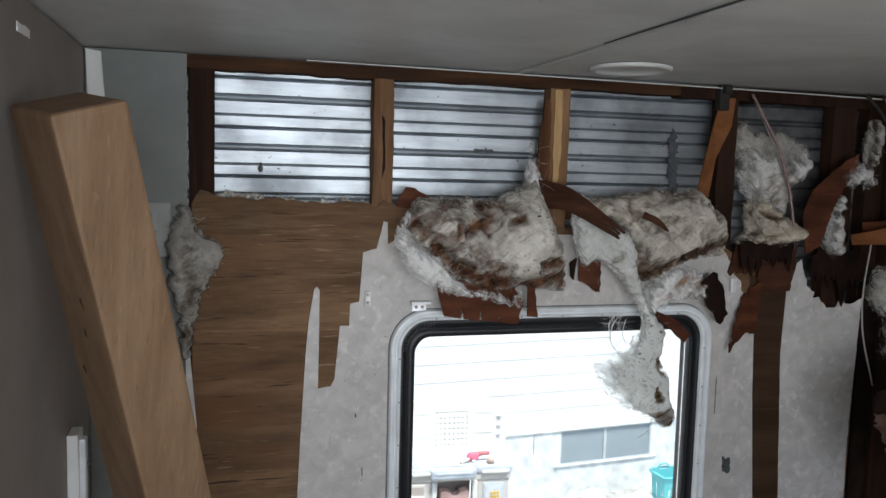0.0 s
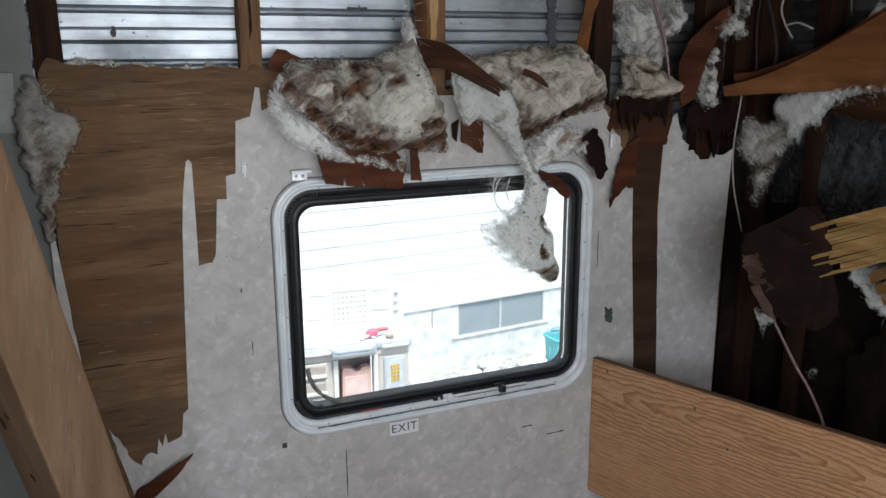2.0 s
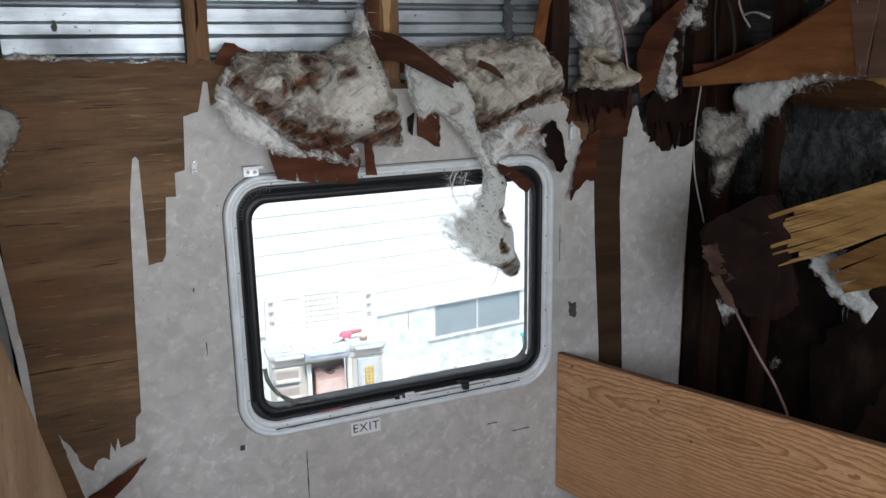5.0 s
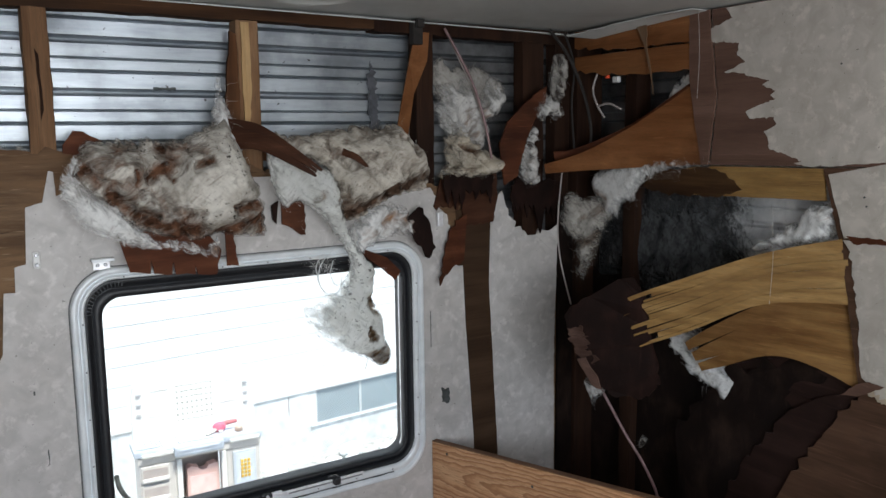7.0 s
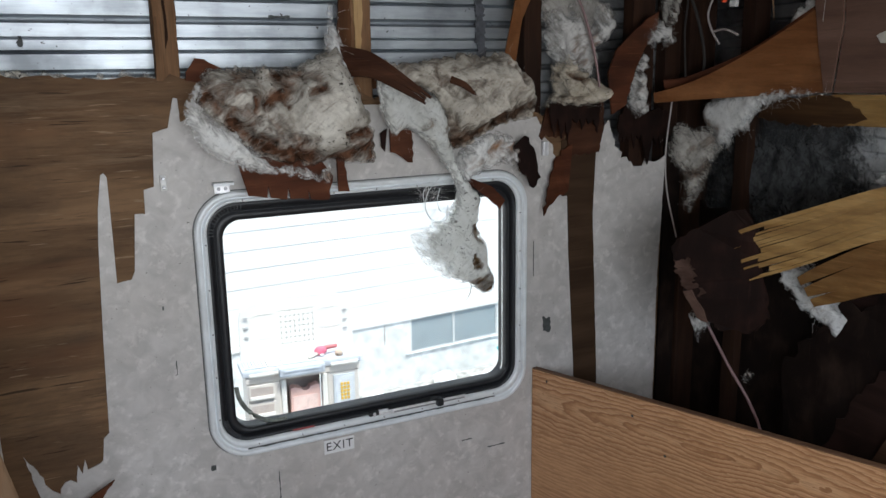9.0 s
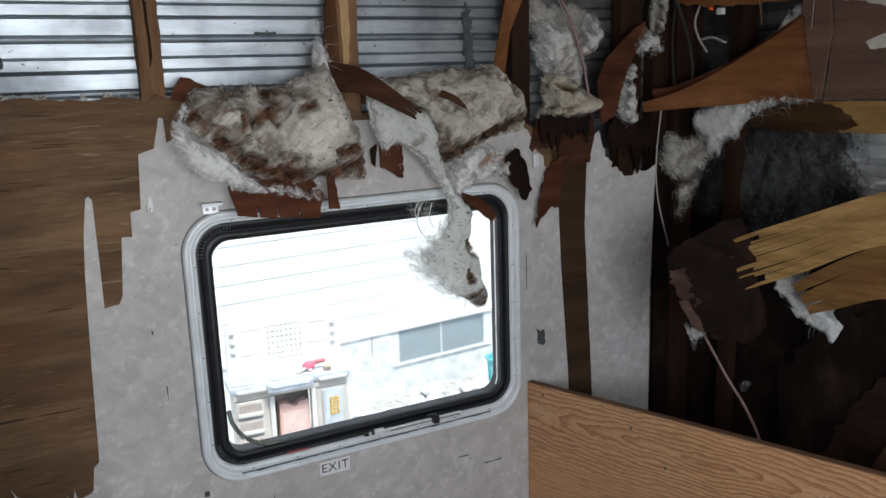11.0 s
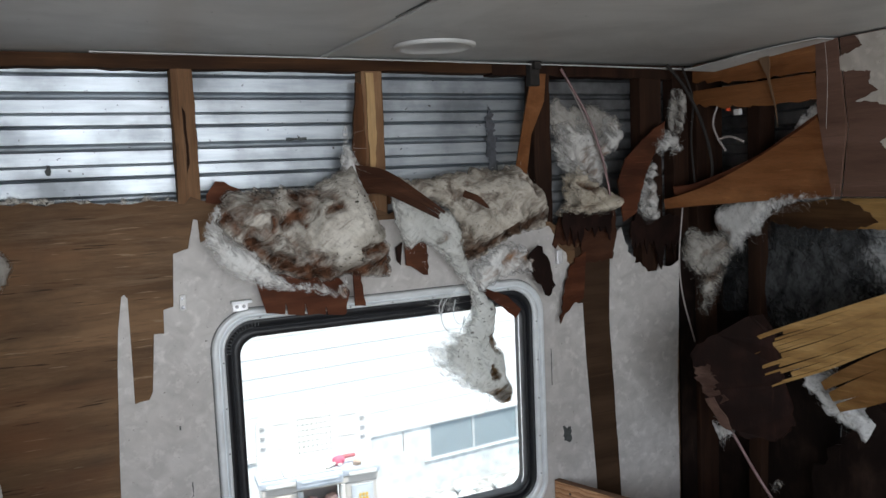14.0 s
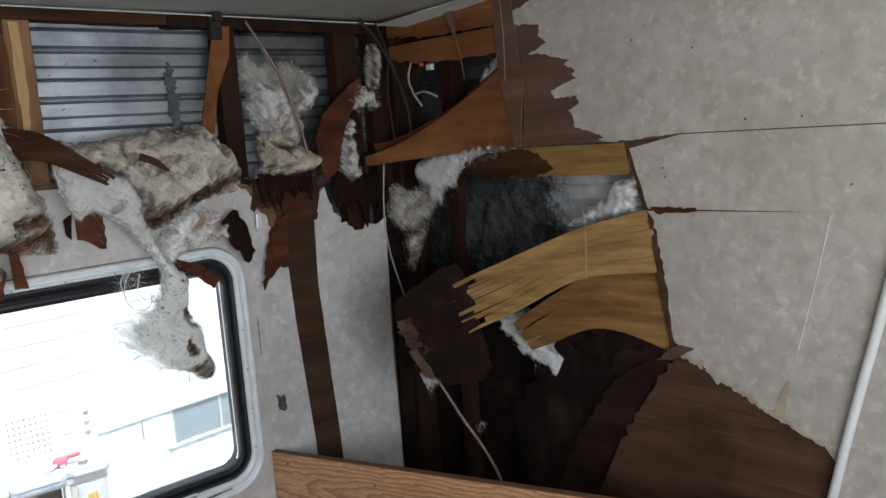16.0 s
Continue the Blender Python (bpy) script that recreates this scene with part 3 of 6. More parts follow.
def wool(name, outline, place, thick, mat, parent=None, stains=(), rng=None, grid=0.006, edge=0.02, folds=0.45, fold_scale=22.0, tear=0.011, base=None, label="", fade=0.017, relief=None):
    """A clump of glass wool: a torn outline in (u, v), swollen towards the room (negative depth), folded and lumpy.
    stains: (u0, v0, u1, v1, radius, strength) strokes of brown. base(u, v): how far its back stands off the plane."""
    rng = rng or random.Random(name)
    loop = [Vector((*p[:2], 0.0)) for p in outline]
    loop = curve_points(loop + loop[:1], len(loop) * 3)[:-1]
    closed = [(p.x, p.y, tear * 0.7) for p in loop]
    poly = np.array(ragged(closed, rng, 0.006))
    dense = []
    for i in range(len(poly)):
        a, b = poly[i], poly[(i + 1) % len(poly)]
        m = max(1, int(np.hypot(*(b - a)) / 0.002))
        dense += [a + (b - a) * k / m for k in range(m)]
    dense = np.array(dense)
    lo, hi = poly.min(0) - grid, poly.max(0) + grid
    us, vs = np.arange(lo[0], hi[0] + grid, grid), np.arange(lo[1], hi[1] + grid, grid)
    gu, gv = np.meshgrid(us, vs, indexing="ij")
    ins = inside(poly, gu, gv)
    bm = bmesh.new()
    lay = bm.verts.layers.float.new("stain")
    rim_lay = bm.verts.layers.float.new("rim")
    made = {}

    def vert(i, j):
        if (i, j) in made:
            return made[i, j]
        u, v = gu[i, j], gv[i, j]
        dd = np.hypot(dense[:, 0] - u, dense[:, 1] - v)
        k = dd.argmin()
        dist = dd[k] if ins[i, j] else 0.0
        if not ins[i, j]:
            u, v = dense[k]
        f = min(dist / edge, 1.0)
        f = math.sqrt(max(0.0, 1 - (1 - f) ** 2))
        q = Vector((u * fold_scale, v * fold_scale, len(name) * 1.7))
        nz = noise.fractal(q, 1.2, 2.1, 2) * 0.35 - abs(noise.noise(q * 0.6 + Vector((3, 1, 0)))) * 0.9 + 0.25
        nz += 0.3 * (0.25 - abs(noise.noise(Vector(((u * 0.85 + v * 0.5) * fold_scale * 2.2, (v * 0.85 - u * 0.5) * fold_scale * 0.7, 5)))))
        depth = f * thick * (1 + folds * 1.5 * nz) + 0.002 * noise.noise(Vector((u * 20 + v * 40, v * 30 - u * 50, 2))) * f
        if relief:
            depth += f * relief(u, v)
        s = 0.0
        wob = noise.noise_vector(Vector((u * 45, v * 45, 9))) * 0.010 + noise.noise_vector(Vector((u * 110, v * 110, 3))) * 0.005
        us2, vs2 = u + wob.x, v + wob.y
        for x0, z0, x1, z1, r, k2 in stains:
            dx, dz = x1 - x0, z1 - z0
            tt = max(0, min(1, ((us2 - x0) * dx + (vs2 - z0) * dz) / (dx * dx + dz * dz + 1e-9)))
            h = math.hypot(us2 - x0 - tt * dx, vs2 - z0 - tt * dz)
            s = max(s, k2 * max(0.0, 1 - (h / r) ** 2))
        depth *= 1 - 0.5 * min(1.0, s)
        b0 = base(u, v) if base else 0.0
        made[i, j] = (bm.verts.new(place(u, v, b0 - max(depth, 0.0015))), bm.verts.new(place(u, v, b0 + 0.25 * min(depth, 0.02))))
        made[i, j][0][lay] = made[i, j][1][lay] = s
        made[i, j][0][rim_lay] = made[i, j][1][rim_lay] = min(1.8, dist / (fade(u, v) if callable(fade) else fade))
        return made[i, j]

    for i in range(len(us) - 1):
        for j in range(len(vs) - 1):
            if ins[i:i + 2, j:j + 2].sum() >= 2:
                c = [vert(*ij) for ij in ((i, j), (i + 1, j), (i + 1, j + 1), (i, j + 1))]
                for side, order in ((0, 1), (1, -1)):
                    try:
                        bm.faces.new([x[side] for x in c][::order])
                    except ValueError:
                        pass
    front_of = {a: b for a, b in made.values()}
    rim = [e for e in bm.edges if len(e.link_faces) == 1 and e.verts[0] in front_of and e.verts[1] in front_of]
    for e in rim:
        a, b = e.verts
        try:
            bm.faces.new((a, b, front_of[b], front_of[a]))
        except ValueError:
            pass
    return part(name, bm, mat, parent, label, True)


def strands(name, outline, place, count, length, mat, parent, rng, fall=0.5, width=0.00018, inner=0.5, depth=(-0.05, 0.0)):
    """Loose fibres that stand out of the torn rim and the face of a clump, curling and sagging."""
    n = len(outline)
    cu, cv = sum(p[0] for p in outline) / n, sum(p[1] for p in outline) / n
    verts, faces = [], []
    for _ in range(count):
        i = rng.randrange(n)
        a, b = outline[i], outline[(i + 1) % n]
        f = rng.random()
        u, v = a[0] + (b[0] - a[0]) * f, a[1] + (b[1] - a[1]) * f
        k = rng.random() ** 2 * inner
        u, v = u + (cu - u) * k, v + (cv - v) * k
        du, dv = u - cu, v - cv
        h = math.hypot(du, dv) + 1e-6
        ang = math.atan2(dv / h - fall * rng.random(), du / h) + rng.gauss(0, 1.0)
        dd, curl = rng.uniform(*depth), rng.gauss(0, 1.1)
        ln, w = length * (0.25 + 1.1 * rng.random() ** 2), width * rng.uniform(0.6, 1.3)
        base = len(verts)
        out = rng.gauss(0, 0.4)
        for s in range(5):
            t = s / 4
            cu2, cv2 = math.cos(ang), math.sin(ang)
            ww = w * (1 - 0.8 * t)
            verts.append(place(u - cv2 * ww, v + cu2 * ww, dd))
            verts.append(place(u + cv2 * ww, v - cu2 * ww, dd))
            u, v, dd = u + cu2 * ln / 4, v + cv2 * ln / 4, dd - out * ln / 5
            ang += curl * 0.22 + rng.gauss(0, 0.14)
        for s in range(4):
            k2 = base + 2 * s
            faces.append((k2, k2 + 1, k2 + 3, k2 + 2))
    me = bpy.data.meshes.new(name)
    me.from_pydata([tuple(q) for q in verts], [], faces)
    me.materials.append(mat)
    ob = new(name, me)
    ob.parent = parent
    ob.matrix_parent_inverse = Matrix.Translation(-parent.location)
    ob["kind"] = "stuff"
    return ob


# ---- large structure ----
R = random.Random(7)
YW, XE, ZC = 1.79, 1.655, 1.893
WIN = (0.383, 1.171, 0.793, 1.378)

floor = tagged(part("floor", boxed(-2.65, 1.8, -0.85, 1.86, -0.06, 0.0), FLOOR), "worn brown vinyl floor of the trailer", "floor", kind="structure")
ceiling = tagged(part("ceiling", boxed(-2.65, 1.8, -0.85, 1.86, ZC + 0.002, 1.96), CEILING), "grey-white stained vinyl ceiling panel with scuffs", "ceiling", kind="structure")

skirt = tagged(part("wall_skirt", boxed(-2.6, 1.76, -0.78, 1.83, -0.72, -0.061), TAUPE_WALL), "plain skirt wall under the trailer floor", "wall", kind="structure")

# the walls behind the camera, with the openings that let the daylight in
south = thing("wall_south", (0, -0.78, 0), "plain taupe wall behind with a window opening", "wall", kind="structure")
part("wall_panel", plate([(-2.6, 0.0), (1.78, 0.0), (1.78, 1.893), (-2.6, 1.893)], north(-0.80), 0.04, [rounded(-0.80, 1.10, 1.15, 1.86, 0.05)]), TAUPE_WALL, south)
west = thing("wall_west", (-2.6, 0, 0), "plain taupe end wall with a window opening", "wall", kind="structure")
part("wall_panel", plate([(-0.76, 0.0), (1.84, 0.0), (1.84, 1.893), (-0.76, 1.893)], east(-2.64), 0.04, [rounded(-0.05, 1.15, 0.85, 1.7, 0.06)]), TAUPE_WALL, west)
partition = thing("wall_partition", (-0.215, 1.3, 0), "taupe vinyl-covered partition beside the torn wall", "wall", kind="structure")
part("partition_panel", boxed(-0.255, -0.215, 0.75, 1.785, 0.002, 1.89), PARTITION, partition)

# north wall: frame, ribbed skin, torn plywood and paper
wall_n = thing("wall_north", (0.7, YW, 0), "trailer side wall stripped to studs, plywood and bare aluminium", "wall", kind="structure")
SKIN = 1.836
for u0, u1, v0, v1 in ((-2.6, 0.40, -0.05, 1.90), (1.195, 1.775, -0.05, 1.90), (1.163, 1.195, -0.05, 1.362), (0.40, 1.195, 1.362, 1.90), (0.40, 1.163, -0.05, 0.807)):
    part("metal_skin", corrugated(u0, u1, v0, v1, north(SKIN)), ALU_DARK if u0 > 1 else ALU, wall_n, "ribbed bare aluminium siding seen from behind")
WOODS = (("stud", -0.027, 0.021, STUD_DARK, 0.0), ("stud", 0.343, 0.386, STUD, 0.0), ("stud", 0.739, 0.786, STUD, 0.0),
         ("stud", 1.172, 1.219, STUD_DARK, 0.0), ("stud", 1.49, 1.56, STUD_DARK, 0.0), ("stud", 1.60, 1.65, STUD_DARK, 0.0))
for nm, x0, x1, mt, z0 in WOODS:
    lo = z0 if x1 < 0.35 or x0 > 1.18 else 1.375
    part(nm, stud_mesh(x0, x1, YW + 0.006, SKIN - 0.002, lo, 1.866, R), mt, wall_n)
part("top_rail", plate(ragged([(-0.03, 1.866, 0.0015), (1.06, 1.866), (1.06, 1.8915), (-0.03, 1.8915)], R, 0.03), north(YW + 0.003), 0.042), RAIL, wall_n, "dark splintered top rail")
part("top_rail", plate(ragged([(1.06, 1.862, 0.002), (1.64, 1.858), (1.64, 1.8915), (1.06, 1.8915)], R, 0.03), north(YW + 0.002), 0.043), STUD_DARK, wall_n, "black soaked top rail")
part("mid_rail", plate(ragged([(-0.02, 1.575), (1.16, 1.575), (1.16, 1.60, 0.002), (-0.02, 1.60)], R, 0.03), north(YW + 0.008), 0.034), STUD_MID, wall_n)
part("low_rail", boxed(-2.6, 1.64, YW + 0.006, SKIN - 0.002, 0.0, 0.04), STUD_MID, wall_n)
# split face of the third upright and the pale raw wood under it
part("split_strip", plate(ragged([(0.700, 1.60, 0.001), (0.734, 1.60, 0.002), (0.737, 1.80, 0.001), (0.735, 1.836, 0.002), (0.722, 1.842, 0.002), (0.712, 1.75, 0.001)], R, 0.02), north(YW - 0.004), 0.008), STUD_MID, wall_n, "brown split wood sliver")
part("pale_split", plate(ragged([(0.748, 1.645, 0.001), (0.760, 1.66, 0.002), (0.766, 1.72, 0.001), (0.765, 1.862), (0.747, 1.862, 0.001)], R, 0.015), north(YW + 0.001), 0.006), STUD_PALE, wall_n, "pale freshly split wood")
part("dark_split", plate(ragged([(0.362, 1.66, 0.001), (0.368, 1.68, 0.001), (0.366, 1.78, 0.001), (0.360, 1.79, 0.001), (0.363, 1.72, 0.001)], R, 0.012), north(YW + 0.003), 0.006), STUD_DARK, wall_n)
part("split_strip", plate(ragged([(0.340, 1.60, 0.001), (0.352, 1.60), (0.354, 1.66, 0.001), (0.349, 1.72, 0.001), (0.343, 1.70, 0.001)], R, 0.012), north(YW - 0.001), 0.006), STUD, wall_n)
opening = rounded(WIN[0] + 0.018, WIN[1] - 0.018, WIN[2] + 0.018, WIN[3] - 0.018, 0.07, 8)
ply = [(-0.022, 0.0), (1.64, 0.0), (1.64, 1.34, 0.012), (1.42, 1.36, 0.012), (1.38, 1.44, 0.01), (1.22, 1.50, 0.01), (0.80, 1.56, 0.01), (0.40, 1.605, 0.004), (0.05, 1.612, 0.004), (-0.005, 1.628, 0.003), (-0.022, 1.60)]
part("wall_panel", plate(ragged(ply, R, 0.016), north(YW), 0.005, [opening]), LUAN_X, wall_n, "brown luan plywood stripped of its paper")
part("wall_panel", boxed(-2.6, -0.26, YW, YW + 0.005, 0.0, 1.892), TAUPE_WALL, wall_n)
# the paper that still clings to the plywood
paper = [(0.07, 0.003), (1.345, 0.003), (1.322, 0.85), (1.30, 1.15), (1.293, 1.30, 0.004), (1.268, 1.31, 0.006), (1.25, 1.42, 0.006), (1.20, 1.50, 0.006),
         (0.95, 1.54), (0.40, 1.545, 0.004), (0.376, 1.52, 0.001), (0.374, 1.566, 0.001), (0.366, 1.568), (0.352, 1.51, 0.0012), (0.323, 1.502), (0.3165, 1.397, 0.001), (0.297, 1.392), (0.2955, 1.345, 0.001),
         (0.276, 1.346), (0.266, 1.232), (0.258, 1.216, 0.002), (0.231, 1.212), (0.232, 1.30), (0.2325, 1.422), (0.227, 1.43), (0.2215, 1.426), (0.211, 1.36), (0.205, 1.29), (0.195, 1.10), (0.187, 0.905, 0.002), (0.176, 0.895), (0.17, 0.848, 0.003),
         (0.140, 0.835, 0.002), (0.137, 0.858, 0.001), (0.130, 0.828, 0.002), (0.122, 0.850, 0.001), (0.118, 0.812, 0.006), (0.096, 0.818, 0.004), (0.086, 0.795, 0.003), (0.072, 0.806, 0.004), (0.05, 0.855, 0.003), (0.03, 0.888, 0.002), (0.046, 0.815), (0.063, 0.74)]
part("wallpaper", plate(ragged(paper, R, 0.009), north(YW - 0.0035), 0.003, [rounded(WIN[0] + 0.014, WIN[1] - 0.014, WIN[2] + 0.014, WIN[3] - 0.014, 0.072, 8)]), PAPER, wall_n, "grey clouded wallpaper torn away in steps")
strip = [(1.418, 0.003), (1.604, 0.003), (1.590, 0.70), (1.585, 1.06), (1.591, 1.385, 0.012), (1.53, 1.36, 0.012), (1.458, 1.385, 0.006), (1.43, 1.44), (1.417, 1.483), (1.402, 1.47, 0.002), (1.380, 1.42), (1.374, 1.25), (1.40, 0.80)]


def strip_curl(u, v):
    return -0.035 * max(0.0, (u - 1.55) / 0.06) ** 2 * min(1.0, max(0.0, v - 0.2))


part("wallpaper", plate(ragged([p if len(p) > 2 else (*p, 0.0006) for p in strip], R, 0.012), north(YW - 0.0035), 0.003, warp=strip_curl), PAPER, wall_n, "upright strip of grey wallpaper with a curling edge")
# near-black plywood between that strip and the corner
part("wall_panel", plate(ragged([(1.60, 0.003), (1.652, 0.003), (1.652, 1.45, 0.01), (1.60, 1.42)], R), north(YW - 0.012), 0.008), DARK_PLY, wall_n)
part("wall_panel", plate(ragged([(1.285, 0.003), (1.425, 0.003), (1.41, 0.9), (1.40, 1.40, 0.004), (1.385, 1.475, 0.006), (1.275, 1.44), (1.28, 1.0)], R), north(YW - 0.0022), 0.002), wood("stained_strip_plywood", (0.045, 0.025, 0.014), (0.068, 0.039, 0.022), (0.095, 0.056, 0.033), (0.5, 3, 4), 0.7, 60, 0.3), wall_n, "dark brown bare plywood strip")
# slit, nail holes and scuffs in the paper
marks = thing("paper_scuffs", (0.5, YW - 0.005, 0.7), "small dark nail holes, slits and scuffs in the wallpaper", "wall damage", kind="structure")
for x, z, w, h in ((0.526, 0.68, 0.0018, 0.115), (0.328, 1.02, 0.0016, 0.03), (0.385, 0.78, 0.010, 0.012), (1.525, 0.962, 0.006, 0.008), (1.087, 0.672, 0.05, 0.002), (1.003, 0.706, 0.028, 0.002), (1.195, 1.15, 0.0012, 0.09), (0.312, 1.15, 0.003, 0.008)):
    part("mark", plate(ragged([(x - w / 2, z - h / 2, 0.0006), (x + w / 2, z - h / 2, 0.0006), (x + w / 2, z + h / 2, 0.0006), (x - w / 2, z + h / 2, 0.0006)], R, 0.006), north(YW - 0.0052), 0.0012), DARK_GUM, marks)

# the window
win = thing("window_1", (0.78, YW, WIN[2]), "rounded trailer exit window in a white metal frame", "window", kind="structure")
part("window_frame", frame_ring(*WIN, 0.085, [even(0.0, 1.787), even(0.001, 1.777), even(0.003, 1.7735), even(0.011, 1.773), even(0.0125, 1.777), even(0.0135, 1.782), (0.016, 0.017, 0.020, 0.0155, 1.782), (0.017, 0.018, 0.021, 0.0165, 1.774), (0.0185, 0.020, 0.023, 0.018, 1.771),
    (0.022, 0.029, 0.033, 0.021, 1.771), (0.0245, 0.031, 0.036, 0.0235, 1.7745), (0.025, 0.032, 0.037, 0.024, 1.80)]), FRAME_WHITE, win, "white aluminium frame with a groove and screws", True)
# thin dark ring that paints the shadow line round the frame's outer edge
part("shadow_line", frame_ring(*WIN, 0.085, [even(-0.0022, 1.7868), even(-0.0018, 1.7845), even(0.0004, 1.784), even(0.0008, 1.7868)]), plain("shadow_line_grey", (0.13, 0.13, 0.13), 0.8, 0, 0.5, 60), win, "thin grey line drawn as the frame's edge shadow")
part("gasket", frame_ring(*WIN, 0.085, [(0.025, 0.031, 0.0365, 0.0235, 1.80), (0.0255, 0.032, 0.037, 0.024, 1.779), (0.033, 0.038, 0.042, 0.036, 1.785), (0.040, 0.040, 0.044, 0.043, 1.794), (0.0405, 0.0405, 0.0445, 0.0435, 1.799), (0.0425, 0.041, 0.045, 0.046, 1.7995), (0.044, 0.042, 0.047, 0.048, 1.793), (0.058, 0.046, 0.055, 0.062, 1.795), (0.060, 0.047, 0.056, 0.064, 1.800),
    (0.060, 0.047, 0.056, 0.064, 1.838), (0.020, 0.020, 0.020, 0.020, 1.845)]), BLACK_RUBBER, win, "black rubber inner frame", True)
# rubber bunched into small folds at two corners, and grime in the groove
for cx, cz, a0, a1 in ((WIN[0] + 0.092, WIN[3] - 0.092, 84, 178), (WIN[0] + 0.092, WIN[2] + 0.096, 188, 240)):
    bm = bmesh.new()
    for k in range(15):
        a = radians(a0 + (a1 - a0) * k / 14)
        ca, sa = math.cos(a), math.sin(a)
        m = Matrix.Translation((cx + 0.059 * ca, 1.7845, cz + 0.059 * sa)) @ Matrix.Rotation(-a + radians(8 * math.sin(k * 2.1)), 4, "Y")
        box(bm, -0.0065, 0.0065, -0.0030, 0.0022, -0.0011, 0.0011, 0.0006, m)
    part("gasket_folds", bm, plain("dusty_black_rubber", (0.03, 0.033, 0.038), 0.5, 0, 0.3, 60), win, "bunched folds of the rubber seal")
for x0, x1, t in ((0.46, 0.70, 0.0016), (0.70, 0.80, 0.0026), (0.80, 1.08, 0.0018)):
    part("groove_grime", plate(ragged([(x0, WIN[2] + 0.0145, 0.0008), (x1, WIN[2] + 0.0145, 0.0008), (x1, WIN[2] + 0.0145 + t * 2, 0.001), (x0, WIN[2] + 0.0145 + t * 2, 0.001)], R, 0.012), north(1.7805), 0.001), DARK_GUM, win, "dark grime in the frame's groove")
part("pane", plate(rounded(WIN[0] + 0.05, WIN[1] - 0.05, WIN[2] + 0.05, WIN[3] - 0.05, 0.04), north(1.812), 0.004), GLASS, win).visible_shadow = False
for k in range(7):
    for z in (WIN[2] + 0.028, WIN[3] - 0.0195):
        part("screw", disc(bmesh.new(), (WIN[0] + 0.10 + k * 0.098, 1.7705, z), 0.0022, 0.003, "Y", 10, 0.001), SCREW, win)
for k in range(5):
    for x in (WIN[0] + 0.0205, WIN[1] - 0.0245):
        part("screw", disc(bmesh.new(), (x, 1.7705, WIN[2] + 0.10 + k * 0.095), 0.0022, 0.003, "Y", 10, 0.001), SCREW, win)
lat = part("latch_bar", boxed(0.772, 0.990, 1.764, 1.7705, 0.828, 0.837, 0.002), CHROME, win, "chrome latch bar")
part("latch_rib", boxed(0.80, 0.985, 1.7615, 1.7638, 0.8305, 0.8335, 0.0008), plain("dull_latch_steel", (0.35, 0.35, 0.37), 0.4, 1.0), lat)
for x in (0.752, 0.775):
    part("latch_end", boxed(x - 0.013, x + 0.013, 1.767, 1.776, 0.829, 0.840, 0.003), CHROME if x > 0.76 else BLACK_RUBBER, lat)
part("latch_pin", disc(bmesh.new(), (0.752, 1.7655, 0.8345), 0.004, 0.004, "Y", 12, 0.001), CHROME, lat)
part("latch_knob", boxed(0.908, 0.924, 1.750, 1.775, 0.826, 0.844, 0.004), BLACK_RUBBER, lat, "black plastic knob")
part("latch_tab", boxed(0.896, 0.918, 1.760, 1.768, 0.840, 0.848, 0.002), BLACK_RUBBER, lat)
part("hanging_gasket", tube([(0.449, 1.806, 0.945), (0.455, 1.804, 0.915), (0.474, 1.802, 0.884), (0.505, 1.802, 0.861), (0.535, 1.804, 0.853), (0.555, 1.806, 0.852)], 0.0050, 24), plain("grey_green_rubber", (0.16, 0.175, 0.155), 0.5, 0, 0.5, 90), win, "grey rubber seal sagging out of its groove", True)
part("red_tag", boxed(0.56, 0.61, 1.7755, 1.778, 0.8305, 0.8345, 0.0005), plain("faded_red_print", (0.28, 0.05, 0.05), 0.5), win)

# exit label under the window
lab = thing("exit_label", (0.67, YW - 0.004, 0.752), "white sticker reading EXIT in dark capitals", "label")
part("sticker", boxed(0.633, 0.7055, 1.7845, 1.7863, 0.752, 0.785, 0.0004), LABEL_WHITE, lab)
tc = bpy.data.curves.new("letters", "FONT")
tc.body, tc.size, tc.align_x, tc.align_y, tc.extrude, tc.space_character = "EXIT", 0.0295, "CENTER", "CENTER", 0.0002, 1.12
txt = new("letters_source", tc)
me = bpy.data.meshes.new_from_object(txt.evaluated_get(bpy.context.evaluated_depsgraph_get()))
bpy.data.objects.remove(txt)
me.transform(pose(0.6695, 1.7841, 0.7685, 90, 0, 0))
me.materials.append(LABEL_INK)
let = new("letters", me)
let.parent = lab
let.matrix_parent_inverse = Matrix.Translation(-lab.location)

# ---- east wall ----
wall_e = thing("wall_east", (XE, 0.6, 0), "trailer end wall, papered, its far half burst open", "wall", kind="structure")
# the far length is darker, with the hole's shade in its colour
for y0, y1, mt in ((-0.8, 1.44, ALU_PALE), (1.44, 1.84, ALU_DARK)):
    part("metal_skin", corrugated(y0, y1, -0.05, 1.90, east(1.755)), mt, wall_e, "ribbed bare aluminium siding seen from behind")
for y0 in (-0.5, 0.1, 0.68):
    part("stud", boxed(XE + 0.006, 1.753, y0, y0 + 0.04, 0.0, 1.89), STUD_MID, wall_e)
part("wall_panel", plate(ragged([(-0.76, 0.0), (1.36, 0.0), (1.26, 0.55), (1.10, 0.90, 0.006), (1.02, 1.03, 0.005), (0.958, 1.12, 0.001), (0.975, 1.20, 0.001), (1.01, 1.385, 0.001), (1.058, 1.55), (1.05, 1.553), (-0.76, 1.575)], R), east(XE), 0.005), LUAN_LOW, wall_e, "brown plywood stripped of its paper")
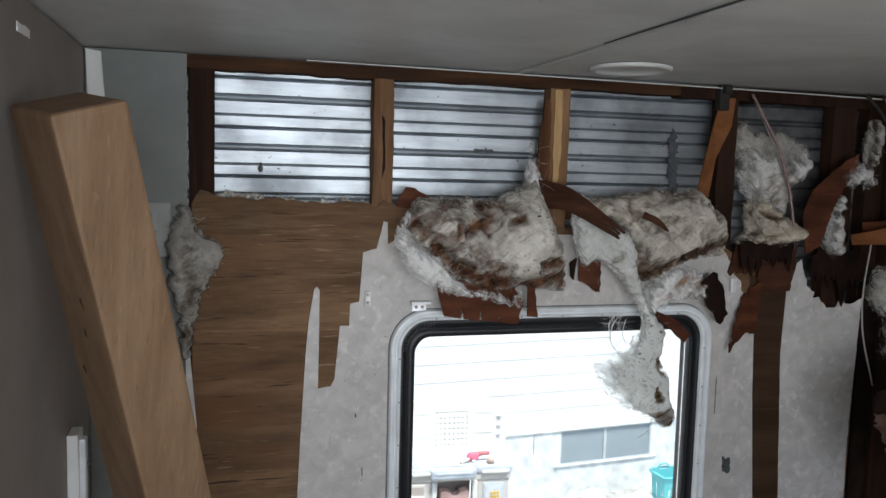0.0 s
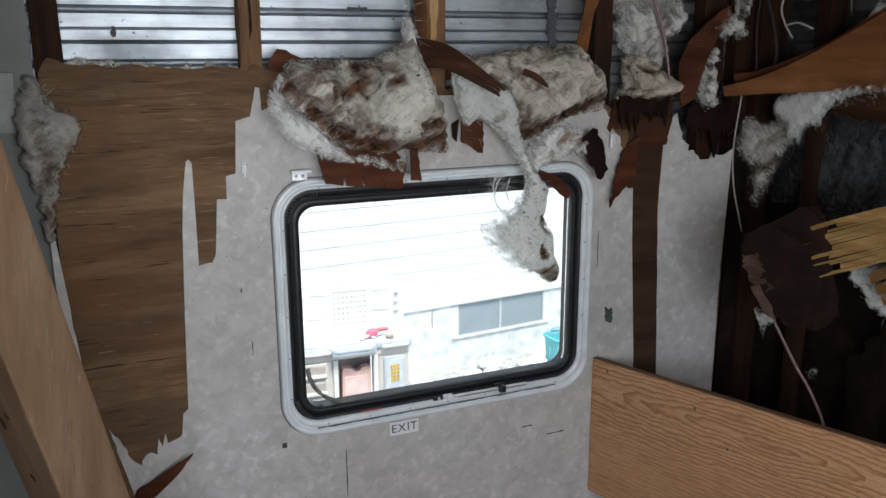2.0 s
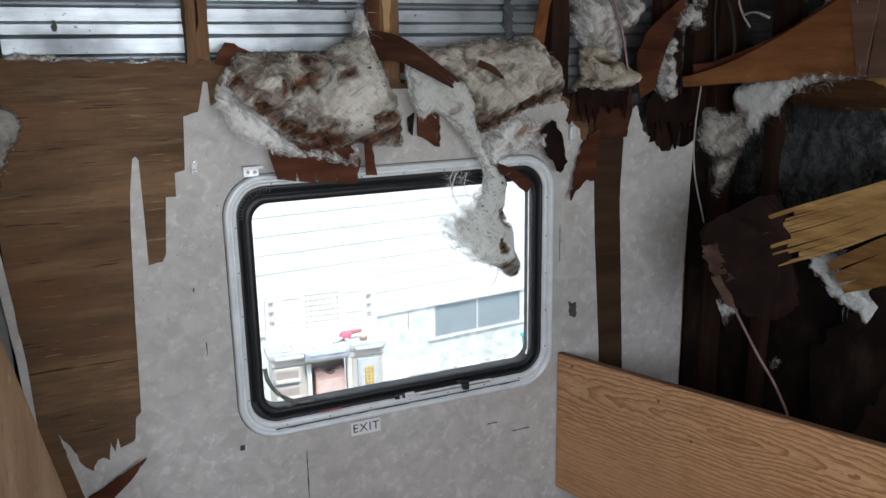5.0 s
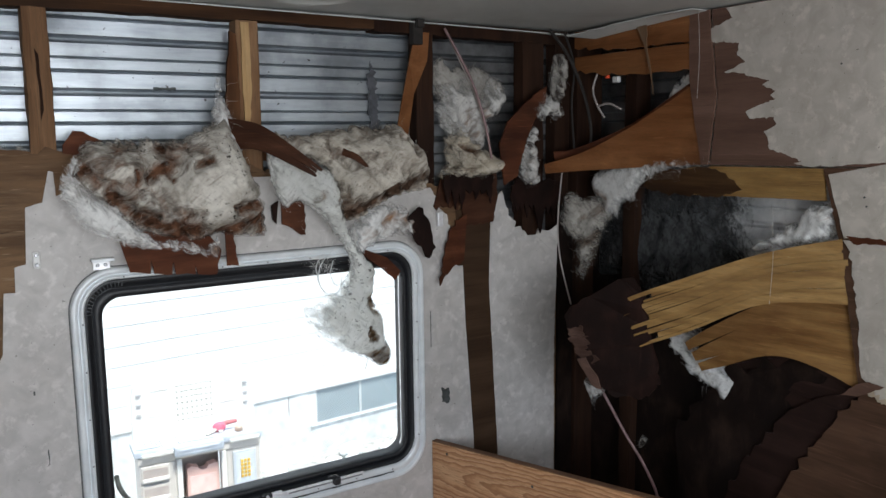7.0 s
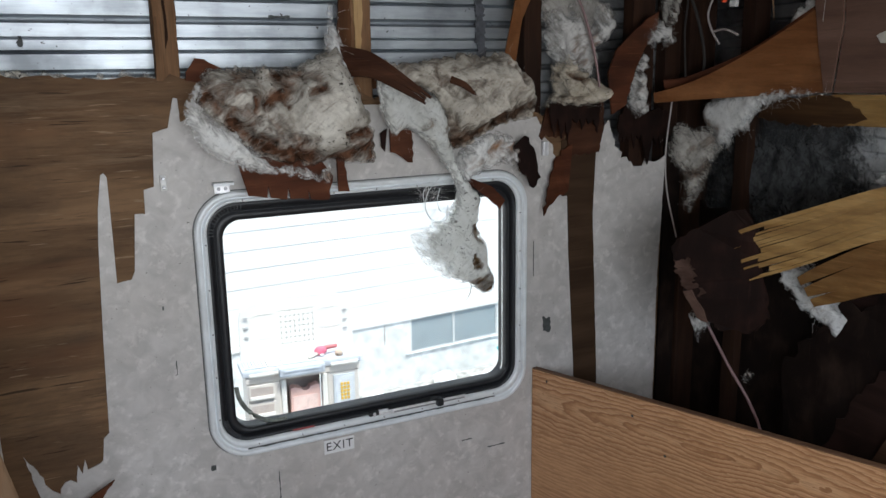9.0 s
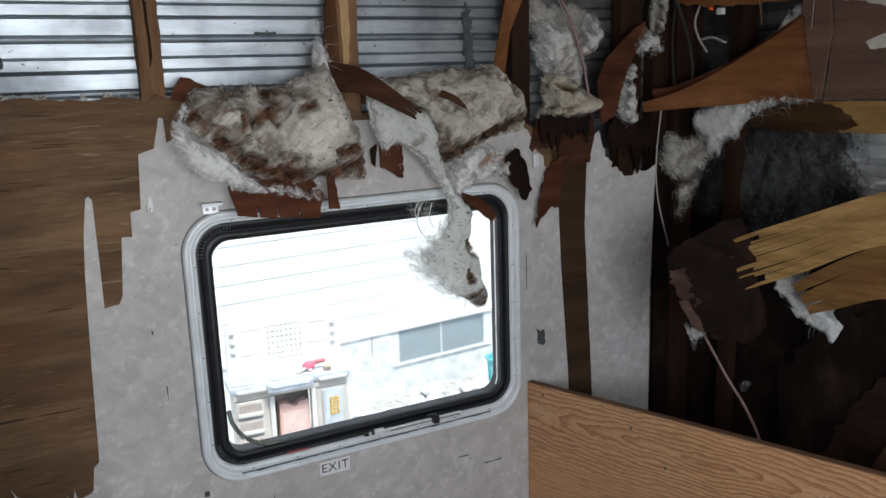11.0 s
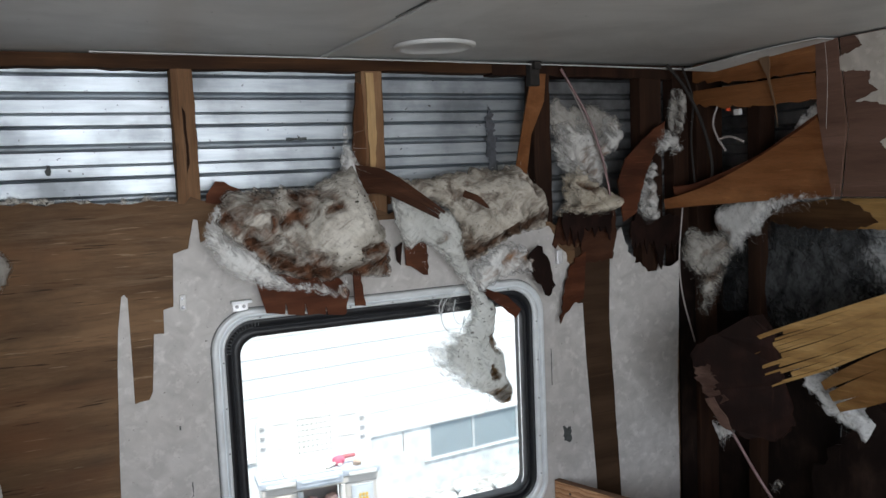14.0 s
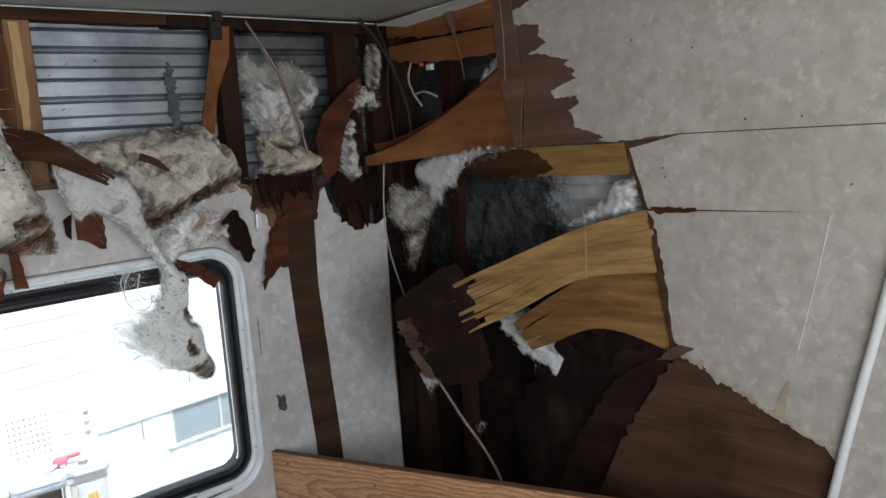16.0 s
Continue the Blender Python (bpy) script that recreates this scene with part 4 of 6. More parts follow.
part("wall_panel", plate(ragged([(-0.76, 1.577), (1.05, 1.555), (1.33, 1.552, 0.001), (1.316, 1.70), (1.339, 1.891), (-0.76, 1.891)], R), east(XE), 0.005), LUAN_Y, wall_e)
lower_paper = [(-0.76, 0.003), (0.638, 0.003), (0.644, 0.985), (0.665, 1.012, 0.004), (0.72, 1.03, 0.004), (0.752, 1.045, 0.006), (0.84, 1.088, 0.008), (0.925, 1.125, 0.006), (0.955, 1.155, 0.004), (0.966, 1.22, 0.006), (0.97, 1.27, 0.003), (0.992, 1.395), (1.008, 1.415),
               (0.652, 1.4225), (1.006, 1.4195, 0.001), (1.045, 1.540), (0.93, 1.5632), (-0.76, 1.5704)]
part("wallpaper", plate(ragged(lower_paper, R, 0.011), east(XE - 0.0035), 0.003), PAPER_SIDE, wall_e, "taupe clouded wallpaper, torn and slit")
tongues = [(1.081, 1.553, 0.0015), (1.120, 1.560, 0.0015), (1.103, 1.565, 0.0015), (1.145, 1.579, 0.0015), (1.179, 1.589, 0.0015), (1.185, 1.615, 0.0015), (1.194, 1.624, 0.0015), (1.164, 1.639, 0.0015), (1.171, 1.654, 0.0015), (1.229, 1.652, 0.0015), (1.240, 1.666, 0.0015), (1.220, 1.675, 0.0015), (1.169, 1.690, 0.0015), (1.181, 1.699, 0.0015), (1.170, 1.707, 0.0015), (1.202, 1.720, 0.0015), (1.184, 1.729, 0.0015), (1.241, 1.742, 0.0015), (1.246, 1.747, 0.0015), (1.297, 1.753, 0.0015), (1.267, 1.763, 0.0015), (1.245, 1.771, 0.0015), (1.266, 1.786, 0.0015), (1.262, 1.812, 0.0015), (1.344, 1.823, 0.0015), (1.393, 1.833, 0.0015), (1.357, 1.843, 0.0015), (1.281, 1.866, 0.0015)]
upper_paper = [(-0.76, 1.5725), (0.93, 1.5655, 0.0012), (1.05, 1.556, 0.003)] + tongues + [(1.30, 1.889), (-0.76, 1.889)]
part("wallpaper", plate(ragged(upper_paper, R, 0.0055), east(XE - 0.0035), 0.003), PAPER_SIDE, wall_e, "taupe clouded wallpaper with a jagged torn edge")
fringe = [(0.95, 1.130, 0.003), (0.84, 1.084, 0.003), (0.752, 1.042, 0.002), (0.665, 1.008), (0.66, 1.015, 0.004), (0.752, 1.050, 0.006), (0.84, 1.094, 0.008), (0.95, 1.141, 0.004)]
part("torn_fringe", plate(ragged(fringe, R, 0.0045), east(XE - 0.0052), 0.0014), PAPER_BACK, wall_e, "pale torn paper fibres")
part("torn_fringe", plate(ragged([(0.735, 1.042), (0.752, 1.046, 0.002), (0.742, 1.085, 0.002), (0.722, 1.12), (0.728, 1.07, 0.002)], R, 0.01), east(XE - 0.006), 0.0014), PAPER_BACK, wall_e)
part("crease", plate([(0.652, 1.416), (0.653, 1.416), (0.683, 1.28), (0.7075, 1.178), (0.7065, 1.178), (0.682, 1.28)], east(XE - 0.005), 0.0012), LABEL_WHITE, wall_e)
part("torn_fringe", plate(ragged([(0.985, 1.41, 0.002), (0.90, 1.417), (0.90, 1.424, 0.002), (1.0, 1.424)], R, 0.008), east(XE - 0.006), 0.0015), RED_PLY, wall_e)
for y, z in ((0.97, 1.50), (0.62, 1.47), (0.90, 1.72), (1.03, 1.75), (0.70, 1.585), (0.80, 1.585), (0.965, 1.483)):
    part("nail_head", disc(bmesh.new(), (XE - 0.004, y, z), 0.0019, 0.002, "X", 8), DARK_GUM, wall_e)
part("split_strip", plate(ragged([(1.245, 1.500, 0.004), (1.30, 1.481, 0.003), (1.42, 1.482, 0.004), (1.53, 1.49, 0.004), (1.51, 1.535, 0.003), (1.34, 1.547, 0.002), (1.29, 1.535, 0.006), (1.265, 1.520, 0.005)], R, 0.012), east(XE + 0.0005), 0.002), wood("brown_band_end_plywood", (0.035, 0.017, 0.008), (0.062, 0.030, 0.013), (0.11, 0.058, 0.024), (2, 0.5, 6), 0.6, 60, 0.35), wall_e, "brown darker end of the plywood band")
part("torn_fringe", plate(ragged([(0.992, 1.112, 0.001), (0.955, 1.118, 0.001), (0.905, 1.150, 0.002), (0.935, 1.152, 0.001), (0.962, 1.140, 0.001)], R, 0.008), east(XE - 0.009), 0.0014, warp=lambda u, v: -0.12 * max(0.0, 0.96 - u)), LUAN_Y, wall_e, "brown curled flap of plywood veneer")
# upright plywood strips beside the hole, cracked apart
part("split_strip", plate(ragged([(1.335, 1.552, 0.002), (1.352, 1.552, 0.001), (1.392, 1.74, 0.001), (1.398, 1.891), (1.343, 1.891, 0.001), (1.318, 1.70, 0.001)], R, 0.02), east(XE - 0.004), 0.005), LUAN_Y, wall_e)
for (z0, z1, mt) in ((1.765, 1.825, ORANGE_PLY), (1.829, 1.891, ORANGE_PLY)):
    part("split_strip", plate(ragged([(1.385, z0, 0.003), (1.62, z0 + 0.004, 0.006), (1.78, z0 + 0.02), (1.78, z1), (1.40, z1, 0.001)], R, 0.02), east(XE + R.uniform(-0.003, 0.003)), 0.005), mt, wall_e, "orange-brown plywood band")
part("split_strip", plate(ragged([(1.052, 1.488, 0.001), (1.35, 1.483, 0.004), (1.52, 1.49, 0.004), (1.50, 1.53, 0.003), (1.33, 1.549), (1.058, 1.551)], R, 0.02), east(XE + 0.003), 0.005), YELLOW_PLY, wall_e, "yellow plywood band")
# strip that makes the panel darker towards the hole
part("split_strip", plate(ragged([(1.365, 0.0), (1.48, 0.0), (1.40, 0.50, 0.008), (1.23, 0.88, 0.008), (1.13, 1.02, 0.008), (1.03, 1.095, 0.004), (0.962, 1.122), (1.022, 1.028, 0.003), (1.10, 0.895, 0.004), (1.26, 0.55)], R, 0.02), east(XE + 0.008), 0.004, warp=lambda u, v: 0.03 * max(0.0, u - 1.0)), SHEET_BROWN, wall_e, "dark plywood lip along the hole")
# near-black sheets whose colour holds the shade deep in the hole, and framing
part("soaked_sheet", plate(ragged([(0.96, 0.0), (1.835, 0.0), (1.835, 1.27, 0.02), (1.55, 1.22, 0.02), (1.25, 1.26, 0.02), (0.97, 1.14)], R, 0.03), east(1.725), 0.006, warp=lambda u, v: 0.012 * noise.noise((u * 4, v * 4, 1))), DARK_PLY, wall_e, "black-brown plywood deep in the hole, toned for its shade")
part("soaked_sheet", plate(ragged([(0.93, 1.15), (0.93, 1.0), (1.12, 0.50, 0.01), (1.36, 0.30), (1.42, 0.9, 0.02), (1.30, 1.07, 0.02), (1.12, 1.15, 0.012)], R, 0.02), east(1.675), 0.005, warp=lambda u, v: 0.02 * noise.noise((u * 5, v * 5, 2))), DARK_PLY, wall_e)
part("stud", boxed(1.70, 1.752, 1.60, 1.64, 0.0, 1.89, 0.002), STUD_DARK, wall_e)
part("corner_post", boxed(1.66, 1.75, 1.775, 1.832, 0.0, 1.89, 0.003), STUD_DARK, wall_e)
trim_e = thing("trim", (XE - 0.01, 0.6, 0), "loose white corner trim strip leaning on the wall", "trim", kind="structure")
part("trim_strip", tube([(XE - 0.009, 0.475, 1.70), (XE - 0.012, 0.565, 1.28), (XE - 0.012, 0.646, 0.92), (XE - 0.010, 0.83, 0.01)], 0.0085, 20, 8), WHITE_PLASTIC, trim_e, "", True)

# ---- ceiling fittings ----
lamp = thing("ceiling_light", (0.826, 1.60, ZC), "round white unlit ceiling light base", "ceiling light")
bm = bmesh.new()
prof = [(0.082, ZC), (0.082, ZC - 0.004), (0.078, ZC - 0.007), (0.072, ZC - 0.008), (0.067, ZC - 0.005), (0.062, ZC - 0.002), (0.03, ZC - 0.0015), (0.001, ZC - 0.0015)]
loops = [[bm.verts.new((0.826 + r * math.cos(a * math.pi / 24), 1.60 + r * math.sin(a * math.pi / 24), z)) for a in range(48)] for r, z in prof]
for a, b in zip(loops, loops[1:]):
    for i in range(48):
        bm.faces.new((a[i], a[(i + 1) % 48], b[(i + 1) % 48], b[i]))
part("rim", bm, CEILING, lamp, "", True)
seam = thing("ceiling_batten", (0.65, 1.2, ZC), "thin white ceiling batten coming loose", "batten")
part("batten", plate([(0.643, -0.7), (0.657, -0.7), (0.662, 1.15), (0.664, 1.48), (0.656, 1.775), (0.644, 1.775), (0.652, 1.48), (0.648, 1.15)], lambda u, v, d: Vector((u, v, ZC + d - 0.004)), 0.0045), CEILING, seam)
part("gap", plate([(0.638, 0.2), (0.643, 0.2), (0.644, 1.2), (0.6415, 1.35), (0.641, 1.2)], lambda u, v, d: Vector((u, v, ZC + d - 0.0015)), 0.002), DARK_GUM, seam, "dark open seam")
edge_trim = thing("ceiling_edge", (1.3, 1.77, ZC), "sagging white lip of ceiling skin along the wall", "trim", kind="structure")
part("ceiling_lip", plate(ragged([(0.2, 1.772), (1.64, 1.768), (1.64, 1.787, 0.002), (1.20, 1.788, 0.002), (0.2, 1.788)], R, 0.03), lambda u, v, d: Vector((u, v, ZC - 0.003 - 0.010 * max(0, (u - 1.0) / 0.64) + d)), 0.002), CEILING, edge_trim)
part("ceiling_lip", plate(ragged([(1.60, 1.35), (1.651, 1.35), (1.651, 1.70), (1.61, 1.768, 0.002)], R, 0.03), lambda u, v, d: Vector((u, v, ZC - 0.004 - 0.03 * max(0, (v - 1.45) / 0.32) * max(0.0, (u - 1.58) / 0.07) + d)), 0.002), CEILING, edge_trim)


# ---- glass wool ----
def lean(top, depth, run=0.08):
    return lambda u, v: -depth * max(0.0, min(1.0, (top - v) / run))


def clump(name, spot, label, outline, place, thick, mat, fibre, n_fibre, stains=(), length=0.03, **kw):
    t = thing(name, spot, label, "insulation", "glass wool clumps")
    rng = random.Random(len(outline) * 31 + int(spot[0] * 1000))
    ob = wool("wool", outline, place, thick, mat, t, stains, rng, **kw)
    if n_fibre:
        n_fibre = int(n_fibre * 0.25)
        length = length * 0.6
        b = kw.get("base")
        off = b(*map(lambda i: sum(p[i] for p in outline) / len(outline), (0, 1))) if b else 0.0
        strands("fibre_fuzz", outline, place, n_fibre, length, fibre, t, rng, depth=(off - thick * 0.7, off))
    return t


NW = north(YW - 0.004)
batt = [(0.404, 1.60), (0.429, 1.624), (0.455, 1.622), (0.536, 1.627), (0.600, 1.622), (0.641, 1.640), (0.67, 1.655), (0.69, 1.672), (0.704, 1.655), (0.715, 1.605), (0.727, 1.561), (0.747, 1.524), (0.757, 1.486), (0.760, 1.428), (0.743, 1.42), (0.712, 1.424), (0.686, 1.424), (0.659, 1.434), (0.631, 1.425), (0.576, 1.428), (0.513, 1.448), (0.469, 1.480), (0.445, 1.508), (0.412, 1.535), (0.398, 1.565)]


def fan_folds(u, v):
    """Creases that spread upwards and to one side from the hollow of the batt, and a smooth lobe beside them."""
    du, dv = u - 0.585, v - 1.462
    a = math.atan2(dv, du)
    r = min(1.0, math.hypot(du, dv) / 0.10)
    crease = 0.014 * math.sin(a * 11.0 + 3.0 * noise.noise((u * 9, v * 9, 1.0))) * r * min(1.0, max(0.0, (a - 1.35) / 0.25))
    lobe = 0.030 * math.exp(-((u - 0.675) / 0.06) ** 2 - ((v - 1.52) / 0.065) ** 2)
    hollow = -0.022 * math.exp(-((u - 0.56) / 0.035) ** 2 - ((v - 1.575) / 0.035) ** 2)
    return crease + lobe + hollow


big = clump("insulation_batt", (0.56, YW - 0.01, 1.40), "glass wool batt bulging from the wall, brown water stains", batt, NW, 0.062, WOOL, FIBRE_GREY, 300,
            [(0.41, 1.572, 0.46, 1.534, 0.026, 0.85), (0.459, 1.520, 0.522, 1.470, 0.026, 1.1), (0.522, 1.470, 0.575, 1.448, 0.030, 1.2), (0.575, 1.452, 0.626, 1.436, 0.026, 1.1), (0.640, 1.436, 0.700, 1.448, 0.020, 0.85), (0.70, 1.452, 0.752, 1.455, 0.034, 0.85), (0.689, 1.486, 0.735, 1.490, 0.018, 1.05), (0.745, 1.44, 0.752, 1.43, 0.018, 1.1),
             (0.554, 1.603, 0.577, 1.577, 0.024, 0.85), (0.536, 1.565, 0.572, 1.562, 0.020, 0.95), (0.617, 1.574, 0.638, 1.585, 0.015, 0.75), (0.545, 1.575, 0.528, 1.548, 0.018, 0.85), (0.501, 1.563, 0.513, 1.517, 0.012, 0.8), (0.436, 1.562, 0.457, 1.538, 0.018, 0.7), (0.415, 1.585, 0.52, 1.60, 0.045, 0.5), (0.47, 1.57, 0.53, 1.51, 0.05, 0.42), (0.48, 1.55, 0.50, 1.49, 0.020, 0.55), (0.55, 1.49, 0.60, 1.475, 0.022, 0.65), (0.56, 1.61, 0.63, 1.605, 0.020, 0.5), (0.43, 1.60, 0.47, 1.55, 0.022, 0.45)],
            grid=0.004, edge=0.045, folds=0.22, fold_scale=9, tear=0.007, fade=0.012, base=lean(1.655, 0.05), length=0.045, relief=fan_folds)
wool("wool_flap", [(0.405, 1.60), (0.416, 1.535), (0.463, 1.508), (0.513, 1.455), (0.56, 1.434), (0.629, 1.416), (0.656, 1.435), (0.650, 1.385), (0.608, 1.396), (0.559, 1.412), (0.523, 1.414), (0.465, 1.432), (0.408, 1.462), (0.386, 1.500), (0.372, 1.545), (0.390, 1.585)], NW, 0.018, WOOL_WHITE, big, [(0.60, 1.42, 0.65, 1.40, 0.016, 0.6)], random.Random(5), grid=0.004, edge=0.05, folds=0.25, fold_scale=10, tear=0.006, fade=0.022, base=lambda u, v: -0.075, label="clean white underside of the batt")
strands("fibre_fuzz", [(0.40, 1.60), (0.375, 1.54), (0.39, 1.49), (0.42, 1.46), (0.47, 1.43)], NW, 110, 0.018, FIBRE, big, random.Random(15), depth=(-0.09, -0.07), inner=0.35)

clump("insulation_wisp", (0.70, YW - 0.01, 1.62), "thin white wisp of glass wool beside a stud", [(0.672, 1.60), (0.668, 1.66), (0.680, 1.70), (0.688, 1.745), (0.698, 1.75), (0.703, 1.70), (0.715, 1.655), (0.722, 1.58)], NW, 0.016, WOOL_WHITE, FIBRE, 220, grid=0.004, edge=0.02, tear=0.005, fade=0.016, base=lambda u, v: -0.04 * max(0, (1.72 - v) / 0.12), length=0.035)
batt2 = [(0.775, 1.640), (0.82, 1.632), (0.87, 1.63), (0.93, 1.64), (1.0, 1.648), (1.06, 1.642), (1.085, 1.655), (1.115, 1.62), (1.15, 1.565), (1.165, 1.54), (1.145, 1.50), (1.09, 1.495), (1.03, 1.475), (0.985, 1.445), (0.945, 1.44), (0.925, 1.48), (0.90, 1.56), (0.83, 1.595)]
clump("insulation_batt", (0.98, YW - 0.01, 1.44), "crumpled cream glass wool batt with dark creases", batt2, NW, 0.05, WOOL_CRUMPLED, FIBRE_GREY, 220,
      [(0.95, 1.455, 1.04, 1.50, 0.02, 1.0), (1.04, 1.50, 1.15, 1.535, 0.02, 1.0), (0.905, 1.60, 0.94, 1.57, 0.018, 0.6), (0.95, 1.46, 0.96, 1.48, 0.022, 0.7), (1.08, 1.62, 1.11, 1.59, 0.015, 0.55), (0.80, 1.63, 1.05, 1.635, 0.035, 0.42), (0.98, 1.57, 1.12, 1.545, 0.035, 0.42), (0.89, 1.56, 0.94, 1.47, 0.02, 0.6)],
      fade=0.006, tear=0.007, grid=0.004, edge=0.03, folds=0.9, fold_scale=11, base=lean(1.67, 0.045))
drape = [(0.765, 1.60), (0.80, 1.598), (0.86, 1.575), (0.915, 1.545), (0.938, 1.50), (0.940, 1.45), (0.955, 1.40), (0.985, 1.36), (1.008, 1.33), (1.003, 1.29), (1.013, 1.245), (1.030, 1.21), (1.035, 1.165), (1.050, 1.135), (1.045, 1.10), (1.015, 1.10), (0.985, 1.123), (0.94, 1.137), (0.893, 1.168),
         (0.852, 1.21), (0.836, 1.255), (0.868, 1.272), (0.898, 1.285), (0.932, 1.305), (0.950, 1.335), (0.945, 1.37), (0.920, 1.41), (0.875, 1.465), (0.83, 1.49), (0.80, 1.475), (0.778, 1.53)]
tuft = clump("insulation_drape", (0.95, YW - 0.03, 1.11), "white glass wool dragged out and hanging across the window", drape, NW, 0.030, WOOL_DRAPE, FIBRE, 900,
             [(0.995, 1.258, 1.008, 1.235, 0.017, 1.0), (0.992, 1.19, 0.996, 1.172, 0.013, 1.05), (1.012, 1.125, 1.045, 1.11, 0.028, 1.0), (0.97, 1.135, 1.0, 1.13, 0.014, 0.7), (1.03, 1.20, 1.04, 1.14, 0.02, 0.75), (0.93, 1.45, 0.935, 1.53, 0.012, 0.6)],
             fade=lambda u, v: 0.010 + 0.04 * min(1.0, max(0.0, (0.975 - u) / 0.10)) * min(1.0, max(0.0, (1.33 - v) / 0.05)), tear=0.005, grid=0.004, edge=0.026, folds=0.45, fold_scale=16, base=lambda u, v: -0.055, length=0.04)
strands("fibre_fuzz", [(0.875, 1.36), (0.90, 1.365), (0.905, 1.31), (0.885, 1.29), (0.87, 1.32)], NW, 160, 0.06, FIBRE, tuft, random.Random(3), depth=(-0.07, -0.04), inner=0.9)
strands("fibre_fuzz", [(0.848, 1.262), (0.86, 1.225), (0.89, 1.19), (0.90, 1.25)], NW, 260, 0.045, FIBRE, tuft, random.Random(4), depth=(-0.075, -0.045), inner=0.6)
for pts in ([(0.905, 1.71, 1.385), (0.872, 1.71, 1.35), (0.868, 1.71, 1.31), (0.89, 1.71, 1.285), (0.915, 1.712, 1.29), (0.925, 1.715, 1.32)], [(0.90, 1.705, 1.36), (0.893, 1.705, 1.33), (0.905, 1.705, 1.305), (0.925, 1.71, 1.31)], [(0.878, 1.71, 1.375), (0.862, 1.71, 1.35), (0.865, 1.71, 1.325)]):
    part("fibre_loop", tube(pts, 0.0010, 18, 5), WHITE_FLUFF, tuft, "loop of pale fibre", True)
part("fibre_string", tube([(0.985, 1.72, 1.125), (0.978, 1.72, 1.10), (0.962, 1.72, 1.085), (0.952, 1.72, 1.082)], 0.0009, 10, 4), FIBRE_GREY, tuft)
clump("insulation_clump", (1.06, YW - 0.02, 1.36), "pale fluffy glass wool beside the window corner", [(0.955, 1.40), (0.985, 1.455), (1.03, 1.475), (1.09, 1.47), (1.13, 1.43), (1.15, 1.385), (1.135, 1.365), (1.10, 1.40), (1.05, 1.385), (1.01, 1.375), (0.975, 1.36)], NW, 0.04, WOOL_WHITE, FIBRE, 90,
      [(1.05, 1.44, 1.12, 1.42, 0.03, 0.6), (1.13, 1.40, 1.15, 1.37, 0.02, 0.8)], grid=0.006, edge=0.025, folds=0.7, fold_scale=18, base=lambda u, v: -0.03, length=0.045)
# corner bay between the dark uprights
clump("insulation_clump", (1.31, YW + 0.02, 1.52), "white glass wool stuffed between dark studs", [(1.24, 1.66), (1.225, 1.70), (1.25, 1.755), (1.29, 1.74), (1.315, 1.77), (1.345, 1.70), (1.36, 1.725), (1.40, 1.77), (1.425, 1.72), (1.405, 1.67), (1.385, 1.66), (1.37, 1.60), (1.31, 1.55), (1.27, 1.61)], north(YW + 0.02), 0.05, WOOL_MID, FIBRE_GREY, 320, [(1.30, 1.66, 1.33, 1.60, 0.03, 0.4), (1.34, 1.74, 1.36, 1.66, 0.02, 0.6)], grid=0.006, edge=0.05, folds=0.9, fold_scale=14, length=0.04, fade=0.025, tear=0.009)
clump("insulation_clump", (1.29, YW - 0.02, 1.50), "yellowed crumpled glass wool lump", [(1.218, 1.525), (1.245, 1.565), (1.24, 1.61), (1.275, 1.645), (1.305, 1.61), (1.345, 1.595), (1.385, 1.56), (1.38, 1.53), (1.345, 1.522), (1.28, 1.518)], NW, 0.06, WOOL_CREAM, FIBRE, 250, [(1.26, 1.60, 1.30, 1.57, 0.014, 0.8), (1.30, 1.58, 1.33, 1.60, 0.012, 0.8), (1.24, 1.545, 1.30, 1.54, 0.01, 0.6)], grid=0.005, edge=0.03, folds=0.8, fold_scale=18)
clump("insulation_clump", (1.27, YW + 0.03, 1.74), "grey glass wool high in the bay, toned for its shade", [(1.225, 1.72), (1.228, 1.79), (1.26, 1.815), (1.30, 1.79), (1.37, 1.80), (1.42, 1.775), (1.46, 1.74), (1.43, 1.70), (1.33, 1.70)], north(YW + 0.040), 0.012, WOOL_GREY, FIBRE_GREY, 200, [], grid=0.007, edge=0.03, length=0.03)
clump("insulation_tuft", (1.52, YW - 0.06, 1.64), "small white tuft of glass wool caught on a board", [(1.485, 1.69), (1.52, 1.735), (1.555, 1.70), (1.575, 1.675), (1.55, 1.66), (1.52, 1.672), (1.505, 1.655)], north(YW - 0.05), 0.025, WOOL_MID, FIBRE, 140, fade=0.019, grid=0.005, edge=0.02, length=0.03)
clump("insulation_tuft", (1.48, YW - 0.03, 1.50), "pale tuft of glass wool hanging by the corner", [(1.455, 1.60), (1.475, 1.65), (1.50, 1.66), (1.50, 1.56), (1.505, 1.50), (1.475, 1.495), (1.45, 1.53)], north(YW - 0.03), 0.03, WOOL_MID, FIBRE, 150, fade=0.019, grid=0.005, edge=0.02, length=0.03)
clump("insulation_tuft", (1.58, YW + 0.0, 1.70), "grey tuft of glass wool in the corner", [(1.555, 1.76), (1.575, 1.83), (1.60, 1.82), (1.605, 1.76), (1.585, 1.71), (1.565, 1.72)], north(YW - 0.02), 0.03, WOOL_GREY, FIBRE, 120, fade=0.019, grid=0.005, edge=0.02, length=0.03)
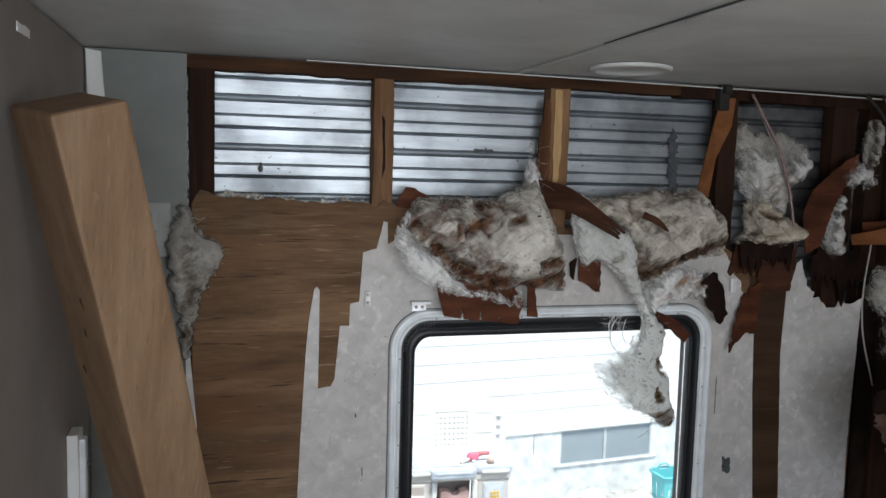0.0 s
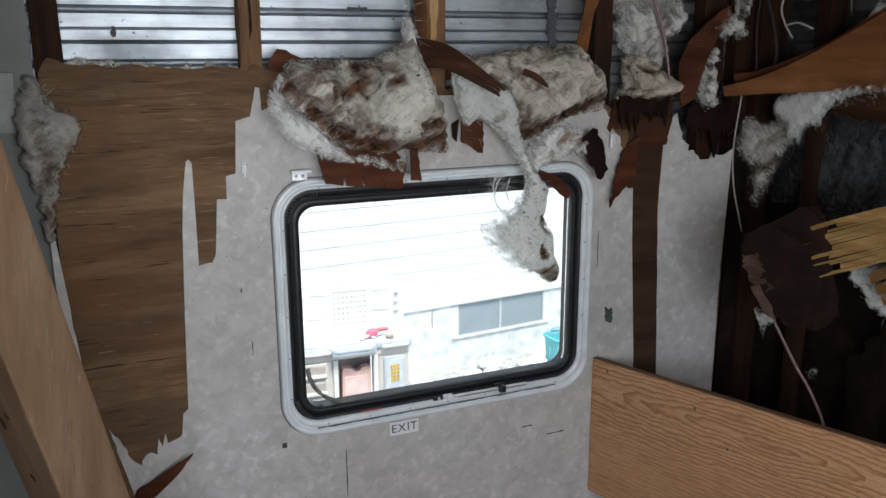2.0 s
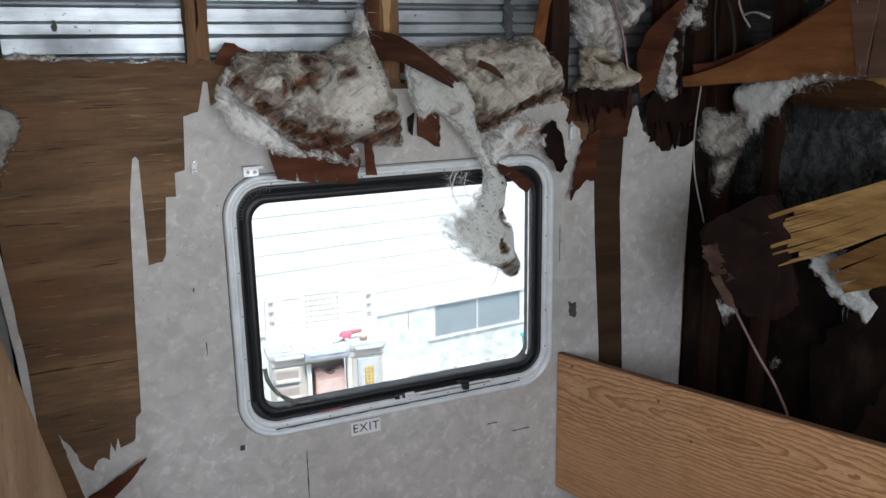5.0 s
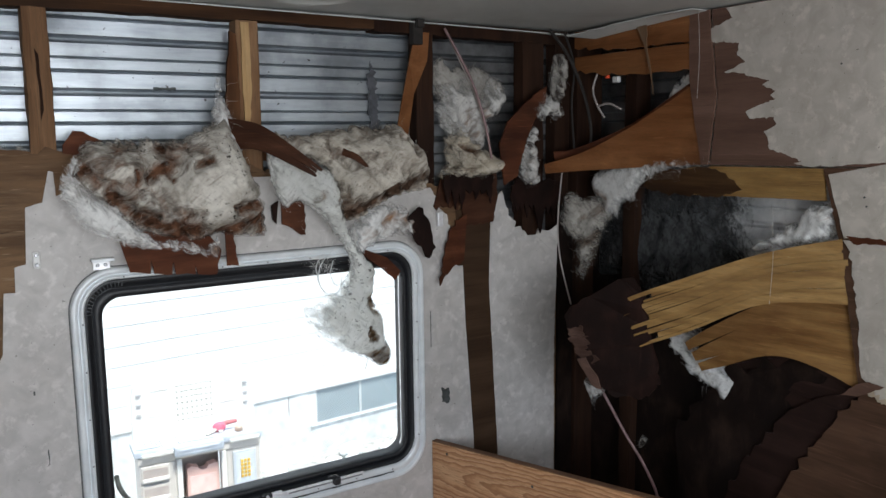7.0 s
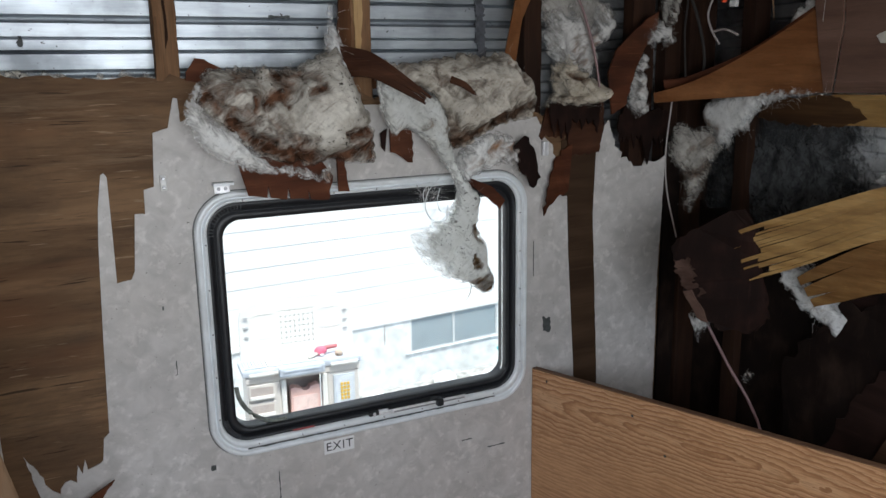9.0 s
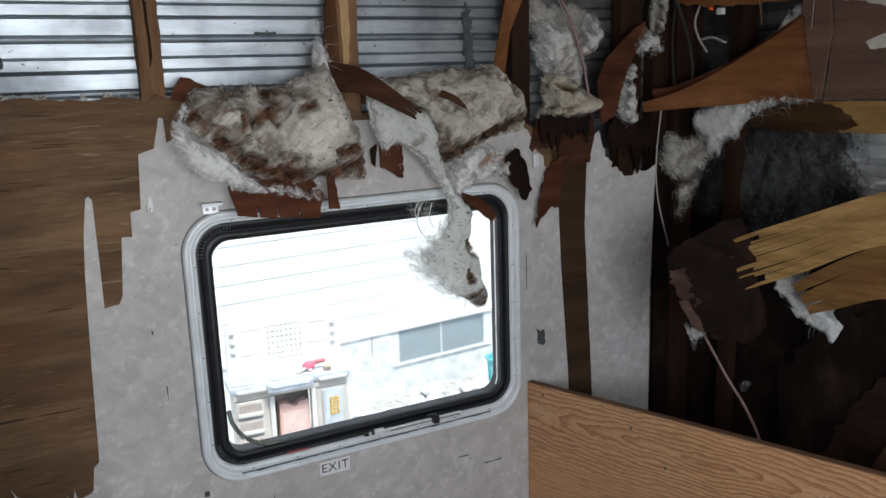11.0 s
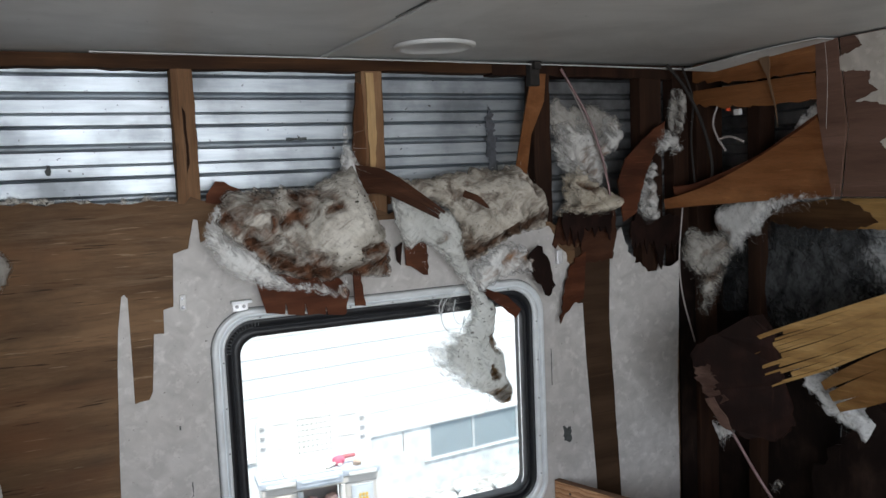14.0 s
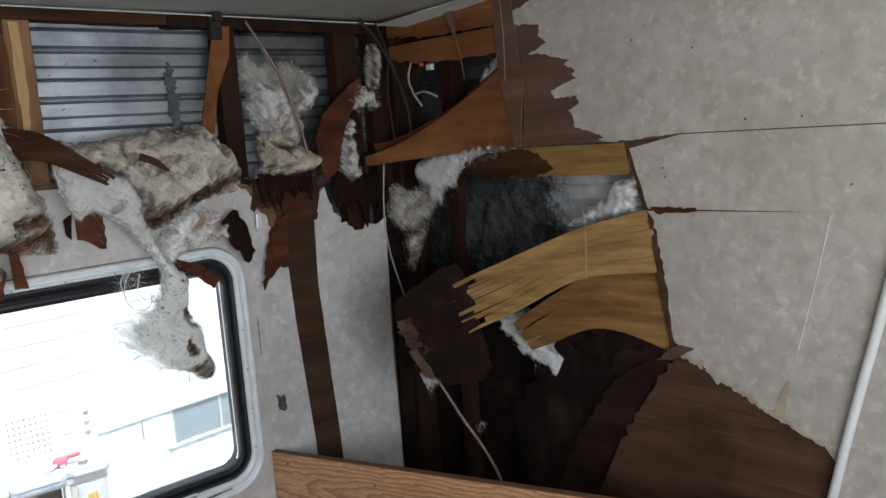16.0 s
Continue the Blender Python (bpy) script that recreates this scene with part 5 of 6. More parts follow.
clump("insulation_clump", (1.60, 1.72, 1.24), "dirty grey glass wool hanging in the corner", [(1.60, 1.40), (1.605, 1.47), (1.66, 1.46), (1.71, 1.475), (1.74, 1.44), (1.73, 1.38), (1.70, 1.33), (1.695, 1.27), (1.675, 1.235), (1.66, 1.27), (1.64, 1.31), (1.625, 1.36)],
      lambda u, v, d: Vector((1.625 - (u - 1.67) * 0.6 + d * 0.8, 1.70 + (u - 1.67) * 0.8 + d * 0.6, v)), 0.028, WOOL_GREY, FIBRE_GREY, 320, [(1.64, 1.36, 1.70, 1.33, 0.02, 0.5), (1.61, 1.44, 1.66, 1.42, 0.03, 0.45)], grid=0.005, edge=0.035, folds=0.5, fold_scale=14, length=0.03, fade=0.03)
clump("insulation_clump", (1.64, 1.53, 1.43), "pale glass wool spilling out under a broken board", [(1.335, 1.549), (1.40, 1.560), (1.48, 1.558), (1.58, 1.548), (1.655, 1.535), (1.695, 1.505), (1.685, 1.46), (1.66, 1.455), (1.645, 1.425), (1.611, 1.405), (1.60, 1.44), (1.575, 1.455), (1.548, 1.46), (1.535, 1.495), (1.50, 1.515), (1.46, 1.535), (1.40, 1.542)], east(XE - 0.006), 0.022, WOOL_WHITE, FIBRE, 600, [(1.64, 1.45, 1.69, 1.48, 0.02, 0.4)], grid=0.005, edge=0.03, folds=0.35, fold_scale=12, tear=0.006, length=0.05, fade=0.02)
clump("insulation_tuft", (1.70, 1.43, 1.71), "pale glass wool tuft behind the bent board", [(1.385, 1.712), (1.375, 1.755), (1.41, 1.764), (1.445, 1.752), (1.47, 1.722), (1.48, 1.70), (1.44, 1.70)], east(1.685), 0.018, WOOL_MID, FIBRE, 120, fade=0.015, grid=0.005, edge=0.02, folds=0.3, length=0.03)
# smoky wisps, blackened and faded out to paint the gradual shade behind them
clump("insulation_clump", (1.69, 1.40, 1.25), "thin smoky glass wool deep in the hole, darkened for its shade", [(1.27, 1.50), (1.40, 1.53), (1.60, 1.53), (1.76, 1.50), (1.78, 1.22), (1.45, 1.17), (1.17, 1.20), (1.19, 1.28), (1.25, 1.35), (1.27, 1.42)], east(1.735), 0.010, insulation_material("shade_dark_glass_wool", (0.08, 0.083, 0.086), (0.018, 0.018, 0.019), (0.012, 0.01, 0.008), 0.85, 0.05, 0.0), FIBRE_GREY, 48, grid=0.008, edge=0.03, folds=1.2, fold_scale=14, tear=0.02, length=0.06, fade=0.10)
clump("insulation_clump", (1.66, 1.10, 1.37), "white glass wool pressed into the edge of the hole", [(1.03, 1.482), (1.035, 1.425), (1.06, 1.405), (1.12, 1.39), (1.20, 1.365), (1.235, 1.372), (1.19, 1.40), (1.13, 1.435), (1.09, 1.475)], east(1.69), 0.04, WOOL_WHITE, FIBRE, 300, grid=0.005, edge=0.02, folds=0.6, fold_scale=18, length=0.03)
clump("insulation_tuft", (1.66, 1.33, 1.01), "white tuft of glass wool under the split board", [(1.43, 1.17), (1.385, 1.165), (1.345, 1.175), (1.345, 1.125), (1.31, 1.11), (1.27, 1.085), (1.24, 1.055), (1.275, 0.99), (1.30, 1.025), (1.34, 1.045), (1.38, 1.095)], lambda u, v, d: Vector((1.665 - (u - 1.34) * 0.5 + d, u, v)), 0.022, WOOL_WHITE, FIBRE, 330, fade=0.019, grid=0.005, edge=0.015, length=0.04)
clump("insulation_tuft", (1.46, 1.45, 1.0), "small white tuft of glass wool on a cable", [(1.44, 1.03), (1.455, 1.06), (1.475, 1.05), (1.505, 1.055), (1.49, 1.02), (1.475, 0.985), (1.465, 1.01)], lambda u, v, d: Vector((1.455 + d, u, v)), 0.015, WOOL_WHITE, FIBRE, 140, fade=0.019, grid=0.004, edge=0.012, length=0.02)
clump("insulation_tuft", (1.50, 1.39, 0.9), "tiny grey tuft of glass wool", [(1.365, 0.925), (1.38, 0.935), (1.395, 0.915), (1.385, 0.90)], lambda u, v, d: Vector((1.52 + d, u, v)), 0.01, WOOL_GREY, FIBRE_GREY, 70, fade=0.019, grid=0.004, edge=0.01, length=0.018)
# clump behind the leaning lumber
clump("insulation_clump", (-0.02, YW - 0.02, 1.30), "dirty glass wool bulging beside the corner stud", [(-0.07, 1.54), (-0.055, 1.59), (-0.03, 1.60), (0.0, 1.545), (0.036, 1.525), (0.04, 1.49), (0.015, 1.455), (0.0, 1.41), (-0.012, 1.37), (-0.02, 1.30), (-0.045, 1.29), (-0.05, 1.38), (-0.07, 1.45)], NW, 0.045, WOOL_GREY, FIBRE, 120, [(-0.03, 1.50, -0.02, 1.40, 0.03, 0.5), (-0.03, 1.40, -0.025, 1.33, 0.02, 0.5)], grid=0.005, edge=0.04, folds=0.9, fold_scale=12, fade=0.008)
clump("insulation_shreds", (0.2, YW - 0.005, 1.60), "thin rim of white wool and torn paper along the plywood top", [(0.02, 1.617), (0.05, 1.632), (0.09, 1.622), (0.16, 1.618), (0.22, 1.612), (0.30, 1.618), (0.335, 1.612), (0.33, 1.60), (0.20, 1.601), (0.10, 1.606), (0.04, 1.61)], north(YW + 0.016), 0.012, WOOL, FIBRE, 260, grid=0.004, edge=0.008, length=0.02)

# ---- torn plywood pieces ----


def teeth(x0, x1, z, depth, n, seed):
    """Points of a torn lower edge from x0 to x1: long and short splinter teeth hanging from height z."""
    rng = random.Random(seed)
    pts = []
    for k in range(n):
        u = x0 + (x1 - x0) * (k + 0.5) / n
        w = (x1 - x0) / n
        pts += [(u - w * 0.42, z + rng.uniform(-0.004, 0.006), 0.002), (u + w * rng.uniform(-0.2, 0.2), z - depth * (0.15 + 0.85 * rng.random() ** 1.5), 0.0015)]
    return pts


def shard(name, label, outline, place, t, mat, base, rng_seed=1, warp=None, step=0.01):
    ob = part(name, plate(ragged(outline, random.Random(rng_seed), step), place, t, warp=warp), mat)
    return tagged(ob, label, "plywood piece", "torn plywood pieces")


shard("torn_plywood", "red-brown plywood flap hanging torn over the window frame", [(0.470, 1.45), (0.488, 1.372, 0.001), (0.525, 1.366), (0.529, 1.392), (0.532, 1.365, 0.001), (0.565, 1.36), (0.570, 1.385), (0.5725, 1.36, 0.002), (0.61, 1.356), (0.612, 1.375), (0.615, 1.356, 0.001), (0.652, 1.352, 0.002), (0.668, 1.40), (0.64, 1.44)], north(YW - 0.045), 0.004, RED_PLY, 0, 11, lambda u, v: -0.25 * max(0, 1.43 - v))
shard("torn_plywood", "small dark plywood tongue hanging below the batt", [(0.674, 1.46), (0.676, 1.367, 0.002), (0.700, 1.365, 0.002), (0.690, 1.44)], north(YW - 0.06), 0.004, RED_PLY, 0, 12)
shard("torn_plywood", "small red-brown plywood scrap with a ragged end", [(0.812, 1.50), (0.813, 1.438, 0.006), (0.840, 1.425, 0.008), (0.866, 1.412, 0.003), (0.868, 1.50)], north(YW - 0.02), 0.004, RED_PLY, 0, 13)
shard("torn_plywood", "dark drip-shaped plywood scrap", [(0.790, 1.48), (0.792, 1.45, 0.001), (0.80, 1.44), (0.806, 1.49)], north(YW - 0.02), 0.004, MAROON_PLY, 0, 14)
shard("torn_plywood", "brown plywood sliver across the window corner", [(0.996, 1.372), (1.06, 1.345), (1.095, 1.31, 0.002), (1.08, 1.29, 0.001), (1.05, 1.318), (1.0, 1.355)], north(YW - 0.035), 0.005, RED_PLY, 0, 15)
shard("torn_plywood", "curled red-brown plywood flap beside the window", [(1.205, 1.262, 0.004), (1.225, 1.285, 0.003), (1.29, 1.315), (1.30, 1.43, 0.006), (1.25, 1.40, 0.008), (1.225, 1.35, 0.006)], north(YW - 0.014), 0.004, RED_PLY, 0, 16, lambda u, v: -0.02 * max(0, (1.26 - u) / 0.05))
shard("torn_plywood", "dark plywood shred below the wool", [(1.10, 1.43), (1.135, 1.37, 0.004), (1.165, 1.335, 0.004), (1.185, 1.36, 0.004), (1.165, 1.43, 0.003), (1.14, 1.46)], north(YW - 0.05), 0.004, MAROON_PLY, 0, 17)
shard("torn_plywood", "red-brown plywood remnant nailed between studs", teeth(1.205, 1.30, 1.455, 0.035, 5, 3) + [(1.30, 1.40, 0.003), (1.385, 1.405, 0.003), (1.40, 1.47, 0.003), (1.392, 1.535, 0.006)] + teeth(1.375, 1.22, 1.525, -0.03, 5, 8), north(YW - 0.008), 0.004, SPLINTER, 0, 18)
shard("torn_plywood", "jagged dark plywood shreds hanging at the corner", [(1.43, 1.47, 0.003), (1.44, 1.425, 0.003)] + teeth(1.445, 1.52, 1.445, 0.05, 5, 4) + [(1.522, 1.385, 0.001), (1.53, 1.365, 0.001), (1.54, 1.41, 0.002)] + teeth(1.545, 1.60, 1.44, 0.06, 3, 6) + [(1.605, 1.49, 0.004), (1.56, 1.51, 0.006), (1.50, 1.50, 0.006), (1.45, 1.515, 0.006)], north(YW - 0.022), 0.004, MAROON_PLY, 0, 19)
shard("torn_plywood", "brown torn plywood strip in front of a dark stud", [(1.092, 1.628, 0.004), (1.125, 1.628), (1.158, 1.722), (1.196, 1.80), (1.203, 1.865, 0.003), (1.165, 1.865), (1.148, 1.80)], north(YW - 0.004), 0.004, ORANGE_PLY, 0, 20, lambda u, v: -0.03 * max(0, (1.72 - v) / 0.1))
shard("torn_plywood", "dark red plywood strip leaning diagonally in the corner", [(1.375, 1.60), (1.40, 1.655), (1.44, 1.69, 0.003), (1.495, 1.73), (1.525, 1.745, 0.002), (1.52, 1.70), (1.485, 1.66), (1.455, 1.60, 0.002), (1.43, 1.52), (1.39, 1.50)], north(YW - 0.05), 0.005, RED_PLY, 0, 21)
shard("torn_plywood", "brown splinter sticking out of the wall below", [(0.06, 0.715), (0.105, 0.728), (0.150, 0.772, 0.001), (0.186, 0.820), (0.150, 0.796, 0.001), (0.105, 0.765, 0.001), (0.07, 0.745)], north(YW - 0.012), 0.005, RED_PLY, 0, 22, lambda u, v: -0.25 * max(0, u - 0.06))
shard("torn_plywood", "reddish scrap at the edge of the batt", [(0.392, 1.600, 0.003), (0.398, 1.622, 0.003), (0.412, 1.642, 0.002), (0.430, 1.640, 0.003), (0.462, 1.622, 0.003), (0.45, 1.59)], north(YW - 0.012), 0.004, RED_PLY, 0, 23)
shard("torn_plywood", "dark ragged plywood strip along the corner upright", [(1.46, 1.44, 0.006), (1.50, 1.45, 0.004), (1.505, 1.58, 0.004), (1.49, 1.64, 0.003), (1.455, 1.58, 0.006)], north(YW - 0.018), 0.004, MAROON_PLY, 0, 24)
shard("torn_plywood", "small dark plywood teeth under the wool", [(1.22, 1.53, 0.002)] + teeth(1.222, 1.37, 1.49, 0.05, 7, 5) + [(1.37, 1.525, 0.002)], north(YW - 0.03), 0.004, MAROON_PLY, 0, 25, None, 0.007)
# long splinter lying over the wool
spl = split_board([(0.695, 1.765, 1.665), (0.75, 1.71, 1.650), (0.80, 1.66, 1.605), (0.852, 1.63, 1.556)], [(0.70, 1.755, 1.60), (0.74, 1.70, 1.600), (0.79, 1.65, 1.570), (0.838, 1.63, 1.541)], 0.005, random.Random(8), 5, 16, 0.05, 0.003)
long_splinter = thing("broken_splinter", (0.7, 1.76, 1.60), "long dark brown plywood splinter lying over the wool", "plywood piece", "torn plywood pieces")
for bm in spl:
    part("splinter", bm, SPLINTER, long_splinter)
small_splinter = thing("broken_splinter", (0.93, 1.70, 1.58), "small brown splinter in the wool", "plywood piece", "torn plywood pieces")
for bm in split_board([(0.93, 1.70, 1.60), (0.955, 1.68, 1.585), (0.975, 1.67, 1.56)], [(0.925, 1.70, 1.585), (0.945, 1.68, 1.575), (0.97, 1.67, 1.556)], 0.003, random.Random(9), 3, 8, 0.05):
    part("splinter", bm, SPLINTER, small_splinter)

# bent boards of the burst end wall
boards = "burst wall boards"


def burst(label, mat, top, bottom, *a, **k):
    t = thing("broken_board", bottom[0], label, "board", boards)
    for bm in split_board(top, bottom, *a, **k):
        part("splinter", bm, mat, t)
    return t


burst("orange-brown plywood board bent in and pointing at the corner", ORANGE_PLY, [(1.653, 1.392, 1.728), (1.648, 1.46, 1.690), (1.625, 1.58, 1.625), (1.575, 1.68, 1.572), (1.515, 1.752, 1.545)], [(1.653, 1.342, 1.552), (1.650, 1.42, 1.548), (1.625, 1.54, 1.541), (1.575, 1.65, 1.533), (1.512, 1.745, 1.524)], 0.005, random.Random(2), 1, 26, 0.01, 0.002)
shard("hanging_sliver", "pale brown torn sliver hanging from the ceiling edge", [(1.555, 1.89, 0.002), (1.520, 1.89, 0.002), (1.514, 1.82, 0.001), (1.4985, 1.76, 0.0005), (1.492, 1.712), (1.502, 1.76, 0.0005), (1.524, 1.83, 0.002)], east(XE - 0.012), 0.002, BEAM, 0, 41, None, 0.008)
burst("purple-brown soaked sheet curling under the split board", SHEET_BROWN, [(1.664, 0.962, 1.130), (1.668, 1.05, 1.165), (1.675, 1.15, 1.170), (1.700, 1.27, 1.118), (1.71, 1.36, 1.06)], [(1.672, 0.985, 1.035), (1.676, 1.07, 1.040), (1.684, 1.16, 1.045), (1.70, 1.27, 1.035), (1.715, 1.34, 1.02)], 0.004, random.Random(26), 3, 20, 0.05, 0.004)
burst("thin dark sliver behind the bent board", RED_PLY, [(1.66, 1.40, 1.735), (1.645, 1.56, 1.648), (1.60, 1.70, 1.590), (1.56, 1.76, 1.578)], [(1.662, 1.40, 1.720), (1.650, 1.56, 1.628), (1.61, 1.70, 1.565), (1.57, 1.76, 1.556)], 0.004, random.Random(22), 2, 16, 0.03, 0.002)
burst("yellow plywood board split into splinters and bent inward", YELLOW_PLY, [(1.657, 1.006, 1.418), (1.61, 1.089, 1.396), (1.565, 1.16, 1.370), (1.50, 1.25, 1.325), (1.435, 1.35, 1.275), (1.385, 1.462, 1.200)], [(1.66, 0.985, 1.29), (1.60, 1.09, 1.285), (1.561, 1.152, 1.266), (1.51, 1.235, 1.215), (1.45, 1.33, 1.165), (1.405, 1.425, 1.118)], 0.005, random.Random(6), 13, 28, 0.15, 0.008)
burst("yellow plywood board sagging below the split one", BROWN_SPLIT, [(1.666, 0.982, 1.302), (1.650, 1.08, 1.289), (1.622, 1.17, 1.262), (1.59, 1.28, 1.19), (1.58, 1.33, 1.15)], [(1.662, 0.966, 1.125), (1.645, 1.06, 1.157), (1.625, 1.14, 1.160), (1.605, 1.23, 1.12), (1.59, 1.30, 1.09)], 0.005, random.Random(16), 3, 22, 0.06, 0.004)
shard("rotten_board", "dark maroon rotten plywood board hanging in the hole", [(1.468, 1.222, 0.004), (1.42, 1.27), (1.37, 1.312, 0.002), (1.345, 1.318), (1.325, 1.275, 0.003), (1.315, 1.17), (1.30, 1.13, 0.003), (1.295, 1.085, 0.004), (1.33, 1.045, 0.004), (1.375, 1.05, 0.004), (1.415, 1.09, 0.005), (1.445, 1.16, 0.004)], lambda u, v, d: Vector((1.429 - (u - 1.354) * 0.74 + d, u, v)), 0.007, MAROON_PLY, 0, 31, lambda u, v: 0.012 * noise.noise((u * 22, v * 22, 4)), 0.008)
shard("flaking_bark", "pale pink flaking wood fibres on the rotten board", [(1.458, 1.195, 0.004), (1.432, 1.205, 0.007), (1.418, 1.18, 0.007), (1.425, 1.15, 0.006), (1.402, 1.135, 0.006), (1.408, 1.105, 0.005), (1.42, 1.095, 0.004), (1.442, 1.15, 0.004)], lambda u, v, d: Vector((1.424 - (u - 1.354) * 0.74 + d, u, v)), 0.003, wood("flaking_pink_wood", (0.035, 0.018, 0.014), (0.075, 0.042, 0.033), (0.15, 0.095, 0.075), (2, 2, 6), 0.8, 120, 0.4), 0, 33, lambda u, v: -0.006 * noise.noise((u * 60, v * 60, 0)), 0.0045)
shard("pale_wood_scrap", "round pale brown knot scrap on the lower rotten board", [(1.408 + 0.016 * math.cos(k * 0.7), 1.045 + 0.014 * math.sin(k * 0.7), 0.001) for k in range(9)], lambda u, v, d: Vector((1.449 + d, u, v)), 0.003, wood("pale_scrap_wood", (0.07, 0.045, 0.035), (0.10, 0.068, 0.052), (0.14, 0.10, 0.08), (2, 2, 3), 0.9, 60, 0.3), 0, 34)
shard("pale_wood_scrap", "split pale sliver on the edge of the rotten board", [(1.430, 1.130, 0.002), (1.416, 1.135, 0.002), (1.393, 1.090, 0.002), (1.386, 1.065, 0.001), (1.396, 1.067, 0.002), (1.418, 1.105, 0.002)], lambda u, v, d: Vector((1.412 - (u - 1.354) * 0.74 + d, u, v)), 0.003, wood("pinkish_sliver_wood", (0.08, 0.045, 0.035), (0.12, 0.072, 0.056), (0.17, 0.11, 0.085), (2, 2, 3), 0.8, 60, 0.25), 0, 35)

# ---- cables ----


def cable(name, label, pts, r, mat):
    return tagged(part(name, tube(pts, r, 30, 6), mat, smooth=True), label, "cable", "loose cables")


cable("cable", "purple-brown twin wire hanging from the ceiling edge", [(1.234, 1.768, 1.875), (1.262, 1.755, 1.82), (1.300, 1.745, 1.745), (1.328, 1.735, 1.65), (1.345, 1.73, 1.555)], 0.0032, COPPER_WIRE)
cable("cable", "pale wire beside the purple one", [(1.240, 1.772, 1.87), (1.275, 1.765, 1.80), (1.312, 1.755, 1.72), (1.340, 1.745, 1.62), (1.350, 1.74, 1.56)], 0.0018, WHITE_WIRE)
cable("cable", "dark sooty cable hanging in the corner", [(1.545, 1.755, 1.888), (1.585, 1.735, 1.83), (1.622, 1.715, 1.74), (1.64, 1.70, 1.64), (1.635, 1.70, 1.56)], 0.0045, BLACK_WIRE)
cable("cable", "dark cable beside the corner", [(1.60, 1.76, 1.885), (1.615, 1.74, 1.80), (1.60, 1.73, 1.70), (1.61, 1.73, 1.58)], 0.003, BLACK_WIRE)
cable("cable", "thin white cable hanging down the corner", [(1.562, 1.722, 1.53), (1.556, 1.730, 1.40), (1.560, 1.724, 1.30), (1.577, 1.70, 1.18)], 0.0022, WHITE_WIRE)
cable("cable", "grey cable running down behind the oak panel", [(1.452, 1.45, 1.035), (1.485, 1.406, 0.937), (1.512, 1.368, 0.862), (1.535, 1.34, 0.77), (1.55, 1.32, 0.60), (1.56, 1.31, 0.012)], 0.0035, COPPER_WIRE)
cable("cable", "short curled wire end by the hole", [(1.665, 1.70, 1.79), (1.66, 1.715, 1.74), (1.66, 1.70, 1.70), (1.668, 1.68, 1.665)], 0.003, WHITE_WIRE)
cable("cable", "pale bent wire in the hole", [(1.668, 1.62, 1.685), (1.662, 1.66, 1.70), (1.662, 1.70, 1.695)], 0.0035, WHITE_WIRE)
nut = thing("wire_nut", (1.68, 1.66, 1.76), "orange-red wire nut on white-ended wires", "wire nut")
part("cap", disc(bmesh.new(), (1.672, 1.675, 1.775), 0.007, 0.020, "Z", 12, 0.004), RED_CAP, nut)
part("wire_end", boxed(1.668, 1.680, 1.635, 1.655, 1.752, 1.768, 0.003), WHITE_PLASTIC, nut)
for i, (y, z) in enumerate(((1.12, 1.38), (1.36, 1.80))):
    cable("fibre_string", "thin pale fibre hanging across the boards", [(XE - 0.02 - 0.05 * (i == 0), y, z + 0.10), (XE - 0.025 - 0.05 * (i == 0), y - 0.012, z), (XE - 0.02 - 0.05 * (i == 0), y - 0.005, z - 0.10)], 0.0004, FIBRE_GREY)

strap = thing("black_strap", (1.162, 1.78, 1.85), "short black metal strap at the ceiling edge", "strap")
part("strap_body", boxed(1.150, 1.176, 1.770, 1.7905, 1.835, 1.8915, 0.002), BLACK_WIRE, strap)
part("strap_lip", boxed(1.154, 1.172, 1.755, 1.7698, 1.872, 1.8905, 0.002), BLACK_WIRE, strap)

# ---- loose wood and panels ----
oak = thing("oak_panel", (1.3, 1.4, 0.0), "oak veneer panel of a bunk standing out from the wall", "panel")
A, B = Vector((1.193, 1.783, 0)), Vector((1.505, 0.63, 0))
ax = (B - A).normalized()
sd = Vector((ax.y, -ax.x, 0)) * -1


def oak_place(u, v, d):
    return A + ax * u + sd * d + Vector((0, 0, v))


part("face_panel", plate([(0.0, 0.484), (1.19, 0.50), (1.19, 0.922), (0.0, 0.860)], oak_place, 0.016), OAK, oak, "golden oak veneer with cathedral grain")
part("top_edge", plate([(0.0, 0.860), (1.19, 0.922), (1.19, 0.9245), (0.0, 0.8625)], oak_place, 0.016), plain("dark_panel_edge", (0.14, 0.07, 0.035), 0.7), oak)
for u in (0.10, 1.0):
    part("leg", plate([(u, 0.0), (u + 0.06, 0.0), (u + 0.06, 0.80), (u, 0.80)], lambda a, b, d: oak_place(a, b, d + 0.0165), 0.035), STUD_MID, oak)
for u, z in ((0.31, 0.832), (0.40, 0.765), (0.05, 0.84)):
    bm = bmesh.new()
    c = oak_place(u, z, -0.0012)
    bmesh.ops.create_icosphere(bm, subdivisions=1, radius=0.0045, matrix=Matrix.Translation(c) @ Matrix.Diagonal((0.4, 1, 0.8, 1)))
    part("nail_hole", bm, DARK_GUM, oak)

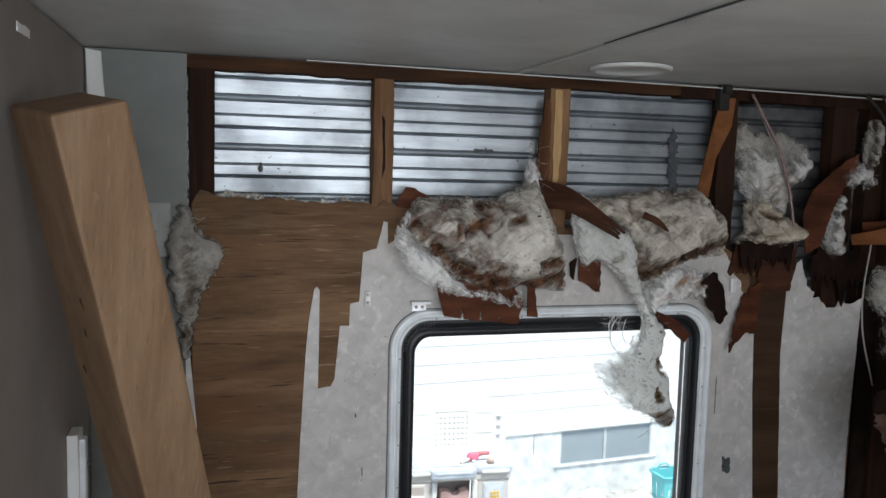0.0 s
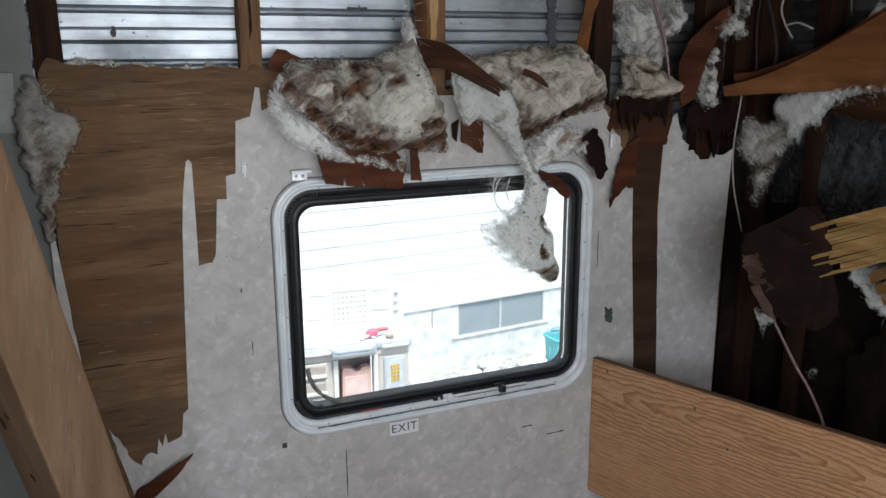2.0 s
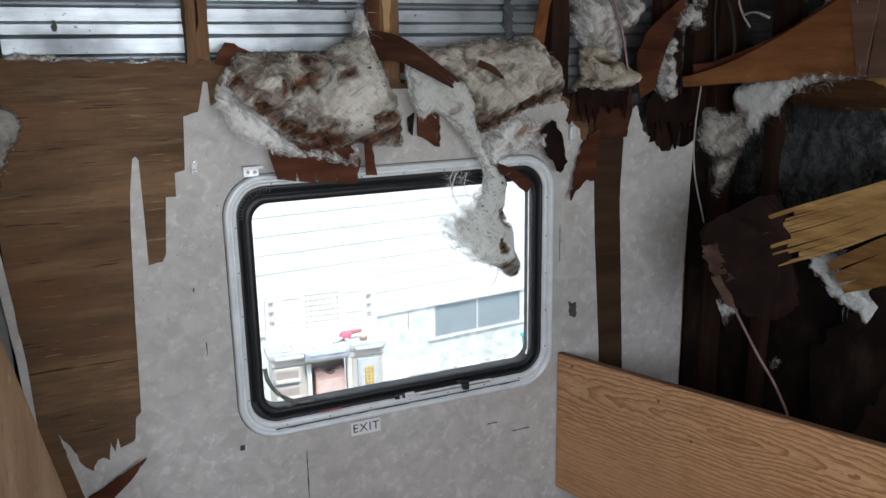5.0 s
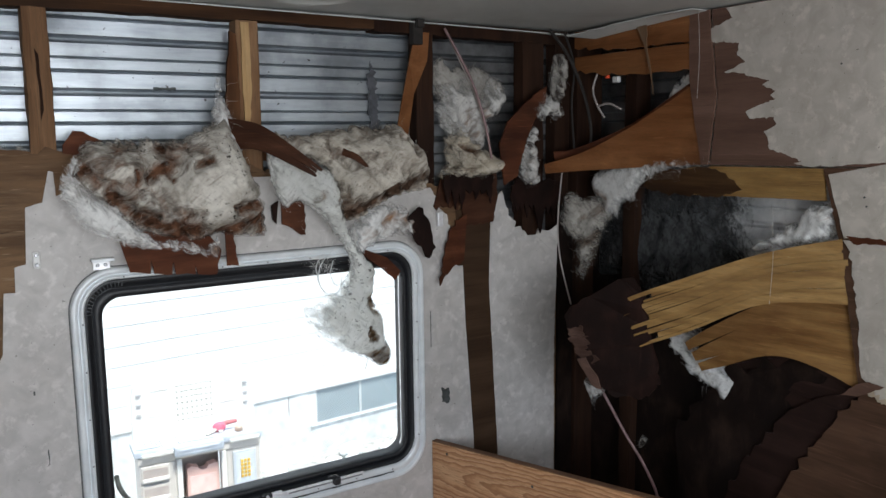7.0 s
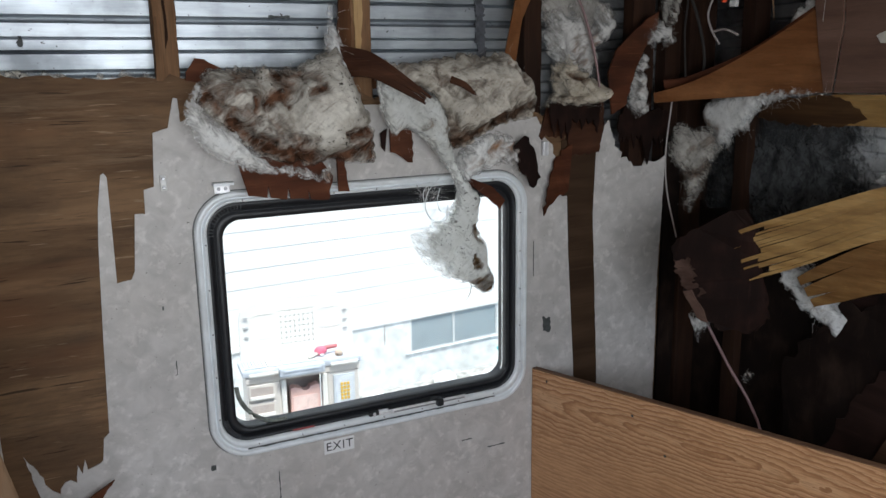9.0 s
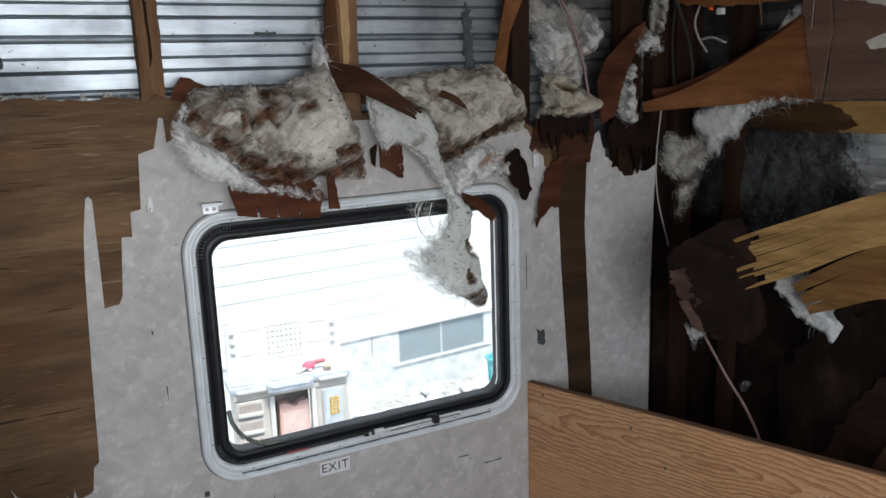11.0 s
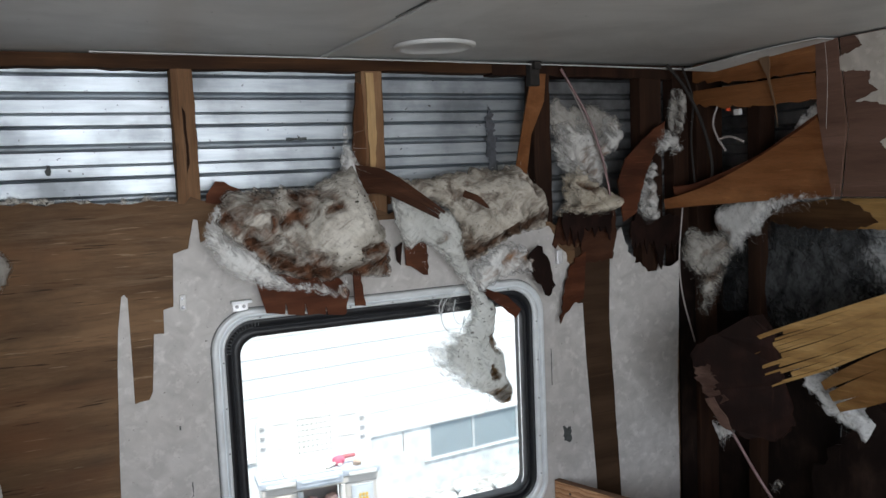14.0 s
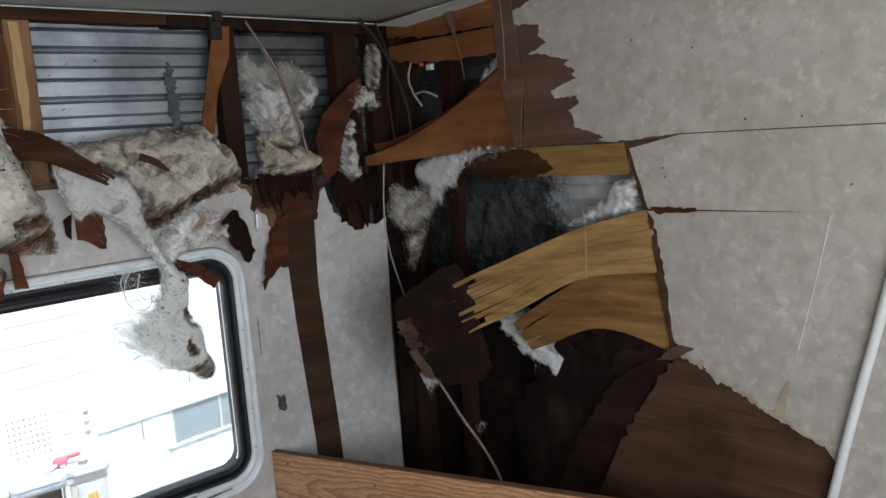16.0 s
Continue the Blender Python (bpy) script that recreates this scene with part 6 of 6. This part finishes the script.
lumber = thing("leaning_lumber", (0.15, 1.62, 0.0), "weathered pine lumber leaning against the partition", "lumber")
bm = box(bmesh.new(), -0.055, 0.068, -0.045, 0.045, 0.0, 1.0, 0.005)
bmesh.ops.subdivide_edges(bm, edges=[e for e in bm.edges if abs(e.verts[0].co.z - e.verts[1].co.z) > 0.5], cuts=10)
top_c, bot_c = Vector((-0.143, 1.16, 1.747)), Vector((0.150, 1.60, 0.012))
dirv = (top_c - bot_c)
tilt = dirv.to_track_quat("Z", "Y").to_matrix().to_4x4()
bmesh.ops.transform(bm, matrix=Matrix.Translation(bot_c) @ tilt @ Matrix.Rotation(radians(-25), 4, "Z") @ Matrix.Diagonal((1, 1, dirv.length, 1)), verts=bm.verts[:])
part("beam", bm, BEAM, lumber)
knots = random.Random(44)
face = Matrix.Translation(bot_c) @ tilt @ Matrix.Rotation(radians(-25), 4, "Z")
for k in range(11):
    bm = bmesh.new()
    bmesh.ops.create_icosphere(bm, subdivisions=2, radius=1.0, matrix=face @ Matrix.Translation((knots.uniform(-0.035, 0.055), -0.0452, knots.uniform(0.75, 1.6))) @ Matrix.Diagonal((knots.uniform(0.002, 0.0055), 0.0008, knots.uniform(0.005, 0.016), 1)))
    for v in bm.verts:
        v.co += Vector((noise.noise(v.co * 160 + Vector((k, 0, 0))), 0, noise.noise(v.co * 160 + Vector((0, k, 5))))) * 0.003
    part("dent", bm, KNOT, lumber, "", True)

# ---- left corner ----
corner = thing("corner_panel", (-0.12, YW, 1.0), "grey-green painted panel in the corner", "wall panel", kind="structure")
part("panel", plate([(-0.214, 0.003), (-0.029, 0.003), (-0.030, 1.892), (-0.214, 1.892)], north(YW - 0.002), 0.004), GREY_PANEL, corner)
part("corner_strip", plate(ragged([(-0.205, 1.66, 0.002), (-0.172, 1.69), (-0.184, 1.885), (-0.211, 1.889)], R, 0.03), north(YW - 0.012), 0.006), WHITE_PLASTIC, corner, "white plastic corner strip")
part("curled_paper", plate(ragged([(-0.034, 1.30), (-0.026, 1.30), (-0.016, 1.18, 0.001), (-0.006, 1.05), (-0.002, 0.85), (-0.012, 0.85), (-0.022, 1.06), (-0.034, 1.20)], R, 0.02), north(YW - 0.02), 0.003), PAPER, corner, "curled white paper edge")
sw = thing("switch_plate", (-0.09, YW - 0.004, 1.50), "white wall plate with a round dark socket", "socket")
part("plate", boxed(-0.125, -0.062, YW - 0.010, YW - 0.0035, 1.495, 1.602, 0.002), plain("greyed_white_plastic", (0.27, 0.275, 0.265), 0.55, 0, 0.2, 25), sw)
part("socket", disc(bmesh.new(), (-0.107, YW - 0.012, 1.575), 0.012, 0.008, "Y", 20, 0.003), BLACK_RUBBER, sw)
for x, z in ((-0.108, 1.545), (-0.088, 1.545)):
    part("screw", disc(bmesh.new(), (x, YW - 0.0105, z), 0.003, 0.003, "Y", 10), SCREW, sw)
rail = thing("metal_bracket", (-0.21, 1.56, 1.0), "white metal slide bracket on the partition", "bracket")
part("channel", boxed(-0.2145, -0.196, 1.535, 1.585, 0.95, 1.222, 0.002), WHITE_PLASTIC, rail)
part("tongue", boxed(-0.197, -0.186, 1.543, 1.566, 0.95, 1.212, 0.003), FRAME_WHITE, rail)
part("rivet", disc(bmesh.new(), (-0.185, 1.555, 1.165), 0.005, 0.004, "X", 12, 0.001), SCREW, rail)
mark = tagged(part("tape_scrap", plate(ragged([(1.26, 1.84, 0.001), (1.33, 1.84, 0.001), (1.33, 1.852, 0.001), (1.26, 1.852)], R, 0.01), east(-0.2145), 0.0012), LABEL_WHITE), "small white tape scrap on the partition", "tape")

# ---- small fittings on the papered wall ----
clip = thing("wall_clip", (0.334, YW - 0.004, 1.388), "small white two-screw clip on the wallpaper", "clip")
part("body", boxed(0.3275, 0.3405, 1.779, 1.7865, 1.388, 1.420, 0.003), WHITE_PLASTIC, clip)
for z in (1.395, 1.413):
    part("screw", disc(bmesh.new(), (0.334, 1.778, z), 0.004, 0.003, "Y", 12, 0.001), SCREW, clip)
hinge = thing("blind_bracket", (0.447, YW - 0.004, 1.38), "small silver bracket with two screws above the window", "bracket")
part("plate", boxed(0.430, 0.462, 1.780, 1.7865, 1.3745, 1.394, 0.002), CHROME, hinge)
part("lip", boxed(0.426, 0.468, 1.764, 1.782, 1.392, 1.398, 0.0015), FRAME_WHITE, hinge)
for x in (0.439, 0.453):
    part("screw", disc(bmesh.new(), (x, 1.779, 1.384), 0.004, 0.003, "Y", 12, 0.001), SCREW, hinge)
bolt = thing("strip_bolt", (1.225, YW - 0.02, 1.40), "small silver fitting at the torn edge", "fitting")
part("body", boxed(1.212, 1.228, 1.772, 1.782, 1.405, 1.44, 0.003), CHROME, bolt)
tagged(part("glue_patch", plate(ragged([(1.226, 0.957, 0.004), (1.240, 0.950, 0.004), (1.250, 0.960, 0.003), (1.247, 0.990, 0.004), (1.223, 0.994, 0.003)], R, 0.006), north(YW - 0.0052), 0.0014), DARK_GUM), "dark square glue patch on the wallpaper", "patch")

# dirt on the bare metal
for x, z, w, h in ((0.11, 1.665, 0.006, 0.02), (0.575, 1.722, 0.045, 0.006)):
    tagged(part("dirt_spot", plate(ragged([(x, z, h * 0.2), (x + w, z, h * 0.2), (x + w, z + h, h * 0.2), (x, z + h, h * 0.2)], R, 0.006), north(SKIN - 0.004), 0.001), DARK_GUM), "dried smear on the bare aluminium", "smear", kind="structure")

# narrow upright streak, darker than the siding behind it
dark_bar = thing("dark_streak", (1.065, SKIN - 0.006, 1.74), "dark streak on the bare aluminium", "smear", kind="structure")
part("smear", plate(ragged([(1.060, 1.63, 0.004), (1.090, 1.63, 0.004), (1.084, 1.70, 0.005), (1.080, 1.755, 0.004), (1.068, 1.80, 0.003), (1.058, 1.75, 0.005), (1.062, 1.70, 0.004)], R, 0.005), north(SKIN - 0.006), 0.001), plain("dark_streak_metal", (0.10, 0.105, 0.118), 0.6, 0.8, 0.6, 40), dark_bar)

# ---- outside ----
GZ = -0.72
ground = tagged(part("ground", plate([(-400, 1.95), (400, 1.95), (400, 400), (-400, 400)], level(GZ), -0.2), GRAVEL), "pale gravel and dry ground between trailer and house", "ground", kind="structure")
ground2 = tagged(part("ground", plate([(-400, -400), (400, -400), (400, 1.95), (-400, 1.95)], level(GZ), -0.2), GRAVEL), "pale gravel round the trailer", "ground", kind="structure")
HY = 5.4
rng_house = random.Random(77)
house = thing("house", (2.0, HY, GZ), "white clapboard house with a pale block foundation", "house")
part("wall", boxed(-6.0, 9.0, HY + 0.03, HY + 0.25, GZ, 3.4), SIDING_WHITE, house)
part("roof", boxed(-6.3, 9.3, HY - 0.5, HY + 3.0, 3.4, 3.5, 0.02), plain("grey_roof", (0.2, 0.2, 0.2), 0.9), house)
bm = bmesh.new()
sec = [(0.0, 0.0), (-0.006, 0.001), (-0.006, 0.004), (-0.002, 0.132), (0.0, 0.132)]
vs0 = [bm.verts.new((-6.0, HY + 0.028 + y, z)) for y, z in sec]
vs1 = [bm.verts.new((9.0, HY + 0.028 + y, z)) for y, z in sec]
for i in range(5):
    bm.faces.new((vs0[i], vs0[(i + 1) % 5], vs1[(i + 1) % 5], vs1[i]))
bm.faces.new(vs0)
bm.faces.new(list(reversed(vs1)))
course = part("siding_board", bm, SIDING_WHITE, house)
for k in range(25):
    if k:
        c = new("siding_board", course.data)
        c.parent, c.matrix_parent_inverse = house, Matrix.Translation(-house.location)
        c.location = (0, 0, -0.173 + 0.129 * k)
    else:
        course.location = (0, 0, -0.173)
part("drip_edge", boxed(-6.0, 9.0, HY - 0.012, HY + 0.0185, -0.208, -0.174, 0.004), SIDING_WHITE, house, "white starter board under the siding")
part("foundation", boxed(-6.0, 2.45, HY + 0.002, HY + 0.029, GZ, -0.209), CONCRETE, house, "pale painted block foundation")
part("foundation", boxed(2.45, 3.24, HY + 0.002, HY + 0.029, GZ, -0.47), CONCRETE, house)
part("foundation", boxed(3.24, 9.0, HY + 0.002, HY + 0.029, GZ, -0.209), CONCRETE, house)
for x0, x1, z0, z1 in ((2.225, 2.231, -0.37, -0.225), (1.88, 1.885, -0.55, -0.36)):
    part("joint", plate(ragged([(x0, z0, 0.002), (x1, z0, 0.002), (x1, z1, 0.002), (x0, z1, 0.002)], rng_house, 0.03), north(HY - 0.002), 0.003), plain("grey_mortar", (0.33, 0.32, 0.30), 0.9), house, "thin grey joint in the blockwork")
bw = part("basement_window", plate([(2.45, -0.47), (3.24, -0.47), (3.24, -0.209), (2.45, -0.209)], north(HY + 0.004), 0.02, [[(2.462, -0.462), (2.822, -0.462), (2.822, -0.222), (2.462, -0.222)], [(2.842, -0.462), (3.228, -0.462), (3.228, -0.222), (2.842, -0.222)]]), plain("grey_window_paint", (0.5, 0.52, 0.53), 0.5), house, "low basement window with pale grey panes")
for x0, x1 in ((2.462, 2.822), (2.842, 3.228)):
    part("pane", boxed(x0, x1, HY + 0.010, HY + 0.016, -0.462, -0.222), FAR_GLASS, bw)
part("sill", boxed(2.40, 3.29, HY - 0.012, HY + 0.0015, -0.483, -0.471, 0.003), CONCRETE, bw)
house.rotation_euler = (0, 0, radians(5))
rng = random.Random(12)
rubble = []
for k in range(46):
    r = rng.uniform(0.03, 0.09)
    bm = bmesh.new()
    bmesh.ops.create_icosphere(bm, subdivisions=2, radius=r)
    for v in bm.verts:
        v.co *= 1 + 0.35 * noise.noise(v.co * 14 + Vector((k, 0, 0)))
        v.co.z *= 0.7
    bmesh.ops.translate(bm, verts=bm.verts[:], vec=(rng.uniform(1.6, 3.7), HY - rng.uniform(0.08, 0.5), GZ + r * 0.5))
    tagged(part("stone", bm, CONCRETE), "pale rubble stone at the foot of the wall", "stone", "rubble stones")

toy = thing("toy_workbench", (1.24, 4.15, GZ), "beige plastic toy workbench with a pegboard back", "toy bench")
TOY_GREY = plain("grey_toy_plastic", (0.56, 0.60, 0.64), 0.5, 0, 0.1, 20)
TOY_PALE = plain("pale_blue_plastic", (0.62, 0.66, 0.72), 0.5)
part("tabletop", boxed(0.915, 1.555, 4.07, 4.245, 0.074, 0.112, 0.012), TOY_SLATE, toy, "slate-blue moulded tabletop")
for x0, x1 in ((0.95, 1.10), (1.38, 1.53)):
    part("edge_strip", boxed(x0, x1, 4.058, 4.0698, 0.078, 0.094, 0.003), TOY_CREAM, toy, "white strip along the edge")
lip = part("apron_lip", boxed(1.10, 1.345, 4.035, 4.0698, 0.060, 0.112, 0.012), TOY_SLATE, toy)
part("lip_groove", boxed(1.125, 1.32, 4.031, 4.0348, 0.090, 0.100, 0.001), TOY_PALE, lip)
part("apron", boxed(0.93, 1.545, 4.078, 4.24, 0.036, 0.0735, 0.006), TOY_BEIGE, toy)
for x0, x1 in ((0.935, 1.115), (1.36, 1.54)):
    part("cabinet", boxed(x0, x1, 4.084, 4.235, GZ, 0.0355, 0.010), TOY_BEIGE, toy)
    if x0 < 1.2:
        for z in (-0.052, -0.150, -0.248, -0.346):
            bin_ = part("bin", boxed(0.943, 1.078, 4.072, 4.0838, z, z + 0.080, 0.005), TOY_BEIGE, toy)
            part("bin_opening", boxed(0.953, 1.068, 4.069, 4.0718, z + 0.008, z + 0.066, 0.001), TOY_BROWN, bin_)
            part("bin_lip", boxed(0.950, 1.071, 4.060, 4.0685, z + 0.003, z + 0.022, 0.003), TOY_CREAM, bin_)
    else:
        door = part("door", boxed(1.392, 1.512, 4.074, 4.0838, -0.30, 0.020, 0.005), TOY_GREY, toy)
        part("door_panel", boxed(1.403, 1.501, 4.0705, 4.0738, -0.285, 0.008, 0.001), TOY_PALE, door)
        for i in range(3):
            for j in range(5):
                part("button", boxed(1.430 + i * 0.018, 1.443 + i * 0.018, 4.065, 4.0702, -0.042 - j * 0.0205, -0.028 - j * 0.0205, 0.002), YELLOW, door)
part("middle_bay", boxed(1.135, 1.34, 4.17, 4.23, GZ, 0.0355, 0.004), TOY_BROWN, toy)
scallop = [(1.245 + 0.026 * math.cos(a), -0.030 + 0.020 * math.sin(a)) for a in (math.pi * (1 + k / 8) for k in range(9))]
part("salmon_bin", plate([(1.158, -0.40), (1.325, -0.40), (1.320, -0.030), (1.305, -0.022), (1.285, -0.030)] + scallop[::-1] + [(1.205, -0.030), (1.185, -0.022), (1.165, -0.030)], north(4.095), 0.05), TOY_PINK, toy, "salmon bin, paled for the glare")
part("bin_panel", boxed(1.175, 1.308, 4.091, 4.0945, -0.36, -0.075, 0.001), plain("pale_salmon_plastic", (0.83, 0.62, 0.57), 0.5), toy)
for x in (1.126, 1.346):
    part("column", boxed(x - 0.013, x + 0.013, 4.072, 4.12, GZ, 0.0355, 0.005), TOY_CREAM, toy)
peg_holes = [[(1.161 + i * 0.0246 + 0.0042 * math.cos(a), 0.178 + j * 0.0305 + 0.0042 * math.sin(a)) for a in (0.5, 1.6, 2.6, 3.7, 4.7, 5.8)] for i in range(8) for j in range(7)]
back = part("pegboard_back", plate([(0.935, 0.1125), (1.555, 0.1125), (1.557, 0.32), (1.545, 0.375), (1.50, 0.412), (1.40, 0.432), (1.25, 0.440), (1.10, 0.432), (0.99, 0.412), (0.95, 0.385), (0.940, 0.34)], north(4.245), 0.03, peg_holes), TOY_CREAM, toy, "cream back panel with rows of peg holes")
part("hole_backing", boxed(1.14, 1.36, 4.276, 4.280, 0.16, 0.38), DARK_HOLE, back)
for x0, x1, z0, z1 in ((1.02, 1.12, 0.22, 0.36), (1.375, 1.48, 0.24, 0.36)):
    part("tool_outline", frame_plate(x0, x1, z0, z1, 0.006, 4.2425, 0.002), TOY_CREAM, back, "moulded tool outline")
for x, zs in ((0.972, (0.241, 0.293, 0.346)), (1.512, (0.226, 0.278, 0.329))):
    for z in zs:
        part("hook_slot", boxed(x - 0.012, x + 0.012, 4.236, 4.2445, z - 0.005, z + 0.005, 0.002), DARK_HOLE, back)
tray = part("tool_tray", boxed(0.93, 1.045, 4.085, 4.215, 0.1125, 0.121, 0.004), TOY_GREY, toy)
for k in range(6):
    part("tray_rib", boxed(0.940 + k * 0.017, 0.947 + k * 0.017, 4.095, 4.205, 0.1212, 0.127, 0.001), TOY_SLATE, tray)
part("tray_insert", boxed(1.05, 1.115, 4.085, 4.215, 0.1125, 0.121, 0.004), TOY_CREAM, toy)
part("centre_tray", boxed(1.13, 1.37, 4.085, 4.215, 0.1125, 0.118, 0.004), TOY_GREY, toy)
TOY_TURN = Matrix.Translation((1.235, 4.15, 0)) @ Matrix.Rotation(radians(-4), 4, "Z") @ Matrix.Translation((-1.235, -4.15, 0))
drill = thing("toy_drill", (1.33, 4.15, 0.118), "red plastic toy drill lying on the bench", "toy")
bm = bmesh.new()
bmesh.ops.create_icosphere(bm, subdivisions=3, radius=0.032, matrix=Matrix.Translation((1.345, 4.14, 0.144)) @ Matrix.Diagonal((1.1, 0.8, 0.8, 1)))
for v in bm.verts:
    v.co += v.co.normalized() * 0.006 * noise.noise(v.co * 45)
part("body", bm, TOY_RED, drill, "", True)
part("barrel", tube([(1.35, 4.15, 0.15), (1.395, 4.155, 0.154), (1.44, 4.16, 0.154)], 0.013, 10, 10, 0.8), plain("dull_red_plastic", (0.5, 0.16, 0.17), 0.5), drill, "", True)
part("grip", tube([(1.33, 4.13, 0.14), (1.295, 4.115, 0.128), (1.27, 4.11, 0.124)], 0.009, 8, 8), plain("pale_grip", (0.6, 0.56, 0.5), 0.5), drill, "", True)
part("trigger", boxed(1.335, 1.357, 4.108, 4.120, 0.122, 0.134, 0.003), LABEL_WHITE, drill)
ball = thing("toy_ball", (1.44, 4.14, 0.1125), "cream toy knob on the bench", "toy")
bm = bmesh.new()
bmesh.ops.create_cone(bm, cap_ends=True, segments=18, radius1=0.024, radius2=0.017, depth=0.034, matrix=Matrix.Translation((1.44, 4.12, 0.130)))
bmesh.ops.bevel(bm, geom=bm.edges[:], offset=0.004, segments=2, affect="EDGES")
part("body", bm, plain("peach_plastic", (0.75, 0.58, 0.46), 0.5), ball, "", True)
for o in (toy, drill, ball):
    for c in o.children_recursive:
        c.data.transform(TOY_TURN)
basket = thing("plastic_basket", (3.17, 5.1, GZ), "teal plastic basket with slots standing by the house", "basket")
BX, BY, BT = 3.17, 5.1, -0.455
for side in range(4):
    half = 0.105 if side % 2 == 0 else 0.09
    turn = Matrix.Translation((BX, BY, 0)) @ Matrix.Rotation(radians(90 * side), 4, "Z")
    slots = [[(u, GZ + 0.05), (u + 0.012, GZ + 0.05), (u + 0.014, BT - 0.07), (u - 0.002, BT - 0.07)] for u in (-0.062, -0.032, -0.002, 0.028, 0.056)]
    reach = 0.105 if side % 2 else 0.09
    wall = plate([(-half * 0.86, GZ), (half * 0.86, GZ), (half, BT - 0.02), (half, BT), (-half, BT), (-half, BT - 0.02)], lambda u, v, d: Vector((u, -reach * (0.86 + 0.14 * (v - GZ) / (BT - GZ)) + d, v)), 0.005, slots)
    bmesh.ops.transform(wall, matrix=turn, verts=wall.verts[:])
    part("slotted_side", wall, TEAL, basket)
part("base", boxed(BX - 0.088, BX + 0.088, BY - 0.075, BY + 0.075, GZ + 0.001, GZ + 0.008), TEAL, basket)
part("rim", tube([(BX - 0.11, BY - 0.095, BT), (BX + 0.11, BY - 0.095, BT), (BX + 0.11, BY + 0.095, BT), (BX - 0.11, BY + 0.095, BT), (BX - 0.11, BY - 0.095, BT)], 0.008, 40, 8), TEAL, basket, "rolled rim", True)
for sy in (-1, 1):
    part("handle", tube([(BX - 0.04, BY + sy * 0.098, BT), (BX - 0.03, BY + sy * 0.10, BT + 0.03), (BX + 0.03, BY + sy * 0.10, BT + 0.03), (BX + 0.04, BY + sy * 0.098, BT)], 0.007, 16, 8), TEAL, basket, "", True)
